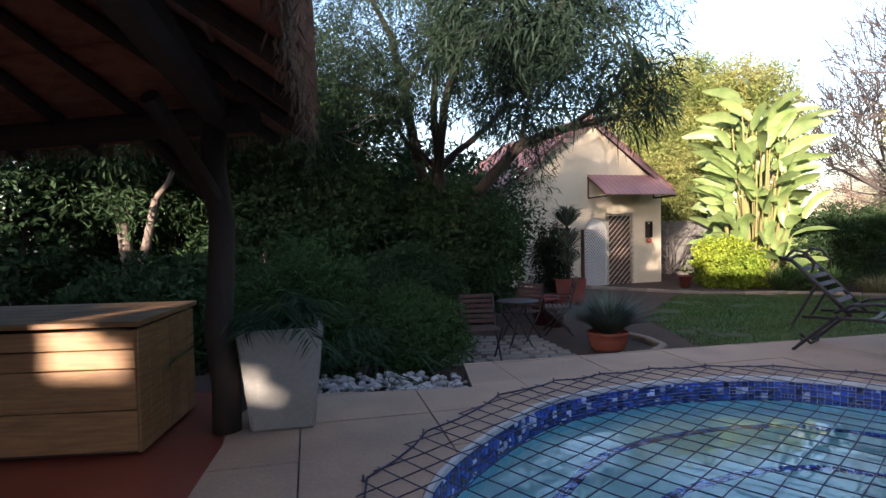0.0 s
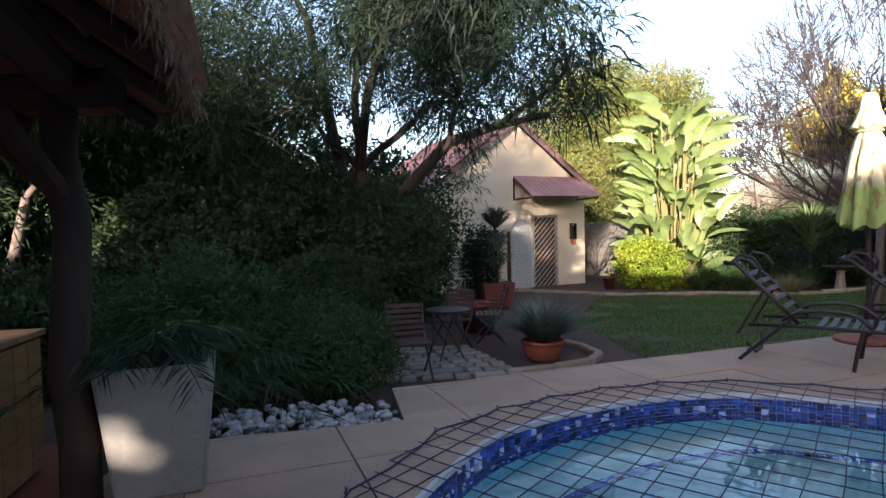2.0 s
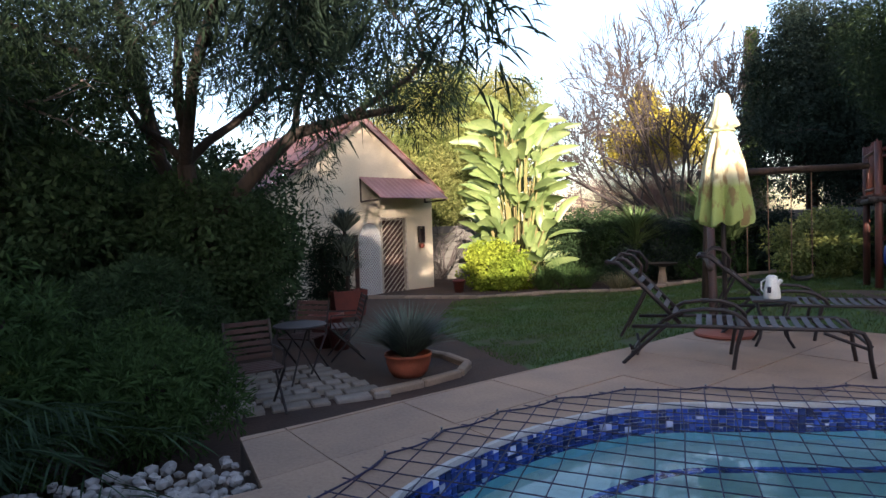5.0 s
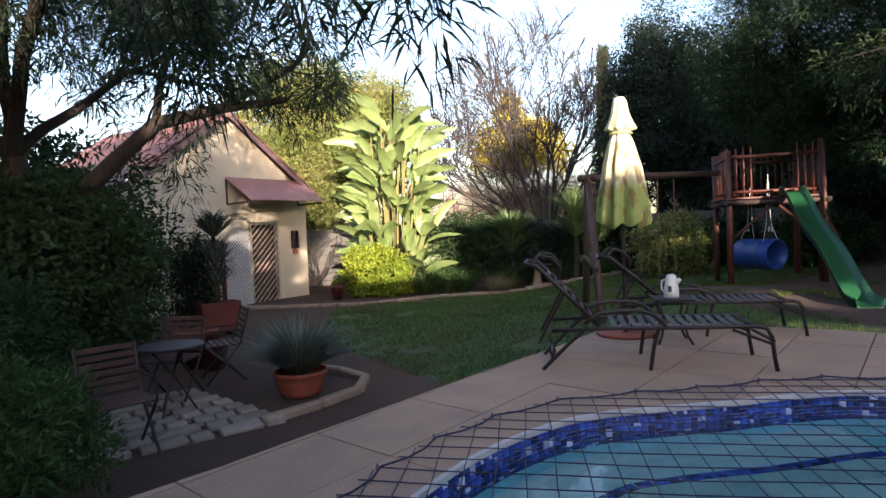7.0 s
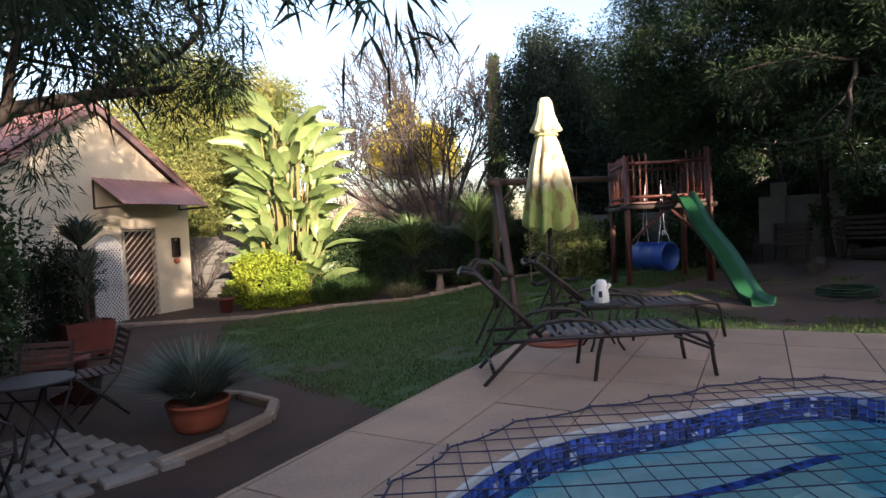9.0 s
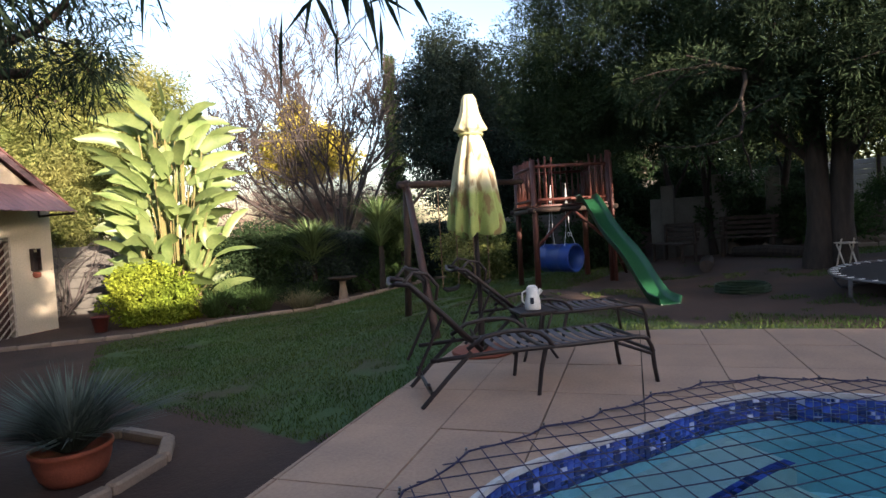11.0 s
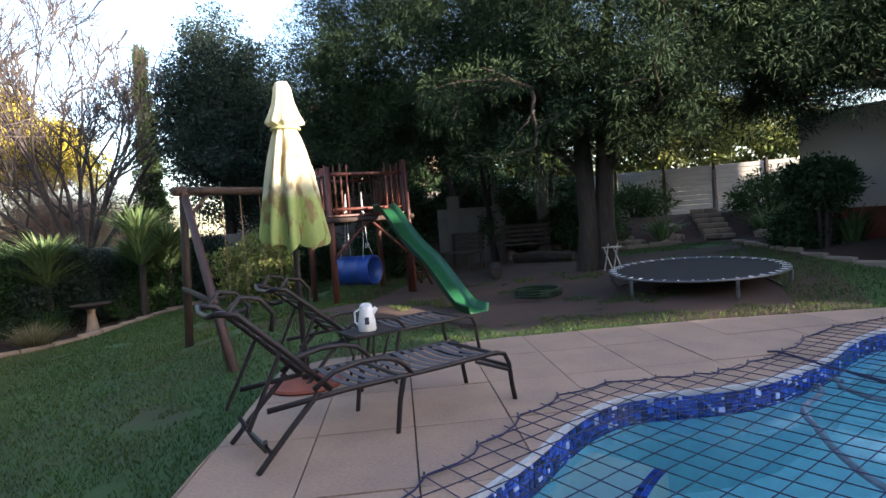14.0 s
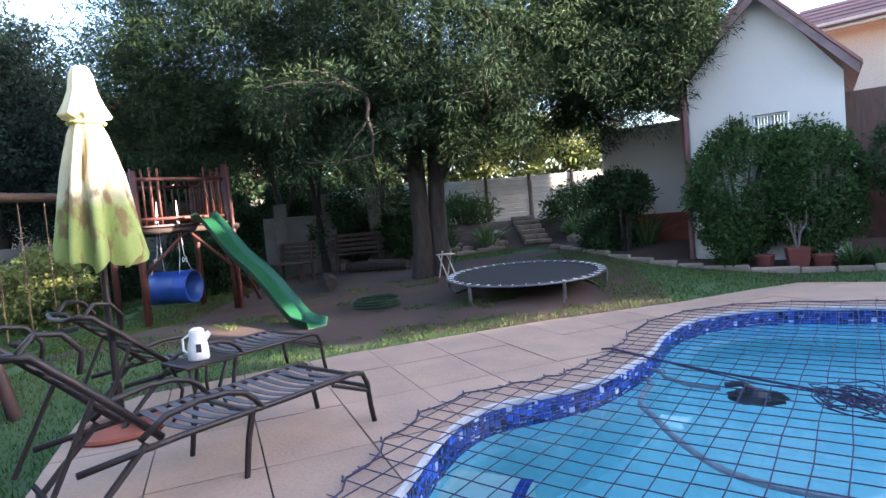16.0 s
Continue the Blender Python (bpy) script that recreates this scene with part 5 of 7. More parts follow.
def build_playframe():
    O = Vector((11.35, 10.15, 0))
    d = Vector((-0.66, -0.75, 0)).normalized()
    e = Vector((0.75, -0.66, 0)).normalized()
    pf = thing("play_tower", O, "red-brown stained gum-pole play tower with railed platform", "play frame")

    def P(a, b, z):
        v = d * a + e * b
        return (v.x, v.y, z)

    PLAT = 1.58
    for a, b, top in ((-0.75, -0.75, 2.55), (0.75, -0.75, 2.5), (-0.75, 0.8, 2.6), (0.75, 0.8, 2.62)):
        gz = ground(O.x + P(a, b, 0)[0], O.y + P(a, b, 0)[1])
        pole("post", P(a, b, gz - 0.1), P(a, b, top), 0.06, pf)
        if b > 0:
            pole("post", P(a + 0.13, b + 0.02, gz - 0.1 if a > 0 else PLAT), P(a + 0.12, b, top - 0.05), 0.035, pf)
    for k in range(12):
        Shape().box(None, (0.12, 1.7, 0.035), bevel=0.004, m=Matrix.Translation(P(-0.75 + k * 0.136, 0.02, PLAT)) @ Matrix.Rotation(math.atan2(d.y, d.x), 4, "Z")).out("deck_board", M["red_wood"], pf)
    for a in (-0.78, 0.78):
        pole("bearer", P(a, -0.9, PLAT - 0.08), P(a, 0.95, PLAT - 0.08), 0.05, pf, "dark_wood")
    for b in (-0.8, 0.85):
        pole("bearer", P(-0.9, b, PLAT - 0.1), P(0.9, b, PLAT - 0.1), 0.05, pf, "dark_wood")
    for (a0, b0), (a1, b1), skip in (((0.75, -0.75), (0.75, 0.8), (0.3, 0.75)), ((-0.75, -0.75), (0.75, -0.75), None), ((-0.75, 0.8), (0.75, 0.8), None), ((-0.75, -0.75), (-0.75, 0.8), None)):
        pole("rail", P(a0, b0, PLAT + 0.78), P(a1, b1, PLAT + 0.78), 0.035, pf)
        pole("rail", P(a0, b0, PLAT + 0.12), P(a1, b1, PLAT + 0.12), 0.03, pf)
        n = 12
        for k in range(1, n):
            t = k / n
            b = b0 + (b1 - b0) * t
            if skip and skip[0] < t < skip[1]:
                continue
            pole("baluster", P(a0 + (a1 - a0) * t, b, PLAT + 0.02), P(a0 + (a1 - a0) * t, b, PLAT + 0.95 + random.uniform(-0.04, 0.05)), 0.02, pf, sides=6)
    for a, b, c in ((0.76, -0.75, 0.8), (0.76, 0.8, -0.75)):
        pole("brace", P(a, b, 0.75), P(a, (b + c) / 2, PLAT - 0.1), 0.03, pf)
    pole("ladder_rail", P(-0.2, 1.5, 0.0), P(-0.2, 0.85, PLAT), 0.03, pf)
    pole("ladder_rail", P(0.3, 1.5, 0.0), P(0.3, 0.85, PLAT), 0.03, pf)
    for k in range(5):
        z = 0.28 + k * 0.27
        pole("rung", P(-0.22, 1.5 - z * 0.41, z), P(0.32, 1.5 - z * 0.41, z), 0.018, pf, sides=6)
    # swing beam with its A-frame
    sw = thing("swing_set", (7.55, 10.95, 0), "dark gum-pole swing frame with an A-shaped end on the lawn", "swing")
    o = Vector((7.55, 10.95, 0))
    q = lambda x, y, z: (x - o.x, y - o.y, z)
    pole("beam", q(7.3, 10.78, 2.03), q(10.75, 10.7, 2.14), 0.065, sw, "dark_wood")
    pole("leg", q(6.3, 9.1, ground(6.3, 9.1) - 0.05), q(7.55, 10.85, 2.1), 0.06, sw, "dark_red")
    pole("leg", q(7.5, 10.95, ground(7.5, 10.95) - 0.05), q(7.45, 10.75, 2.1), 0.06, sw, "dark_wood")
    pole("cross_tie", q(6.55, 9.5, 0.5), q(7.45, 10.9, 0.62), 0.04, sw, "dark_wood")
    pole("corner_brace", q(7.48, 10.8, 1.6), q(7.95, 10.78, 1.98), 0.03, sw, "dark_wood")
    for name, x, lab in (("swing_seat", 8.45, "black moulded swing seat on two ropes"), ("swing_seat", 9.35, "black moulded swing seat on two ropes")):
        y = 10.78 - (x - 7.3) * 0.02
        s = thing_part(name, sw)
        s.location = q(x, y, 0.15)
        Shape().tube([(-0.22, 0, 0.02), (-0.12, 0, -0.03), (0.12, 0, -0.03), (0.22, 0, 0.02)], [0.03, 0.045, 0.045, 0.03], 8).out("seat", M["black"], s)
        for sx in (-0.22, 0.22):
            Shape().tube([(sx, 0, 0.02), (sx * 0.98, 0, 1.95)], 0.009, 5).out("rope", M["straw"], s)
    # blue drum
    br = thing("drum_swing", Matrix.Translation((10.90, 9.93, 0.50)) @ Matrix.Rotation(radians(-95), 4, "Z") @ Matrix.Diagonal((0.95, 0.95, 0.95, 1)), "blue plastic drum swing hung by pale ropes", "drum")
    prof = [(0.0, -0.42), (0.28, -0.42), (0.3, -0.4), (0.31, -0.38), (0.3, -0.2), (0.315, -0.17), (0.3, -0.14), (0.3, 0.14), (0.315, 0.17), (0.3, 0.2), (0.31, 0.4), (0.295, 0.42), (0.27, 0.415), (0.275, 0.0), (0.27, -0.38)]
    Shape().lathe((0, 0, 0), [(max(r, 0.001), z) for r, z in prof], 28).out("drum", M["blue_plastic"], br, smooth=True, at=Matrix.Rotation(radians(90), 4, "Y"))
    for x in (-0.28, 0.28):
        Shape().tube([(x, -0.2, 0.26), (x * 0.8, -0.05, 0.6), (x * 0.7, 0.05, 1.6)], 0.006, 5).tube([(x, 0.2, 0.26), (x * 0.8, 0.08, 0.6), (x * 0.7, 0.05, 1.6)], 0.006, 5).out("rope", M["white_plastic"], br)
        Shape().tube([(x + 0.03 * math.cos(k), 0.05 * math.sin(k), 0.5 + 0.05 * math.cos(k * 2)) for k in [i * 0.5 for i in range(13)]], 0.006, 5).out("knot", M["white_plastic"], br)
    # slide
    sl = thing("slide", (0, 0, 0), "green moulded plastic slide with raised sides", "slide")
    a, b = Vector((10.95, 9.35, 1.62)), Vector((8.86, 6.86, -0.02))
    f = (b - a)
    side = Vector((-f.y, f.x, 0)).normalized()
    vs, fs, n = [], [], 26
    cross = [(-0.165, 0.11), (-0.17, 0.115), (-0.145, 0.02), (-0.08, 0.0), (0.08, 0.0), (0.145, 0.02), (0.17, 0.115), (0.18, 0.11), (0.155, -0.02), (-0.155, -0.02)]
    for i in range(n + 1):
        t = i / n
        wave = 0.035 * math.sin(t * math.pi * 4)
        z = a.z + (b.z - a.z) * min(1.0, t * 1.09) if t < 0.9 else None
        if t < 0.08:
            z = a.z - 0.02 * t
        elif t < 0.88:
            z = a.z + (0.05 - a.z) * (t - 0.08) / 0.8
        else:
            z = 0.05 - 0.08 * (t - 0.88) / 0.12
        c = a + f * t
        for u, v in cross:
            vs.append((c.x + side.x * u, c.y + side.y * u, z + v + wave))
    m = len(cross)
    for i in range(n):
        fs += [(i * m + k, i * m + (k + 1) % m, (i + 1) * m + (k + 1) % m, (i + 1) * m + k) for k in range(m)]
    fs += [tuple(range(m - 1, -1, -1)), tuple(n * m + k for k in range(m))]
    finish("chute", vs, fs, M["green_plastic"], sl, smooth=True)
    Shape().tube([(9.45, 7.42, ground(9.45, 7.42) - 0.02), (9.47, 7.46, 0.3)], 0.03, 8).out("foot", M["green_plastic"], sl)


def build_trampoline():
    c = Vector((9.95, 3.90, 0))
    t = thing("trampoline", Matrix.Translation(c) @ Matrix.Rotation(radians(-2.6), 4, "Y"), "round black trampoline with steel rim, pale springs and bent legs", "trampoline")
    Z, R = 0.38, 1.19
    Shape().tube([(R * math.cos(k * math.tau / 48), R * math.sin(k * math.tau / 48), Z) for k in range(48)], 0.015, 8, closed=True).out("rim", M["steel"], t, smooth=True)
    Shape().lathe((0, 0, Z - 0.012), [(1.08, 0), (1.095, 0.004), (1.085, 0.008)], 56).out("mat", M["black"], t)
    Shape().tube([(1.06 * math.cos(k * math.tau / 48), 1.06 * math.sin(k * math.tau / 48), Z - 0.006) for k in range(48)], 0.012, 5, closed=True).out("mat_edge", M["padding"], t)
    for k in range(40):
        a = (k + 0.5) * math.tau / 40
        Shape().tube([(1.085 * math.cos(a), 1.085 * math.sin(a), Z + 0.006), (1.175 * math.cos(a), 1.175 * math.sin(a), Z + 0.008)], 0.0075, 4).out("spring", M["white_paint"], t)
    for k in range(3):
        a0, a1 = k * math.tau / 3 + 2.35, k * math.tau / 3 + 2.35 + 1.15
        p0, p1 = Vector((R * math.cos(a0), R * math.sin(a0), 0)), Vector((R * math.cos(a1), R * math.sin(a1), 0))
        g0, g1 = ground(c.x + p0.x, c.y + p0.y) + 0.02, ground(c.x + p1.x, c.y + p1.y) + 0.02
        Shape().tube([(p0.x, p0.y, Z), (p0.x, p0.y, g0 + 0.1), (p0.x * 0.94, p0.y * 0.94, g0), (p1.x * 0.94, p1.y * 0.94, g1), (p1.x, p1.y, g1 + 0.1), (p1.x, p1.y, Z)], 0.018, 8).out("leg", M["steel"], t)
        for p, g in ((p0, g0), (p1, g1)):
            Shape().tube([(p.x, p.y, g + 0.1), (p.x, p.y, Z - 0.02)], 0.024, 8).out("leg_socket", M["steel"], t)


# ---- patio by the hedge ----
def build_patio():
    pt = thing("stepping_bricks", (0, 0, 0), "rows of weathered grey paving bricks set in dark soil", "paving")
    pt["kind"] = "structure"
    O = Vector((1.5, 8.05, 0))
    a, b = Vector((-0.42, 0.91, 0)), Vector((-0.97, -0.2, 0))
    rng = random.Random(8)
    shape = Shape().box((0, 0, 0), (0.38, 0.20, 0.07), bevel=0.012)
    half = Shape().box((0, 0, 0), (0.18, 0.20, 0.07), bevel=0.012)
    bases = [shape.out("brick", M["cobble"]), half.out("brick", M["cobble"])]
    first = [True, True]
    for blk in range(3):
        for row in range(8):
            u = 0.0
            while u < 0.44:
                k = rng.random() < 0.5
                w = 0.4 if not k else 0.2
                if u + w > 0.65:
                    w, k = 0.2, True
                p = O + a * (row * 0.235) + b * (blk * 0.66 + u + w / 2)
                z = ground(p.x, p.y) + 0.02 + rng.uniform(-0.008, 0.01)
                i = 1 if k else 0
                if first[i]:
                    o = bases[i]
                    first[i] = False
                else:
                    o = bases[i].copy()
                    scene.collection.objects.link(o)
                o.matrix_world = Matrix.Translation((p.x, p.y, z)) @ Matrix.Rotation(math.atan2(b.y, b.x) + rng.uniform(-0.04, 0.04), 4, "Z")
                o.parent = pt
                u += w + 0.01
    ch_label = "weathered red-brown slatted folding garden chair on the brick patio"
    for i, (x, y, rz) in enumerate(((0.15, 7.75, 200), (0.55, 9.35, 150), (1.1, 10.0, 95))):
        c = thing("garden_chair", Matrix.Translation((x, y, ground(x, y) + 0.03)) @ Matrix.Rotation(radians(rz), 4, "Z"), ch_label if i else "weathered red-brown slatted garden chair among the shrubs", "chair", "garden chairs on the patio")
        for s in (-0.23, 0.23):
            Shape().tube([(s, 0.22, 0), (s, -0.18, 0.45), (s, -0.3, 0.88)], 0.014, 6).out("back_leg", M["iron"], c)
            Shape().tube([(s, -0.24, 0), (s, 0.2, 0.44)], 0.014, 6).out("front_leg", M["iron"], c)
            Shape().tube([(s, -0.2, 0.62), (s, 0.2, 0.63), (s, 0.22, 0.44)], 0.012, 6).out("armrest", M["iron"], c)
        for k in range(6):
            Shape().box((0, 0.18 - k * 0.075, 0.45), (0.48, 0.055, 0.018), bevel=0.004).out("seat_slat", M["dark_red"], c)
        for k in range(6):
            Shape().box((0, -0.2 - k * 0.02, 0.52 + k * 0.065), (0.48, 0.018, 0.048), bevel=0.004).out("back_slat", M["dark_red"], c)
    t = thing("bistro_table", (0.55, 8.75, ground(0.55, 8.75) + 0.03), "small dark folding bistro table on the brick patio", "table")
    Shape().lathe((0, 0, 0.68), [(0.3, 0), (0.31, 0.01), (0.3, 0.02)], 24).out("tabletop", M["iron"], t)
    for k in range(3):
        a_ = k * math.tau / 3
        Shape().tube([(0.22 * math.cos(a_), 0.22 * math.sin(a_), 0), (0.03 * math.cos(a_), 0.03 * math.sin(a_), 0.36), (-0.2 * math.cos(a_), -0.2 * math.sin(a_), 0.68)], 0.011, 6).out("leg", M["iron"], t)
    # agave pot
    z = ground(1.8, 8.85)
    p = thing("agave_pot", (1.83, 8.85, z), "round terracotta bowl with a spiky grey-green plant beside the brick patio", "flowerpot")
    Shape().lathe((0, 0, 0), [(0.19, 0), (0.24, 0.06), (0.275, 0.17), (0.28, 0.24), (0.295, 0.245), (0.295, 0.28), (0.27, 0.28), (0.26, 0.23), (0.02, 0.22)], 28).out("pot", M["terracotta"], p, smooth=True)
    tuft("spiky_agave", 1.83, 8.85, 800, 0.64, 0.018, "agave", "spiky grey-green agave with dense stiff leaves", lean=1.7, r=0.09, z=z + 0.24, droop=0.12)
    # kerb round the agave bed
    build_kerb("bed_kerb", [(1.3, 8.0), (1.9, 8.25), (2.4, 8.55), (2.62, 9.0), (2.45, 9.6), (2.1, 10.1)], "low curved cement kerb round the agave bed")


def build_trough():
    x, y = 1.3, 13.6
    z = ground(x, y)
    t = thing("trough_planter", Matrix.Translation((x, y, z)) @ Matrix.Rotation(radians(18), 4, "Z"), "dark terracotta trough on short feet in front of the cottage", "flowerpot")
    vs = [(sx * q, sy * q * 0.55, h) for q, h in ((0.3, 0.1), (0.36, 0.62), (0.33, 0.62), (0.31, 0.54)) for sx, sy in ((-1, -1), (1, -1), (1, 1), (-1, 1))]
    Shape().add(vs, [(3, 2, 1, 0), (12, 13, 14, 15)] + [(r * 4 + i, r * 4 + (i + 1) % 4, r * 4 + 4 + (i + 1) % 4, r * 4 + 4 + i) for r in range(3) for i in range(4)]).out("trough", M["red_glaze"], t)
    for u in (-0.22, 0.22):
        Shape().box((u, 0, 0.05), (0.07, 0.26, 0.1), bevel=0.01).out("foot", M["red_glaze"], t)
    yc = thing("potted_yucca", (x, y, z + 0.56), "tall yucca with drooping sword leaves growing in the trough", "plant")
    Shape().tube([(0, 0, -0.05), (0.03, 0, 0.6), (-0.02, 0, 1.3)], [0.05, 0.04, 0.035], 8).out("trunk", M["bark"], yc)
    for h, k in ((1.25, 230), (0.75, 150), (0.35, 110)):
        tuft("yucca_crown", x, y, k, 0.72, 0.032, "agave", "narrow sword-shaped leaves", lean=1.3, r=0.05, z=h, droop=0.7, parent=yc)
    for x, y, s, lab in ((0.85, 11.0, 0.3, "dark red glazed planter box beside the hedge"), (1.05, 10.7, 0.22, "small terracotta pot beside the trough"), (4.55, 17.6, 0.2, "terracotta pot with a small shrub at the cottage corner")):
        q = thing("flowerpot", (x, y, ground(x, y)), lab, "flowerpot", "flowerpots")
        Shape().lathe((0, 0, 0), [(s * 0.6, 0), (s * 0.85, s * 1.5), (s * 0.95, s * 1.52), (s * 0.95, s * 1.75), (s * 0.8, s * 1.75), (s * 0.75, s * 1.5), (0.02, s * 1.5)], 20).out("pot", M["red_glaze"], q, smooth=True)


# ---- boundary walls, fence, terrace ----
def precast(name, a, b, base, height, label, step=1.55, material="fence"):
    """A precast wall: posts with ribbed panels between."""
    w = thing(name, (0, 0, 0), label, "wall")
    n = max(1, round(math.dist(a, b) / step))
    ang = math.atan2(b[1] - a[1], b[0] - a[0])
    d = math.dist(a, b) / n
    for i in range(n + 1):
        x, y = a[0] + (b[0] - a[0]) * i / n, a[1] + (b[1] - a[1]) * i / n
        Shape().box(None, (0.07 if material == "fence" else 0.11, 0.13, height + 0.35), bevel=0.012, m=Matrix.Translation((x, y, base + height / 2 - 0.1)) @ Matrix.Rotation(ang, 4, "Z")).out("post", M["dark_wood"] if material == "fence" else M[material], w)
        if i < n:
            rows = max(2, round(height / (0.14 if material == "fence" else 0.3)))
            for k in range(rows):
                m = Matrix.Translation((a[0] + (b[0] - a[0]) * (i + 0.5) / n, a[1] + (b[1] - a[1]) * (i + 0.5) / n, base + (k + 0.5) * height / rows)) @ Matrix.Rotation(ang, 4, "Z")
                Shape().box(None, (d - 0.1, 0.055, height / rows - 0.008), bevel=0.012, m=m).out("panel", M[material], w)
    return w


def build_boundary():
    precast("wall_east", (19.9, -4), (19.0, 9.6), 0.9, 1.5, "cream precast concrete fence with dark posts on the terrace", 1.35)
    precast("wall_north", (-8, 24.0), (4.6, 22.8), -0.7, 2.2, "plain garden wall behind the cottage", 2.2, "shaded_wall")
    precast("wall_garden", (4.6, 22.8), (12.2, 17.6), -0.7, 2.05, "grey wall coloured dark for shade behind the shrubs", 1.9, "shaded_wall")
    precast("wall_garden_east", (12.2, 17.6), (15.6, 12.6), -0.6, 2.05, "grey wall coloured dark for shade behind the swings", 1.7, "shaded_wall")
    precast("wall_garden_corner", (15.6, 12.6), (19.0, 9.6), -0.3, 2.6, "grey wall in deep shade behind the play frame", 1.6, "shaded_wall")
    # white garden wall stubs, coloured dark for the shade beneath the trees
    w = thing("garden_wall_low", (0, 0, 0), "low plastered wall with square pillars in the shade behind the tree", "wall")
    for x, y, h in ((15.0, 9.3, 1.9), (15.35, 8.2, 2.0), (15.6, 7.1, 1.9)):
        Shape().box((x, y, ground(x, y) + h / 2 - 0.1), (0.3, 0.3, h), 0.3, bevel=0.02).out("pillar", M["shaded_wall"], w)
    Shape().box(None, (1.5, 0.2, 1.5), bevel=0.02, m=Matrix.Translation((15.15, 9.0, 0.9)) @ Matrix.Rotation(-1.25, 4, "Z")).out("wall_panel", M["shaded_wall"], w)
    # stone edging below the terrace and the flight of steps
    st = thing("garden_steps", (0, 0, 0), "curved flight of low brick steps up to the terrace", "steps")
    for k in range(6):
        x = 15.1 + 0.32 * k
        z = ground(15.0, 3.2) + 0.02 + 0.115 * (k + 1)
        for j in range(2):
            Shape().box(None, (0.34, 0.3, 0.10), bevel=0.015, m=Matrix.Translation((x, 2.95 + j * 0.315 + 0.04 * k, z - 0.05)) @ Matrix.Rotation(0.03 * (j - 0.5), 4, "Z")).out("step_block", M["kerb"], st)
        Shape().box((x + 0.1, 3.11 + 0.04 * k, z - 0.2), (0.34, 0.6, 0.24)).out("step_core", M["kerb"], st)
    rk = thing("rockery", (0, 0, 0), "rough brown rocks banked beside the steps", "rocks")
    rng = random.Random(4)
    for i in range(70):
        side = i % 2
        t = rng.random()
        x = 15.2 + rng.uniform(0, 0.8) if side else 14.9 + rng.uniform(0, 1.2)
        y = 3.95 + t * 4.5 if side else 2.45 - t * 3.2
        rock(rng, rng.uniform(0.10, 0.22)).out("rock", M["kerb"], rk, at=Matrix.Translation((x, y, ground(x, y) + 0.04)))
    build_kerb("lawn_kerb", KERB, "pale cement kerb along the north edge of the lawn")
    build_kerb("lawn_kerb_east", KERB_E, "cement kerb from the tree to the steps")
    build_kerb("lawn_kerb_south", KERB_S, "pale cement kerb along the flower bed by the house")


def rock(rng, r):
    bm = bmesh.new()
    bmesh.ops.create_icosphere(bm, subdivisions=1, radius=r)
    for v in bm.verts:
        v.co *= rng.uniform(0.75, 1.15)
        v.co.z *= 0.7
    s = Shape().add([tuple(v.co) for v in bm.verts], [tuple(v.index for v in f.verts) for f in bm.faces])
    bm.free()
    return s


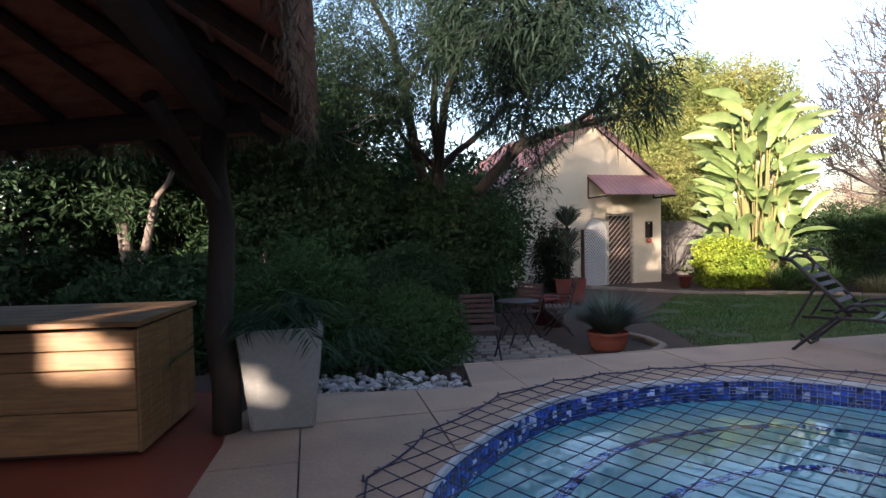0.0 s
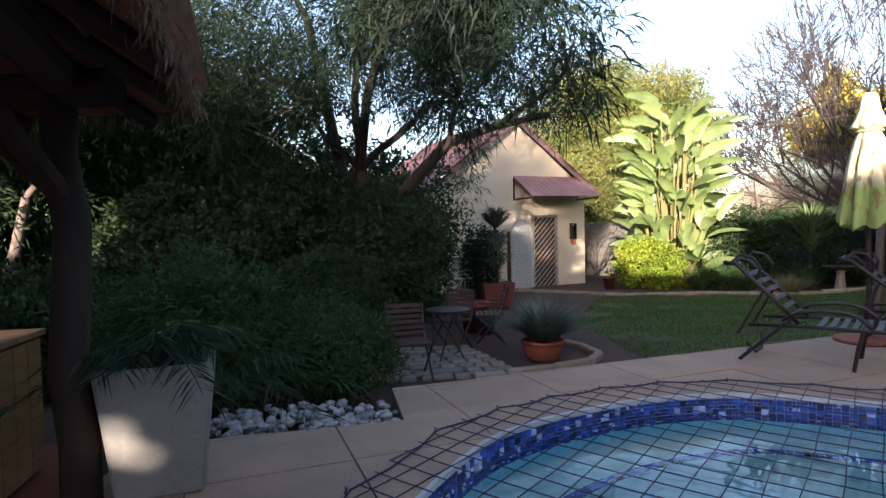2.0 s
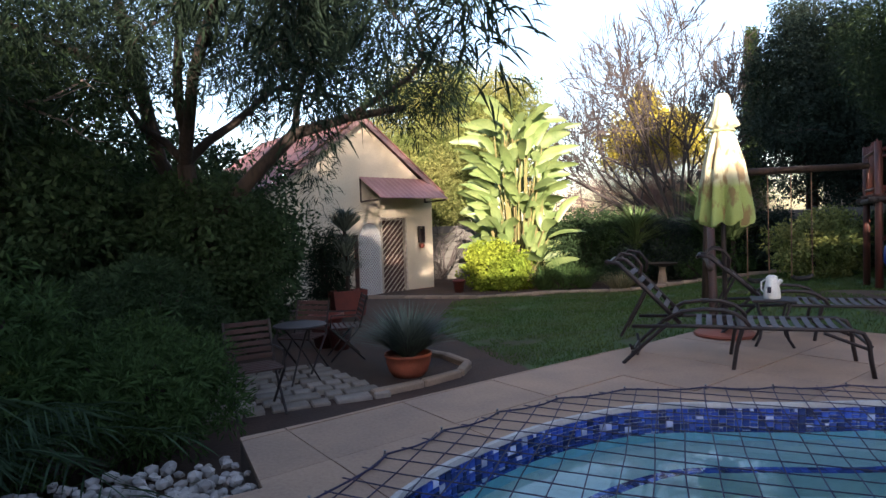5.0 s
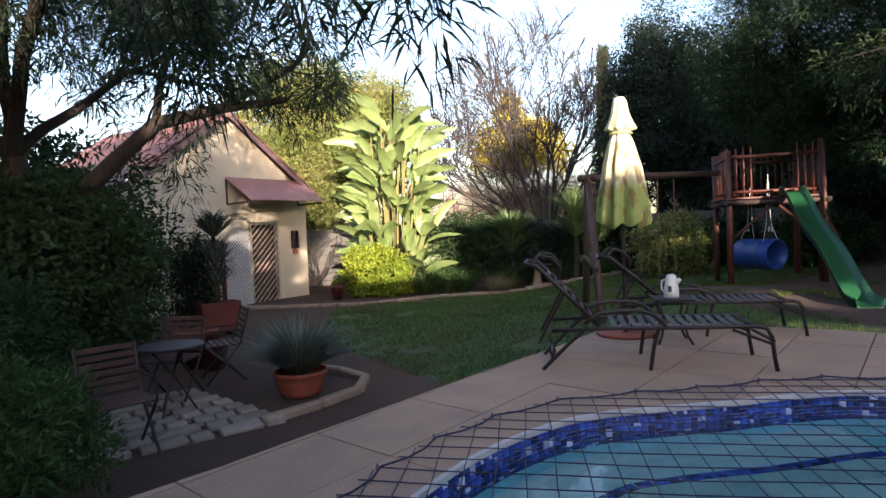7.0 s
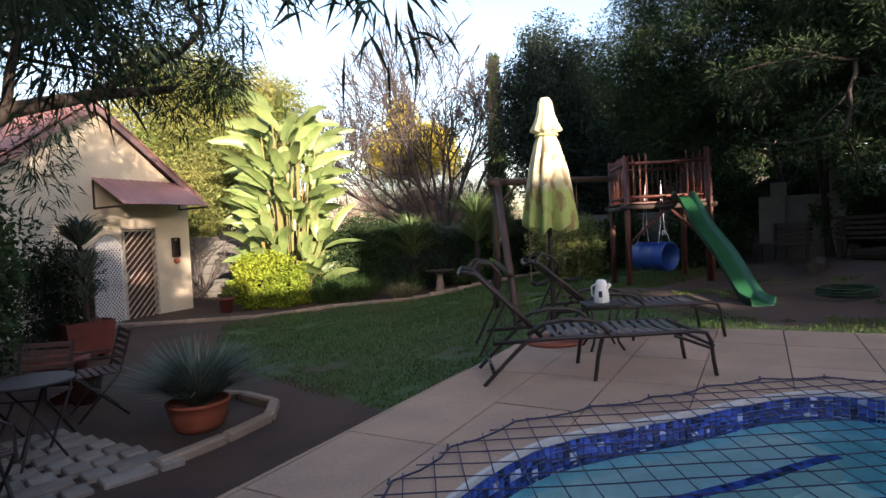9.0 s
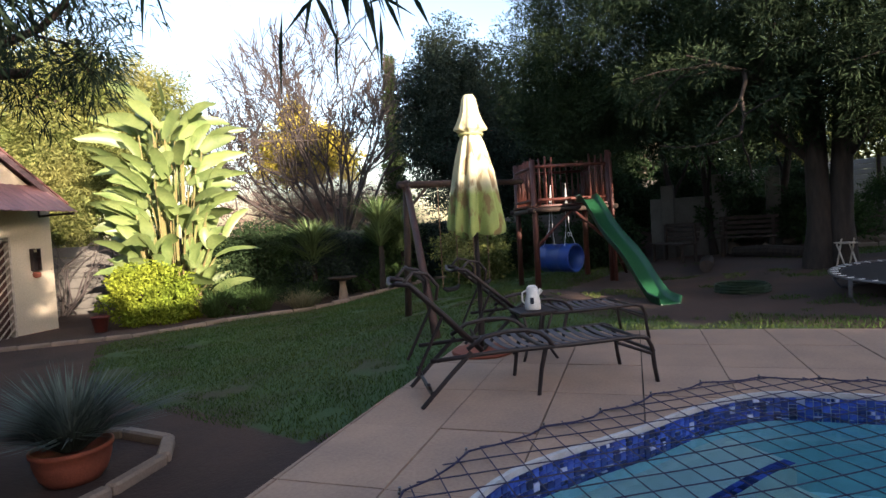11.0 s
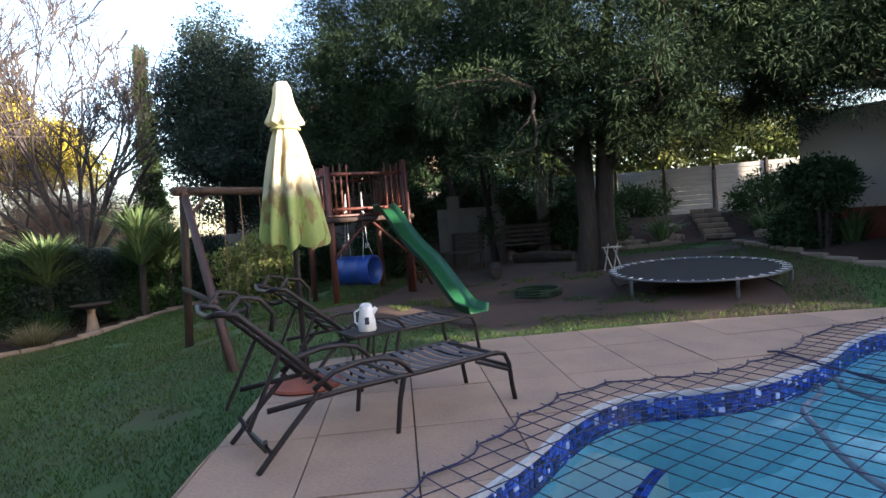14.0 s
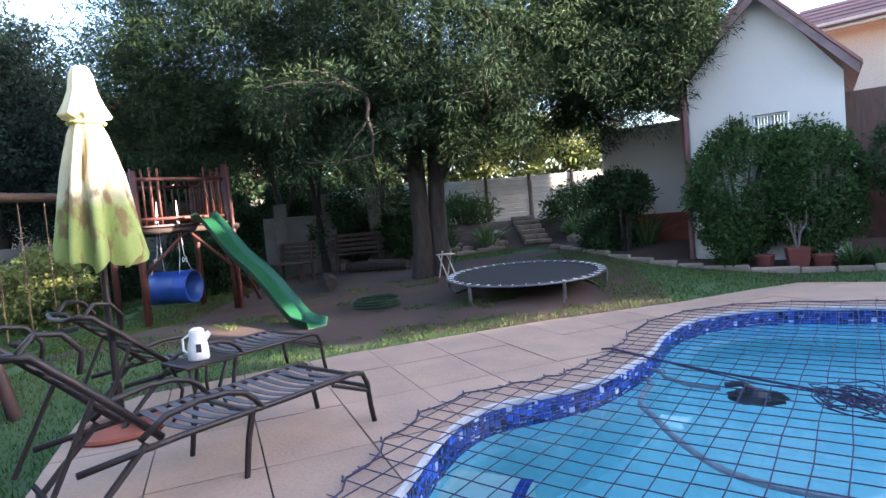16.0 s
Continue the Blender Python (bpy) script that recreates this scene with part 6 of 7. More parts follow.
# ---- houses ----
def build_house():
    # local x runs along the gable from its north corner, y goes into the house
    d = Vector((-0.50, -0.866, 0))
    m = Matrix.Translation((11.59, 0.71, 0)) @ Matrix.Rotation(math.atan2(-0.866, -0.5), 4, "Z")
    h = thing("main_house", m, "large off-white plastered house with mauve-brown barge board", "house")
    W, ZE, ZA = 2.25, 3.0, 4.42
    wl = Shape()
    rect_cut(wl, 0, W, -0.1, 2.9, [(0.98, 1.5, 2.02, 2.56)], 0.0, 0.22)
    vs = [(0, 0, 2.9), (W, 0, 2.9), (W, 0, 3.05), (1.15, 0, ZA + 0.1), (0, 0, 3.25)]
    vs += [(x, 0.22, z) for x, _, z in vs]
    wl.add(vs, [(0, 1, 2, 3, 4), (9, 8, 7, 6, 5), (0, 5, 6, 1), (1, 6, 7, 2), (2, 7, 8, 3), (3, 8, 9, 4), (4, 9, 5, 0)])
    Shape().box((0.11, 2.6, 1.6), (0.22, 4.75, 3.3)).out("side_wall", M["white_wall"], h)
    Shape().box((W - 0.11, 2.6, 1.4), (0.22, 4.75, 3.0)).out("side_wall", M["white_wall"], h)
    wl.out("wall", M["white_wall"], h)
    # wing to the north, set back, in shade
    Shape().box((-1.05, 1.45, 1.35), (1.9, 0.22, 3.0)).box((0.0, 0.72, 1.35), (0.12, 1.25, 3.0)).out("side_wall", M["white_wall"], h)
    Shape().box((-1.05, 1.30, 0.7), (1.92, 0.05, 0.65), bevel=0.01).box((-0.09, 0.72, 0.7), (0.05, 1.2, 0.65), bevel=0.01).out("plinth", M["terracotta"], h)
    Shape().tube([(-0.06, -0.05, 0.0), (-0.06, -0.05, 3.0)], 0.045, 10).out("downpipe", M["roof_tile"], h)
    b = Shape()
    for (x0, z0), (x1, z1) in (((1.12, ZA + 0.12), (2.44, 3.07)), ((1.15, ZA + 0.12), (-0.5, 2.98))):
        p = [(x0, -0.3, z0), (x1, -0.3, z1), (x1, -0.3, z1 - 0.16), (x0, -0.3, z0 - 0.16)]
        q = [(x, -0.27, z) for x, _, z in p]
        b.add(p + q, [(0, 1, 2, 3), (7, 6, 5, 4), (0, 4, 5, 1), (1, 5, 6, 2), (2, 6, 7, 3), (3, 7, 4, 0)])
    b.out("barge_board", M["barge"], h)
    r = Shape()
    for (x0, z0), (x1, z1) in (((1.12, ZA + 0.19), (2.48, 3.11)), ((1.15, ZA + 0.19), (-0.55, 3.02))):
        p = [(x0, -0.32, z0), (x1, -0.32, z1), (x1, 5.2, z1), (x0, 5.2, z0)]
        q = [(x, y, z - 0.06) for x, y, z in p]
        r.add(p + q, [(0, 1, 2, 3), (7, 6, 5, 4), (0, 4, 5, 1), (1, 5, 6, 2), (2, 6, 7, 3), (3, 7, 4, 0)])
    r.out("roof", M["roof_tile"], h)
    win = thing_part("window_1", h)
    Shape().box((1.24, 0.1, 2.29), (0.5, 0.006, 0.52)).out("window_pane", M["clear_glass"], win).visible_shadow = False
    f = Shape()
    for u in (1.0, 1.24, 1.48):
        f.box((u, 0.07, 2.29), (0.03, 0.04, 0.54), bevel=0.004)
    for z in (2.04, 2.2, 2.38, 2.54):
        f.box((1.24, 0.065, z), (0.5, 0.04, 0.025), bevel=0.004)
    f.out("window_frame", M["white_paint"], win)
    c = Shape()
    for u in (1.12, 1.36):
        for k in range(5):
            c.box((u - 0.09 + k * 0.045, 0.16 + 0.01 * (k % 2), 2.29), (0.04, 0.012, 0.5), bevel=0.004)
    c.out("curtain", M["white_paint"], win)
    Shape().box((1.24, -0.02, 2.0), (0.6, 0.08, 0.04), bevel=0.008).out("window_sill", M["barge"], win)
    Shape().box((W + 0.9, 1.6, 1.4), (1.7, 0.2, 3.0)).out("carport_wall", M["door_dark"], h)
    # neighbour's house above
    m = Matrix.Translation((15.6, -6.4, -0.75)) @ Matrix.Rotation(math.atan2(-0.8, -0.6), 4, "Z")
    n = thing("neighbour_house", m, "two-storey pink-beige house with red roof tiles beyond the garden house", "house")
    w2 = Shape()
    rect_cut(w2, -2.2, 7, 0, 6.1, [(0.1, 1.5, 5.1, 5.6), (0.2, 1.6, 2.3, 3.1)], 0, 0.25)
    w2.box((-2.1, 0.7, 3.1), (0.22, 1.1, 6.2)).box((6.9, 0.7, 3.1), (0.22, 1.1, 6.2)).box((2.4, 1.3, 3.1), (8.7, 0.2, 6.2))
    w2.out("wall", M["pink_wall"], n)
    for z0, z1, x0, x1 in ((5.1, 5.6, 0.1, 1.5), (2.3, 3.1, 0.2, 1.6)):
        wi = thing_part("window_1", n)
        Shape().box(((x0 + x1) / 2, 0.15, (z0 + z1) / 2), (x1 - x0, 0.01, z1 - z0)).out("window_pane", M["glass"], wi)
        fs = Shape()
        for u in (x0 + 0.03, (x0 + x1) / 2, x1 - 0.03):
            fs.box((u, 0.1, (z0 + z1) / 2), (0.05, 0.05, z1 - z0))
        fs.box(((x0 + x1) / 2, 0.1, z1 - 0.03), (x1 - x0, 0.05, 0.05)).box(((x0 + x1) / 2, 0.1, z0 + 0.03), (x1 - x0, 0.05, 0.05))
        fs.out("window_frame", M["dark_wood"], wi)
    rf = thing_part("roof", n)
    for k in range(6):
        Shape().box(None, (10.2, 0.4, 0.05), bevel=0.012, m=Matrix.Translation((2.4, -0.45 + k * 0.29, 6.05 + k * 0.16)) @ Matrix.Rotation(radians(24), 4, "X")).out("tile_course", M["roof_tile"], rf)
    Shape().box((2.4, -0.55, 5.98), (10.2, 0.05, 0.22), bevel=0.01).out("fascia", M["pink_wall"], n)


def build_closing():
    """An added, unseen wall on the sun's side, whose top and slits shape the low light in the garden."""
    h = thing("sun_screen_wall", (0, 0, 0), "unseen wall added to block the low sun and let it through slits", "house")
    ang = math.atan2(-0.2, 0.98)
    for u0, u1, opens in SHADE:
        c = Vector((-0.2, -0.98, 0)) * 13.5 + Vector((0.98, -0.2, 0)) * (u0 + u1) / 2
        z = -1.0
        for lo, hi in opens:
            Shape().box(None, (u1 - u0, 0.3, lo - z), m=Matrix.Translation((c.x, c.y, (lo + z) / 2)) @ Matrix.Rotation(ang, 4, "Z")).out("wall", M["white_wall"], h)
            z = hi
            if hi > 50:
                break


# stretches of that added wall: from, to, and its openings upwards (the last one is the sky over it)
SHADE = [(-40, -8.6, [(7.3, 99)]), (-8.6, -6.3, [(4.9, 5.9), (7.3, 99)]), (-6.3, -2.6, [(7.3, 99)]), (-2.6, -2.12, [(3.88, 3.97), (7.3, 99)]), (-2.12, -2.05, [(3.42, 3.94), (7.3, 99)]), (-2.05, -1.9, [(3.43, 3.76), (7.3, 99)]), (-1.9, -1.77, [(3.44, 3.66), (7.3, 99)]), (-1.77, -1.38, [(7.0, 99)]), (-1.38, -1.3, [(3.32, 3.52), (6.6, 99)]), (-1.3, -1.22, [(3.3, 3.4), (6.6, 99)]), (-1.22, -0.3, [(6.3, 99)]),
         (-0.3, 1.5, [(6.0, 99)]), (1.5, 4.5, [(5.7, 99)]), (4.5, 5.8, [(7.4, 99)])]
SHADE += [(5.8 + 0.2 * k, 6.0 + 0.2 * k, [(3.80 - 0.057 * k, 3.98 - 0.057 * k)] + ([(4.06, 4.42)] if 5 <= k <= 9 else []) + [(7.4, 99)]) for k in range(12)]
SHADE += [(8.2, 9.0, [(5.9, 99)]), (9.0, 11.2, [(5.9, 99)]), (11.2, 11.9, [(5.55, 5.9), (6.0, 99)]), (11.9, 17, [(6.4, 99)]), (17, 19.2, [(5.5, 99)]), (19.2, 40, [(6.2, 99)])]


# ---- the place, space by space ----
build_ground()
pool = build_pool()
build_shelter()
build_boundary()
build_cottage()
build_house()
build_closing()
build_bar()
build_planter()
AX = math.atan2(0.592, -0.806)
build_lounger("sun_lounger", Matrix.Translation((4.856, 5.386, 0)) @ Matrix.Rotation(AX, 4, "Z") @ Matrix.Diagonal((1, -1, 1, 1)), radians(46), "dark brown metal sun lounger with grey straps beside the pool")
build_lounger("sun_lounger", Matrix.Translation((6.34, 6.10, 0)) @ Matrix.Rotation(AX, 4, "Z") @ Matrix.Diagonal((1, -1, 1, 1)), radians(42), "dark brown metal sun lounger with grey straps beside the parasol")
build_table()
build_parasol()
build_playframe()
build_trampoline()
build_patio()
build_trough()
net = build_net()

# pool cleaner, hose and spare net on the water
cl = thing("pool_cleaner", (5.37, 2.66, -0.2), "dark blue pool cleaner floating under the net", "pool cleaner")
Shape().lathe((0, 0, -0.06), [(0.02, 0), (0.16, 0.01), (0.2, 0.03), (0.19, 0.055), (0.1, 0.07), (0.06, 0.1), (0.03, 0.14)], 22, lambda a, z: 1 + 0.08 * math.sin(9 * a)).out("body", M["padding"], cl, smooth=True)
Shape().tube([(0, 0, 0.06), (0.02, 0.1, 0.12), (0.06, 0.2, 0.1)], 0.022, 8).out("neck", M["padding"], cl)
hz = WATER_Z
hs = thing("pool_hose", (0, 0, 0), "long grey ribbed suction hose curving across the water", "hose")
line = smooth_ring([(6.05, 3.1), (5.75, 3.3), (5.35, 3.5), (5.0, 3.5), (4.6, 3.48), (4.17, 3.38), (3.89, 3.1), (3.6, 2.5), (3.2, 1.4), (2.8, 0.6)], 6)[:54]
s = Shape()
s.tube([(x, y, hz + 0.004) for x, y in line], [0.021 + 0.003 * (k % 2) for k in range(len(line))], 8)
s.out("tube", M["hose"], hs)
Shape().tube([(5.43, 2.9, -0.12), (5.62, 3.05, -0.14), (5.9, 3.15, -0.15), (6.15, 3.12, -0.15)], 0.018, 8).out("tube_end", M["hose"], hs)
bn = thing("bunched_net", (4.75, 2.35, 0.0), "loose bunch of spare dark net cord lying on the pool net", "net")
rr = random.Random(9)
for k in range(26):
    a, b = rr.uniform(0, 6.28), rr.uniform(0.08, 0.3)
    c = (rr.uniform(-0.15, 0.15), rr.uniform(-0.15, 0.15))
    Shape().tube([(c[0] + b * math.cos(a + t * 0.7) * (1 + 0.3 * math.sin(t * 2 + k)), c[1] + b * 0.6 * math.sin(a + t * 0.7), -0.02 + 0.02 * math.sin(t + k)) for t in range(8)], 0.0045, 4).out("cord", M["net"], bn)
rp = thing("draw_rope", (0, 0, 0), "thick navy draw rope across the pool net", "rope")
Shape().tube([(6.30, 3.56, 0.02), (6.22, 3.50, 0.04), (6.24, 3.44, 0.02), (6.0, 3.3, 0.01), (5.6, 2.95, -0.02), (5.2, 2.6, -0.03), (4.8, 2.35, -0.02), (4.2, 1.8, -0.03)], 0.009, 6).out("rope", M["net"], rp)
Shape().tube([(6.22, 3.50, 0.03), (6.12, 3.36, 0.02), (5.7, 3.08, -0.01), (5.2, 2.72, -0.03), (4.75, 2.3, -0.02)], 0.006, 6).out("rope", M["net"], rp)

# white river stones
gv = thing("river_stones", (0, 0, 0), "heap of white river stones beside the paving", "stones")
rr = random.Random(3)
kinds = [rock(rr, 0.05) for _ in range(5)]
base = [k.out("stone", M["stone"], gv) for k in kinds]
for i in range(260):
    x = -0.95 + 1.5 * rr.random()
    y = 4.62 + (x + 0.95) * 0.16 + 0.55 * rr.random() ** 1.4
    if inside(x, y, DECK):
        continue
    if i < 5:
        o = base[i]
    else:
        o = base[i % 5].copy()
        scene.collection.objects.link(o)
    sc = rr.uniform(0.55, 1.1)
    o.matrix_world = Matrix.Translation((x, y, -0.1 + rr.uniform(-0.01, 0.05))) @ Matrix.Rotation(rr.uniform(0, 6), 4, "Z") @ Matrix.Diagonal((sc, sc * 0.8, sc * 0.9, 1))
    o.parent = gv

# ---- planting ----
bush("hedge", (-1.35, 11.0, 0.75), (1.7, 1.2, 1.3), 760, 60, 0.10, 0.05, "hedge", "dense dark green clipped hedge behind the patio", "hedge", 0.2, 11, shell=0.7)
bush("hedge", (-3.3, 10.2, 0.9), (2.0, 1.3, 1.7), 800, 56, 0.11, 0.055, "hedge", "tall dark hedge beneath the tree", "hedge", 0.22, 12, shell=0.7)
bush("fern_shrub", (-0.55, 6.5, 0.1), (0.7, 0.85, 0.48), 260, 60, 0.085, 0.016, "shrub", "soft mid-green feathery shrub by the white stones", "shrub", 0.16, 13)
bush("fern_shrub", (-1.5, 5.9, 0.3), (0.85, 0.8, 0.8), 330, 60, 0.1, 0.018, "shrub", "bushy green shrub behind the planter", "shrub", 0.18, 14)
bush("fern_shrub", (-1.05, 8.3, 0.2), (0.75, 0.8, 0.8), 330, 60, 0.09, 0.02, "hedge", "dark shrub beside the patio chairs", "shrub", 0.18, 15)
bush("back_shrub", (-4.4, 7.6, 0.1), (1.8, 1.3, 0.75), 500, 50, 0.12, 0.05, "hedge", "dark shrub beyond the wooden counter", "shrub", 0.22, 16)
bush("back_shrub", (-6.4, 11.5, 1.3), (2.6, 1.6, 2.6), 800, 50, 0.13, 0.06, "shrub", "tall loose shrub at the back of the garden", "shrub", 0.28, 17)
bush("back_shrub", (-2.2, 13.8, 1.2), (2.6, 1.4, 2.0), 700, 50, 0.13, 0.055, "hedge", "tall dark shrub behind the hedge", "shrub", 0.28, 18)
pl = thing("fern_palm", (-0.95, 5.2, -0.2), "arching feathery palm behind the planter", "palm")
palm_fronds(pl, 16, 1.1, 0.25, 0.26, seed=9)
bush("porch_shrub", (0.95, 13.9, 0.45), (0.5, 0.4, 0.85), 120, 40, 0.16, 0.022, "willow", "dark narrow-leaved shrub beside the trough", "shrub", 0.2, 19, droop=0.7)
# big willowy tree
z0 = ground(-0.9, 11.2)
TW = [((-0.9, 11.2, z0 - 0.1), (-0.85, 11.15, 0.6), (-1.0, 11.0, 1.5), (-1.05, 10.8, 2.3)), ((-0.95, 11.0, 1.3), (-0.45, 10.8, 1.75), (0.0, 10.6, 2.2), (0.5, 10.85, 2.75), (1.3, 10.9, 3.0), (2.2, 10.8, 3.15)), ((-0.9, 11.1, 1.4), (-1.5, 11.2, 2.4), (-1.7, 11.1, 3.6), (-1.9, 10.8, 4.9)), ((-1.05, 10.8, 2.3), (-0.7, 9.8, 3.3), (-0.1, 8.2, 3.8), (0.9, 6.8, 3.5))]
TR = [[0.2, 0.17, 0.15, 0.12], [0.13, 0.11, 0.105, 0.095, 0.07, 0.05], [0.13, 0.11, 0.09, 0.07], [0.09, 0.075, 0.055, 0.035]]
rngt = np.random.default_rng(21)
ex = blob((0.2, 9.9, 4.6), (4.2, 2.8, 1.75), 270, 0.25, 5)
ex = np.concatenate([ex, blob((-2.8, 8.9, 4.2), (2.9, 2.4, 2.0), 440, 0.3, 6), blob((3.9, 8.7, 4.4), (1.4, 1.3, 1.1), 60, 0.3, 8), blob((0.2, 9.4, 4.3), (2.4, 1.6, 1.0), 120, 0.3, 7)])
keep = np.random.default_rng(22).random(len(ex)) < np.where((np.abs(ex[:, 0]) < 2.2) & (ex[:, 2] > 4.2), 0.42, 1.0)
ex = ex[keep]
ex = ex[(ex[:, 2] > 2.8 + 0.12 * np.maximum(ex[:, 0], 0)) | (ex[:, 0] < -1.8)]
ex = ex[ex[:, 0] < 1.15 + 0.216 * (ex[:, 1] - 1.1)]
ex = np.concatenate([ex, blob((1.3, 10.0, 4.0), (1.2, 1.1, 0.6), 22, 0.2, 23), blob((-0.6, 9.7, 3.9), (1.3, 1.1, 0.75), 60, 0.2, 24),
                     blob((1.74, 5.0, 2.46), (0.22, 0.26, 0.3), 8, 0.2, 25), blob((1.32, 5.4, 2.58), (0.2, 0.26, 0.3), 6, 0.2, 28), blob((1.4, 5.25, 3.0), (0.5, 0.5, 0.3), 12, 0.2, 29),
                     blob((0.9, 5.9, 3.15), (0.7, 0.5, 0.4), 14, 0.2, 30), blob((0.1, 6.2, 3.2), (0.8, 0.5, 0.4), 12, 0.2, 33),
                     blob((0.75, 10.9, 2.3), (0.2, 0.3, 0.6), 7, 0.2, 26), blob((2.3, 10.6, 3.15), (0.6, 0.4, 0.25), 6, 0.2, 34)])
tree("willow_tree", (0, 0, 0), TW, TR, "large spreading tree with narrow drooping grey-green leaves over the garden", "bark",
     [((0.9, 6.8, 3.5), (0.45, -1, -0.25), 1.5, 0.03), ((0.0, 7.4, 3.7), (0.2, -1, -0.2), 1.3, 0.03), ((1.3, 10.9, 3.0), (0.7, -0.6, 0.6), 1.6, 0.055), ((0.5, 10.85, 2.75), (0.3, -0.3, 1), 1.6, 0.06), ((-1.05, 10.8, 2.3), (0.2, -0.3, 1), 1.8, 0.1), ((-1.05, 10.8, 2.3), (0.8, 0.1, 0.8), 1.8, 0.08), ((-1.05, 10.8, 2.3), (-0.9, 0.1, 0.7), 1.6, 0.07), ((-1.9, 10.8, 4.9), (-0.4, -0.5, 0.6), 1.6, 0.06), ((-1.7, 11.1, 3.6), (-0.9, -0.4, 0.4), 1.8, 0.07)],
     "willow", 54, 0.34, 0.155, 0.019, extra=ex, seed=3, depth=3, droop=0.9, up=0.1)
for x, y, sd in ((-4.6, 10.6, 31), (-6.3, 9.0, 32)):
    z = ground(x, y)
    tree("garden_tree", (0, 0, 0), [((x, y, z - 0.1), (x + 0.1, y, z + 1.0), (x - 0.1, y + 0.1, z + 2.0)), ((x + 0.05, y, z + 0.6), (x + 0.6, y - 0.2, z + 1.6), (x + 0.9, y - 0.3, z + 2.4))], [[0.16, 0.13, 0.1], [0.11, 0.08, 0.06]], "gnarled dark tree behind the thatched shelter", "bark_pale",
         [((x - 0.1, y + 0.1, z + 2.0), (-0.5, -0.3, 1), 1.6, 0.08), ((x + 0.9, y - 0.3, z + 2.4), (0.7, -0.3, 0.8), 1.5, 0.05), ((x - 0.1, y + 0.1, z + 2.0), (0.3, 0.4, 1), 1.6, 0.07)],
         "hedge", 70, 0.42, 0.14, 0.035, extra=blob((x + 0.2, y - 0.2, z + 4.0), (2.5, 1.9, 1.8), 330, 0.3, sd), seed=sd, depth=2, droop=0.5)

for i, (x, y, rx, ry, rz) in enumerate(((-9.5, 6.0, 2.0, 3.0, 3.4), (-9.0, 12.5, 2.4, 3.0, 3.8), (-5.5, 16.5, 3.0, 2.0, 3.6), (-11.5, 1.0, 2.0, 3.4, 3.6), (-2.0, 19.8, 2.6, 1.6, 1.6))):
    bush("boundary_tree", (x, y, 1.6), (rx, ry, rz), 700, 44, 0.17, 0.075, "hedge", "dense dark evergreen along the garden boundary", "tree", 0.35, 140 + i)
bush("boundary_tree", (-7.8, 8.0, 1.5), (1.3, 1.3, 2.3), 270, 40, 0.15, 0.065, "hedge", "dark dense evergreen behind the thatched shelter", "tree", 0.3, 149)
# strelitzia clump
def strelitzia(x, y):
    z = ground(x, y)
    t = thing("giant_strelitzia", (x, y, z), "tall clump of wild banana with broad paddle leaves", "plant")
    rng = np.random.default_rng(6)
    for i in range(240):
        a = rng.uniform(0, 6.28)
        band = i / 240
        hgt = 0.4 + 5.4 * band + rng.uniform(-0.45, 0.45)
        r0 = rng.uniform(0, 0.7)
        wide = 1.6 - 0.16 * hgt if hgt > 1 else 1.35
        p0 = Vector((r0 * math.cos(a), r0 * math.sin(a) * 0.7, 0))
        out = Vector((math.cos(a), math.sin(a), 0))
        reach = rng.uniform(0.25, 1.0) * wide
        p1 = p0 * 0.6 + out * reach * 0.75 + Vector((0, 0, hgt * 0.86))
        d = (out * rng.uniform(0.05, 0.9) + Vector((rng.normal() * 0.4, rng.normal() * 0.4, rng.uniform(0.4, 1.2)))).normalized()
        stem = Shape().tube([p0, p0.lerp(p1, 0.55) + Vector((0, 0, 0.12)), p1], [0.035, 0.028, 0.016], 5, cap=False)
        if i % 3 == 0 or hgt < 2:
            stem.out("stalk", M["stalk"], t)
        ln, wd = rng.uniform(0.75, 1.25), rng.uniform(0.26, 0.42)
        view = Vector((-0.35 + rng.normal() * 0.7, -1 + rng.normal() * 0.5, 0.3 + rng.normal() * 0.5))
        sd = d.cross(view).normalized()
        nn = sd.cross(d)
        verts, faces, n = [], [], 9
        for k in range(n + 1):
            s_ = k / n
            w = wd * math.sin(math.pi * min(1, s_ * 0.92 + 0.08)) ** 0.55 * (1 if k < n else 0.1)
            c = p1 + d * ln * s_ + out * 0.25 * s_ * s_ * ln - Vector((0, 0, 1)) * rng.uniform(0.3, 0.34) * s_ ** 2.2 * ln
            cup = nn * w * 0.16
            verts += [tuple(c - sd * w * 0.5 * rng.uniform(0.8, 1.0) + cup), tuple(c), tuple(c + sd * w * 0.5 * rng.uniform(0.8, 1) + cup)]
        for k in range(n):
            b = k * 3
            faces += [(b, b + 1, b + 4, b + 3), (b + 1, b + 2, b + 5, b + 4)]
        finish("paddle_leaf", verts, faces, M["paddle"], t, smooth=True)


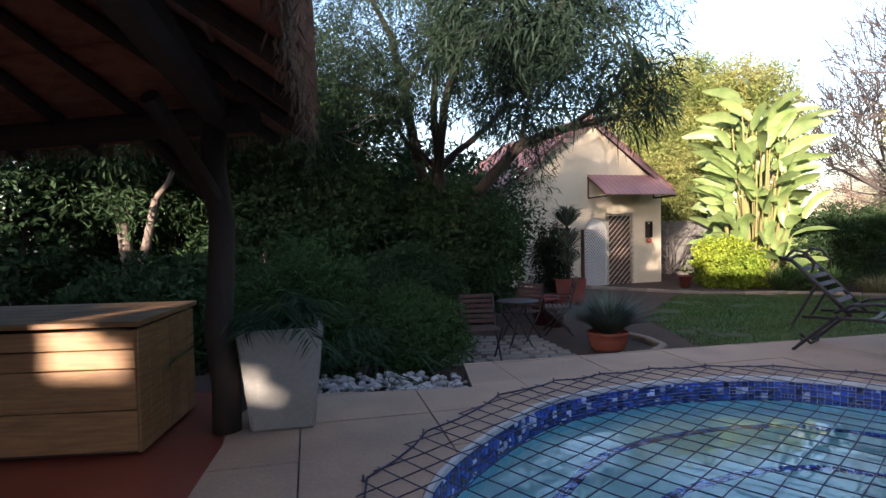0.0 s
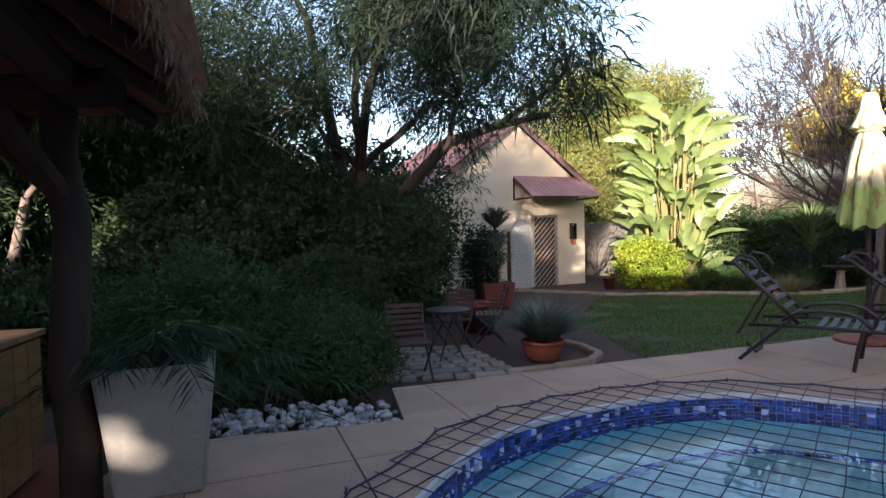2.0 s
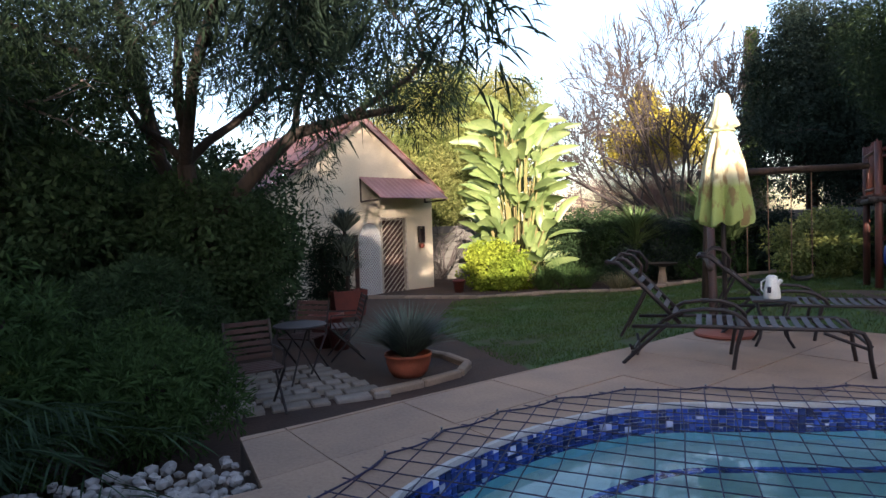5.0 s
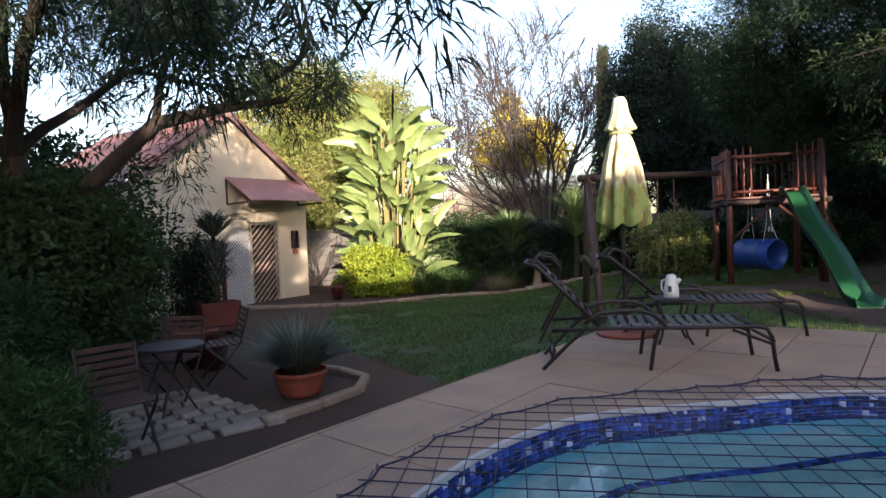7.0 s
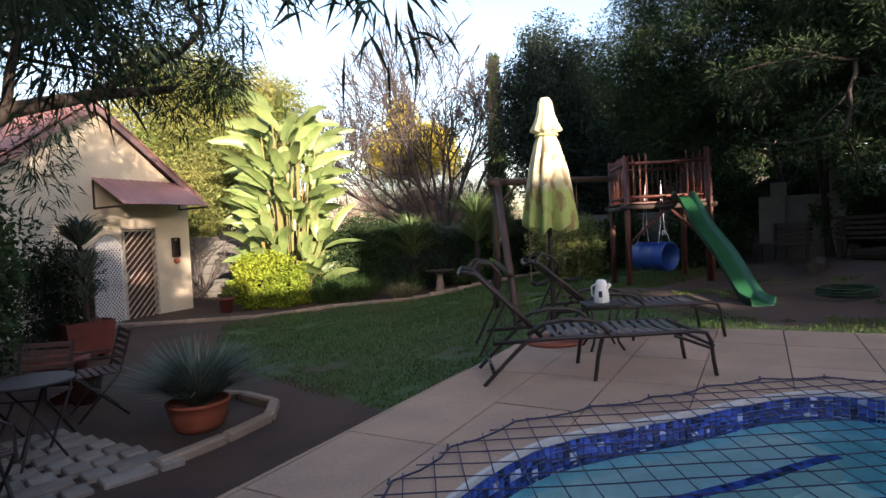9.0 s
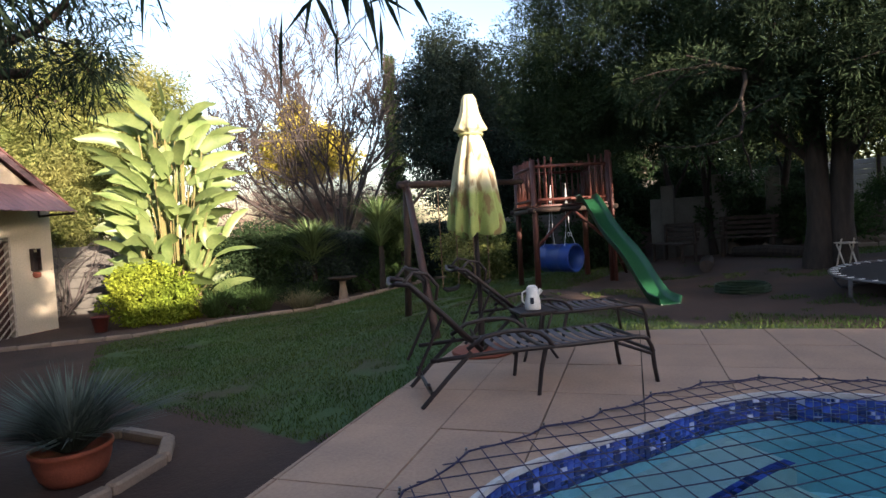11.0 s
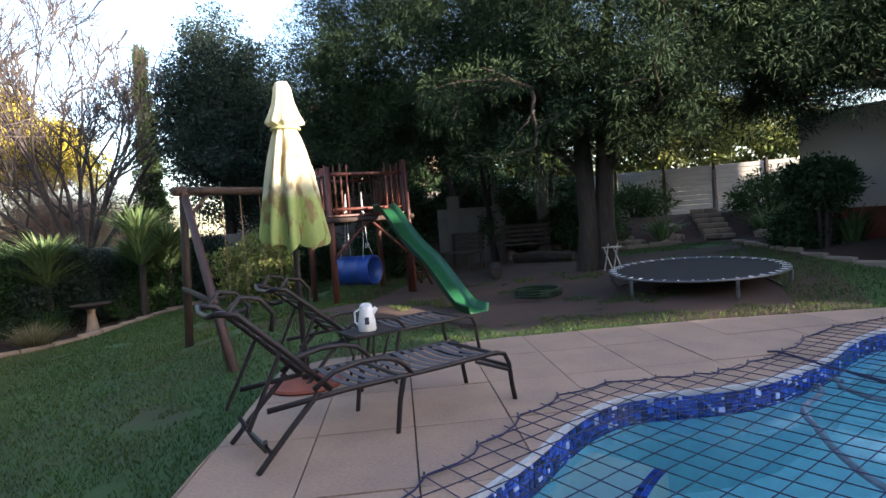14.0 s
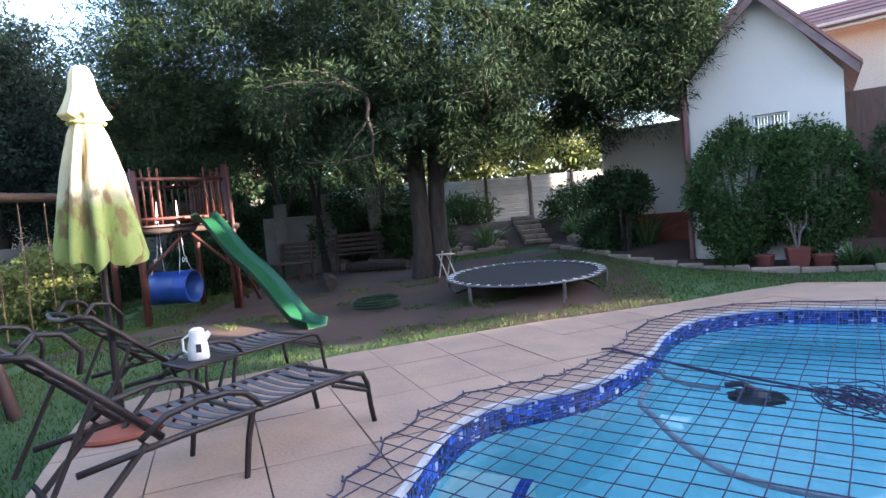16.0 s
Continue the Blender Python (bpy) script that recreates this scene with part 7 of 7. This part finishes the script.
strelitzia(6.75, 18.9)
bush("lime_bush", (5.75, 17.7, -0.05), (0.95, 0.7, 0.95), 330, 60, 0.09, 0.05, "lime", "bright yellow-green rounded bush below the wild banana", "bush", 0.15, 41)
bush("shade_shrub", (8.9, 18.5, 0.4), (1.4, 1.0, 1.3), 420, 50, 0.11, 0.04, "hedge", "dark leafy shrub beside the wild banana", "shrub", 0.22, 42)
bush("shade_shrub", (10.6, 17.4, 0.35), (1.6, 1.0, 1.1), 420, 50, 0.1, 0.035, "bluegum", "blue-green shrub against the garden wall", "shrub", 0.22, 43)
bush("shade_shrub", (12.5, 16.6, 0.3), (1.5, 1.0, 1.1), 380, 50, 0.1, 0.035, "shrub", "green shrub behind the swings", "shrub", 0.22, 44)
bush("shade_shrub", (14.2, 14.5, 0.4), (1.3, 1.1, 1.1), 220, 40, 0.1, 0.035, "yellowtree", "pale-leaved shrub behind the play frame", "shrub", 0.22, 45)
for i, (x, y, c_) in enumerate(((9.6, 18.6, "hedge"), (12.4, 16.9, "hedge"), (13.4, 15.9, "bluegum"), (10.2, 17.9, "shrub"), (14.9, 13.6, "hedge"), (8.3, 19.2, "hedge"))):
    bush("wall_shrub", (x, y, 0.5), (1.1, 0.8, 0.95), 300, 46, 0.12, 0.045, c_, "tall dark shrub against the garden wall", "shrub", 0.22, 160 + i)
bush("low_shrub", (7.4, 16.9, -0.35), (0.9, 0.45, 0.35), 90, 36, 0.09, 0.02, "shrub", "low green border plant inside the kerb", "shrub", 0.14, 46)
bush("low_shrub", (11.4, 16.3, -0.25), (0.9, 0.45, 0.4), 90, 36, 0.09, 0.02, "shrub", "low border plant by the garden wall", "shrub", 0.14, 47)
tuft("dry_grass", 8.55, 15.85, 700, 0.62, 0.008, "dry", "pale dry ornamental grass tuft inside the kerb", lean=1.5, r=0.22)
for x, y in ((6.9, 17.1), (8.0, 16.9), (9.4, 16.7), (7.6, 17.6), (12.3, 16.0)):
    tuft("border_grass", x, y, 260, 0.85, 0.016, "shrub", "clump of arching green border grass", lean=1.1, r=0.2)
for x, y, h in ((11.1, 15.8, 1.95), (12.0, 15.9, 1.6), (9.75, 17.1, 1.6)):
    y_ = thing("yucca", (x, y, ground(x, y)), "yucca with a rosette of long sword leaves", "plant")
    Shape().tube([(0, 0, -0.05), (0.03, 0, h * 0.5), (0, 0, h)], [0.09, 0.07, 0.06], 9).out("trunk", M["bark"], y_)
    for up in (1.0, 0.72):
        tuft("yucca_crown", x, y, 210, 0.92, 0.05, "blade", "long sword-shaped yucca leaves", lean=1.35, r=0.06, z=h * up - 0.15, droop=0.1, parent=y_)
bb = thing("bird_bath", (9.85, 15.95, ground(9.85, 15.95)), "shallow stone bird bath on a stump in the border", "bird bath")
Shape().lathe((0, 0, 0), [(0.16, 0), (0.12, 0.1), (0.08, 0.4), (0.1, 0.5)], 12).out("stem", M["kerb"], bb)
Shape().lathe((0, 0, 0.5), [(0.1, 0), (0.38, 0.07), (0.4, 0.1), (0.37, 0.1), (0.05, 0.05)], 24).out("bowl", M["dark_wood"], bb)

# trees beyond
tree("olive_tree", (0, 0, 0), [((6.0, 25.5, -0.6), (6.1, 25.4, 2.0), (6.0, 25.5, 3.5))], [[0.2, 0.16, 0.12]], "airy light olive-green tree behind the cottage", "bark_pale", [((6.0, 25.5, 3.5), (-0.8, 0, 1), 2.2, 0.09), ((6.0, 25.5, 3.5), (0.8, 0.2, 1), 2.2, 0.09)], "yellowtree", 80, 0.45, 0.17, 0.04, extra=np.concatenate([blob((5.9, 25, 5.0), (3.3, 2.0, 3.5), 1300, 0.3, 51), blob((5.3, 24.2, 2.6), (1.9, 1.3, 2.2), 400, 0.3, 52), blob((8.2, 24.5, 5.2), (2.0, 1.6, 2.4), 420, 0.3, 53)]), seed=51, depth=2)
tr_ = thing("twiggy_shrub", (4.7, 20.9, 0.4), "tangled leafless shrub beside the cottage gable", "shrub")
s, tips = Shape(), []
rg = np.random.default_rng(9)
for k in range(14):
    limbs((rg.normal() * 0.2, rg.normal() * 0.2, -0.8), (rg.normal(), rg.normal() * 0.5, 1.2), 1.4, 0.03, 2, rg, 0.5, 3, 0.7, 0.0, s, tips, 4)
s.out("twig_tangle", M["twig"], tr_)
bt = thing("bare_tree", (15.2, 23.1, -0.5), "tall leafless winter tree with a wide fan of fine branches", "tree")
rg = np.random.default_rng(12)
Shape().tube([(0.2, -0.1, -0.2), (0.1, 0, 1.0), (0, 0, 1.9)], [0.26, 0.21, 0.17], 10).out("trunk", M["twig"], bt)
for k in range(13):
    a = radians(-76 + 120 * k / 12 + rg.normal() * 3)
    deep = rg.normal() * 0.35
    way = (0.8 * math.sin(a) + 0.6 * deep, -0.6 * math.sin(a) + 0.8 * deep, math.cos(a) + 0.12)
    s2, tips = Shape(), []
    limbs((0.02 * (k - 6), -0.015 * (k - 6), 1.2 + 0.05 * (k % 4)), way, rg.uniform(3.1, 3.9), rg.uniform(0.08, 0.11), 4, rg, 0.15, 4, 0.68, 0.12, s2, tips, 5, 0.42, 0.014)
    s2.out("limb", M["twig"], bt)
tree("golden_tree", (0, 0, 0), [((19.5, 31.3, -0.6), (19.5, 31.3, 3))], [[0.25, 0.2]], "golden-yellow autumn tree beyond the wall", "bark", [], "gold", 80, 0.6, 0.22, 0.12, extra=np.concatenate([blob((19.3, 31.3, 5.7), (3.3, 2.0, 1.7), 300, 0.2, 61, 9), blob((18.4, 31.0, 7.6), (0.7, 0.7, 1.2), 36, 0.2, 63), blob((20.8, 31.5, 6.4), (1.1, 0.9, 1.1), 50, 0.2, 64)]), seed=61)
pk = thing("bare_thicket", (17.0, 27.0, 0), "pinkish-brown leafless thicket beyond the garden wall", "shrub")
c = blob((0.5, 0, 2.3), (6.5, 2.2, 2.3), 900, 0.2, 62)
p, d = clusters(c, 60, 0.6)
leaf_sheet("twig_mass", p, d, 0.5, 0.011, M["thicket"], pk, kind="stuff")
for k in range(9):
    Shape().tube([(-4 + k, 0, -0.8), (-4.1 + k, 0.1, 1.2), (-4.3 + 1.05 * k, 0, 3.4)], [0.07, 0.05, 0.02], 6).out("stem", M["twig"], pk)
tree("cypress", (0, 0, 0), [((21.25, 26.1, -0.6), (21.25, 26.1, 9.0))], [[0.25, 0.06]], "slender olive-green cypress tree beyond the wall", "bark", [], "conifer", 120, 0.26, 0.18, 0.05, extra=np.concatenate([blob((21.25, 26.1, 2 + k * 0.85), (0.95 - 0.098 * k, 0.95 - 0.098 * k, 0.7), 40 - 3 * k, 0.3, 70 + k) for k in range(10)]), seed=71)
tree("dark_gum_tree", (0, 0, 0), [((15.9, 17.2, -0.5), (15.8, 17.1, 2.5), (15.9, 17.0, 5.0))], [[0.2, 0.16, 0.1]], "dense dark blue-green tree behind the play frame", "bark", [((15.9, 17.0, 5.0), (0, 0, 1), 1.8, 0.08), ((15.8, 17.1, 2.5), (-0.8, 0.2, 0.9), 2.0, 0.08), ((15.8, 17.1, 3.0), (0.8, 0.2, 0.9), 2.0, 0.08)], "bluegum", 70, 0.36, 0.12, 0.05, extra=np.concatenate([blob((15.9, 17.0, 4.9), (2.4, 2.2, 3.5), 1100, 0.35, 81), blob((16.8, 15.4, 3.4), (2.0, 1.8, 2.6), 700, 0.35, 82)]), seed=81, depth=2)
# great yellowwood
zt = ground(12.4, 5.5)
TT = [((12.33, 5.66, zt - 0.1), (12.36, 5.62, zt + 0.8), (12.33, 5.64, zt + 1.6), (12.36, 5.68, zt + 3.6), (12.5, 5.9, zt + 6)), ((12.42, 5.3, zt - 0.1), (12.42, 5.32, zt + 0.8), (12.46, 5.3, zt + 1.6), (12.55, 5.2, zt + 3.6), (12.7, 4.9, zt + 6))]
ex = np.concatenate([blob((13.1, 5.4, 5.7), (3.9, 5.3, 3.5), 1700, 0.6, 91, 9), blob((12.6, 9.6, 4.8), (2.4, 2.8, 2.4), 700, 0.5, 92), blob((12.9, 10.6, 3.9), (1.9, 1.6, 1.1), 320, 0.4, 90), blob((12.2, 1.9, 4.3), (1.8, 1.7, 1.9), 420, 0.5, 93), blob((11.3, 5.2, 4.3), (1.9, 2.7, 1.9), 560, 0.5, 94), blob((11.5, 1.2, 4.7), (1.3, 1.4, 1.5), 260, 0.5, 96), blob((11.0, 1.2, 4.5), (0.9, 0.9, 1.1), 150, 0.4, 98), blob((11.6, 1.6, 3.7), (1.2, 1.2, 0.8), 200, 0.4, 89), blob((13.2, 7.2, 3.7), (1.8, 2.4, 1.2), 300, 0.4, 97)])
ex = ex[ex[:, 2] > 2.35]
tree("yellowwood_tree", (0, 0, 0), TT, [[0.26, 0.19, 0.175, 0.15, 0.08], [0.24, 0.18, 0.165, 0.14, 0.08]], "massive dark evergreen tree with double trunk above the trampoline", "bark",
     [((12.35, 5.75, zt + 1.9), (-0.6, 0.9, 0.5), 2.4, 0.09), ((12.5, 5.2, zt + 1.9), (-0.5, -0.9, 0.5), 2.4, 0.09), ((12.37, 5.82, zt + 2.6), (-1, 0.1, 0.5), 2.2, 0.08), ((12.62, 5.08, zt + 3.0), (0.6, -0.7, 0.6), 2.2, 0.08), ((12.56, 5.14, zt + 2.4), (-0.9, -0.5, 0.3), 2.0, 0.08)],
     "yellowwood", 130, 0.33, 0.125, 0.017, extra=ex, seed=95, depth=2, droop=0.3, up=0.1)
tree("terrace_tree", (0, 0, 0), [((18.2, 2.9, 0.9), (18.2, 2.9, 2.2))], [[0.08, 0.05]], "small sunlit yellow-green tree by the fence", "bark_pale", [], "yellowtree", 50, 0.35, 0.12, 0.05, extra=blob((18.4, 3.2, 3.5), (1.3, 1.7, 1.0), 150, 0.3, 101), seed=101)
bush("far_foliage", (22, 4.5, 3.2), (1.6, 6.0, 1.8), 600, 44, 0.2, 0.09, "yellowtree", "yellow-green trees beyond the cream fence", "tree", 0.4, 102, trunk=False, floor_z=-3)
bush("far_foliage", (21, 12.5, 3.5), (2.4, 4.4, 3.6), 800, 44, 0.22, 0.1, "hedge", "dark trees beyond the shaded wall", "tree", 0.4, 103, trunk=False, floor_z=-3)
for x, y, rz_, sd in ((15.9, 8.2, 1.1, 151), (16.4, 9.6, 1.3, 152), (15.9, 6.6, 0.8, 153), (14.3, 10.8, 0.9, 154), (16.6, 11.4, 1.3, 155), (18.2, 7.2, 0.9, 156)):
    bush("deep_shade_shrub", (x, y, ground(x, y) + 0.5 * rz_), (0.9, 0.9, rz_), 260, 46, 0.13, 0.05, "hedge", "dark shrub in the deep shade behind the tree", "shrub", 0.2, sd)
for x, y, sd, lab in ((17.4, 4.9, 111, "leafy green clump on the terrace"), (16.6, 1.9, 112, "dark green shrub above the steps"), (15.6, 5.9, 113, "grey-green shrub behind the tree"), (16.8, 7.6, 114, "dark shrub in deep shade")):
    bush("terrace_shrub", (x, y, ground(x, y) + 0.35), (0.8, 0.9, 0.6), 130, 36, 0.13, 0.03, "shrub", lab, "shrub", 0.2, sd)
for x, y in ((15.5, 4.3), (15.3, 2.2), (14.4, 1.9), (12.9, 1.2), (13.8, 1.6)):
    tuft("sword_plant", x, y, 90, 0.75, 0.035, "blade", "clump of dark strap-leaved lilies in the bed", lean=1.1, r=0.15)
for x, y, dx, dy, sd in ((15.4, 9.1, 0.1, 0.5, 161), (15.9, 7.1, -0.1, -0.4, 162), (15.2, 8.3, 0.2, 0.3, 163)):
    z = ground(x, y)
    tree("shade_tree", (0, 0, 0), [((x, y, z - 0.1), (x + dx * 0.3, y + dy * 0.4, z + 1.1), (x + dx, y + dy, z + 2.6))], [[0.11, 0.085, 0.06]], "slender dark-barked tree in the deep shade behind the great tree", "bark",
         [((x + dx * 0.4, y + dy * 0.5, z + 1.4), (-dx, -dy * 1.2, 1), 1.2, 0.045), ((x + dx, y + dy, z + 2.6), (0, 0.2, 1), 1.0, 0.05)], "hedge", 40, 0.3, 0.12, 0.04, seed=sd, depth=1, droop=0.4)
# bed and creeper by the house
bush("creeper", (11.05, 0.15, 1.25), (0.55, 0.85, 1.15), 520, 44, 0.07, 0.035, "shrub", "thick green creeper with white flowers on the gable", "creeper", 0.15, 121, shell=0.7)
bush("creeper", (10.55, -0.8, 1.35), (0.5, 0.75, 1.05), 460, 44, 0.07, 0.035, "shrub", "thick green creeper beside the window", "creeper", 0.15, 122, shell=0.7)
bush("creeper", (9.9, -2.2, 1.5), (0.6, 0.9, 0.8), 220, 44, 0.07, 0.035, "hedge", "dark creeper over the carport", "creeper", 0.15, 123, shell=0.7)
bush("house_shrub", (12.4, 1.75, 1.5), (0.5, 0.55, 0.42), 130, 42, 0.1, 0.04, "hedge", "dark rounded shrub in front of the shaded wall", "shrub", 0.18, 124)
bush("house_shrub", (12.75, 2.05, 0.65), (0.7, 0.5, 0.5), 120, 36, 0.11, 0.03, "hedge", "low dark shrub in the house bed", "shrub", 0.18, 125)
fl = thing("creeper_flowers", (0, 0, 0), "small white flowers scattered on the creeper", "flowers")
p = np.stack([RNG.uniform(10.2, 10.95, 70), RNG.uniform(-1.2, 0.3, 70), RNG.uniform(0.6, 1.9, 70)], 1)
p[:, 0] = 10.45 + 0.5 * (p[:, 1] + 0.6) + RNG.uniform(-0.12, 0.08, 70)
c, d = clusters(p, 5, 0.03)
leaf_sheet("petals", c, d, 0.035, 0.03, M["petal"], fl, kind="stuff")
for i, (x, y, s, lab) in enumerate(((10.22, -0.28, 0.16, "tall dark red square planter with a bare shrub against the creeper"), (10.42, 0.12, 0.11, "terracotta pot beside the red planter"), (10.02, -0.55, 0.11, "terracotta pot beside the red planter"))):
    q = thing("red_planter" if i == 0 else "terracotta_pot", Matrix.Translation((x, y, ground(x, y) - 0.02)) @ Matrix.Rotation(radians(28), 4, "Z"), lab, "flowerpot", "pots by the house")
    Shape().lathe((0, 0, 0), [(s * 1.0, 0), (s * 1.35, s * 2.0), (s * 1.42, s * 2.02), (s * 1.42, s * 2.2), (s * 1.25, s * 2.2), (s * 1.2, s * 2), (0.02, s * 2)], 4 if i == 0 else 18).out("pot", M["red_glaze"], q)
    if i == 0:
        s2, tp = Shape(), []
        for k in range(5):
            limbs((0, 0, s * 2), (0.35 * math.cos(k * 1.3), 0.35 * math.sin(k * 1.3), 1), 0.38, 0.014, 1, rg, 0.3, 2, 0.7, 0.3, s2, tp, 5, 0.4)
        s2.out("bare_shrub", M["bark_pale"], q)
for x, y in ((10.75, 0.45), (10.55, 0.6), (9.85, -0.85), (9.7, -1.15), (9.5, -1.6)):
    tuft("clivia", x, y, 60, 0.42, 0.04, "shrub", "clump of strap-leaved clivia along the kerb", lean=1.6, r=0.08)
bush("evergreen", (17.2, 12.9, 2.2), (1.8, 1.8, 3.0), 900, 44, 0.14, 0.06, "hedge", "dense dark evergreen hiding the distant house", "tree", 0.32, 175)
bush("sunlit_shrub", (12.3, 13.4, 0.5), (1.0, 0.9, 0.9), 240, 40, 0.11, 0.045, "yellowtree", "sunlit yellow-green shrub behind the swings", "shrub", 0.2, 171)
# far red-tiled roof glimpsed through the trees
fr = thing("far_house", Matrix.Translation((21.5, 15.5, 0)) @ Matrix.Rotation(radians(-35), 4, "Z"), "distant house with a bright red tiled roof behind the trees", "house")
Shape().box((0, 0, 2.2), (9, 5, 4.6)).out("wall", M["pink_wall"], fr)
for sg in (-1, 1):
    ro = thing_part("roof_slope", fr)
    for k in range(9):
        Shape().box(None, (9.6, 0.42, 0.05), bevel=0.012, m=Matrix.Translation((0, sg * (2.9 - k * 0.33), 4.5 + k * 0.2)) @ Matrix.Rotation(-sg * radians(31), 4, "X")).out("tile_course", M["far_tile"], ro)
tl = thing("folding_stool", Matrix.Translation((12.0, 5.1, ground(12.0, 5.1))) @ Matrix.Rotation(radians(40), 4, "Z"), "small pale folding stool leaning by the tree trunk", "stool")
for a, b in (((-0.12, 0, 0), (0.12, 0, 0.42)), ((0.14, 0, 0), (-0.02, 0, 0.5)), ((-0.12, 0.2, 0), (0.12, 0.2, 0.42)), ((0.14, 0.2, 0), (-0.02, 0.2, 0.5))):
    Shape().tube([a, b], 0.013, 6).out("leg", M["gate"], tl)
Shape().box((0.02, 0.1, 0.43), (0.3, 0.24, 0.02), bevel=0.004).out("seat", M["gate"], tl)

# garden corner under the tree
hc = thing("coiled_hose", (9.9, 6.2, ground(9.9, 6.2) + 0.02), "coil of dark green garden hose on the bare soil", "hose")
Shape().tube([((0.42 + 0.03 * math.sin(k * 0.7)) * math.cos(k * 0.42), (0.36 + 0.02 * math.cos(k)) * math.sin(k * 0.42), 0.012 + 0.0009 * k) for k in range(130)], 0.012, 5).out("coil", M["garden_hose"], hc)
for x, y, a in ((12.9, 7.7, 0.3), (14.2, 6.9, 1.2)):
    lgm = thing("log", (x, y, ground(x, y) + 0.1), "weathered log lying on the soil", "log")
    Shape().tube([(-0.8 * math.cos(a), -0.8 * math.sin(a), 0), (0, 0, 0.03), (0.8 * math.cos(a), 0.8 * math.sin(a), 0)], [0.12, 0.13, 0.11], 10).out("trunk", M["bark"], lgm)
for x, y, rz in ((14.6, 7.4, 100), (14.2, 8.9, 60)):
    c = thing("rustic_bench", Matrix.Translation((x, y, ground(x, y))) @ Matrix.Rotation(radians(rz), 4, "Z"), "rough dark wooden bench in the shade", "bench", "benches under the trees")
    for k in range(4):
        Shape().box((0, 0.18 - k * 0.11, 0.42), (1.2, 0.09, 0.03), bevel=0.006).out("seat_slat", M["dark_wood"], c)
        Shape().box((0, -0.22 - k * 0.02, 0.52 + k * 0.11), (1.2, 0.03, 0.08), bevel=0.006).out("back_slat", M["dark_wood"], c)
    for s in (-0.5, 0.5):
        Shape().box((s, 0.16, 0.2), (0.06, 0.06, 0.42), bevel=0.006).out("leg", M["dark_wood"], c)
        Shape().box((s, -0.2, 0.43), (0.06, 0.06, 0.88), bevel=0.006).out("leg", M["dark_wood"], c)

# lawn blades and litter
gr = thing("grass_blades", (0, 0, 0), "short worn lawn grass", "grass")
gr["kind"] = "stuff"
ps = []
xs, ys = RNG.uniform(2.5, 15, 260000), RNG.uniform(-1.5, 16.2, 260000)
for x, y in zip(xs, ys):
    if len(ps) > 140000:
        break
    w = noise.noise((x * 0.9, y * 0.9, 3.1)) + 0.5 * noise.noise((x * 3, y * 3, 1.0))
    if w < -0.42 or (8.4 < x < 13.8 and 2.9 < y < 9.5 and w < 0.3):
        continue
    if is_lawn(x, y) and not inside(x, y, DECK):
        ps.append((x, y, ground(x, y) + 0.03 * noise.noise((x * 0.7, y * 0.7, 0)) - 0.005))
ps = np.array(ps)
dd = RNG.normal(size=ps.shape) * 0.45
dd[:, 2] = 1
leaf_sheet("blades", ps, dd, 0.05, 0.009, L["grass"], gr, kind="stuff")

# ---- small pieces last ----
build_deck()
build_tiles(pool)
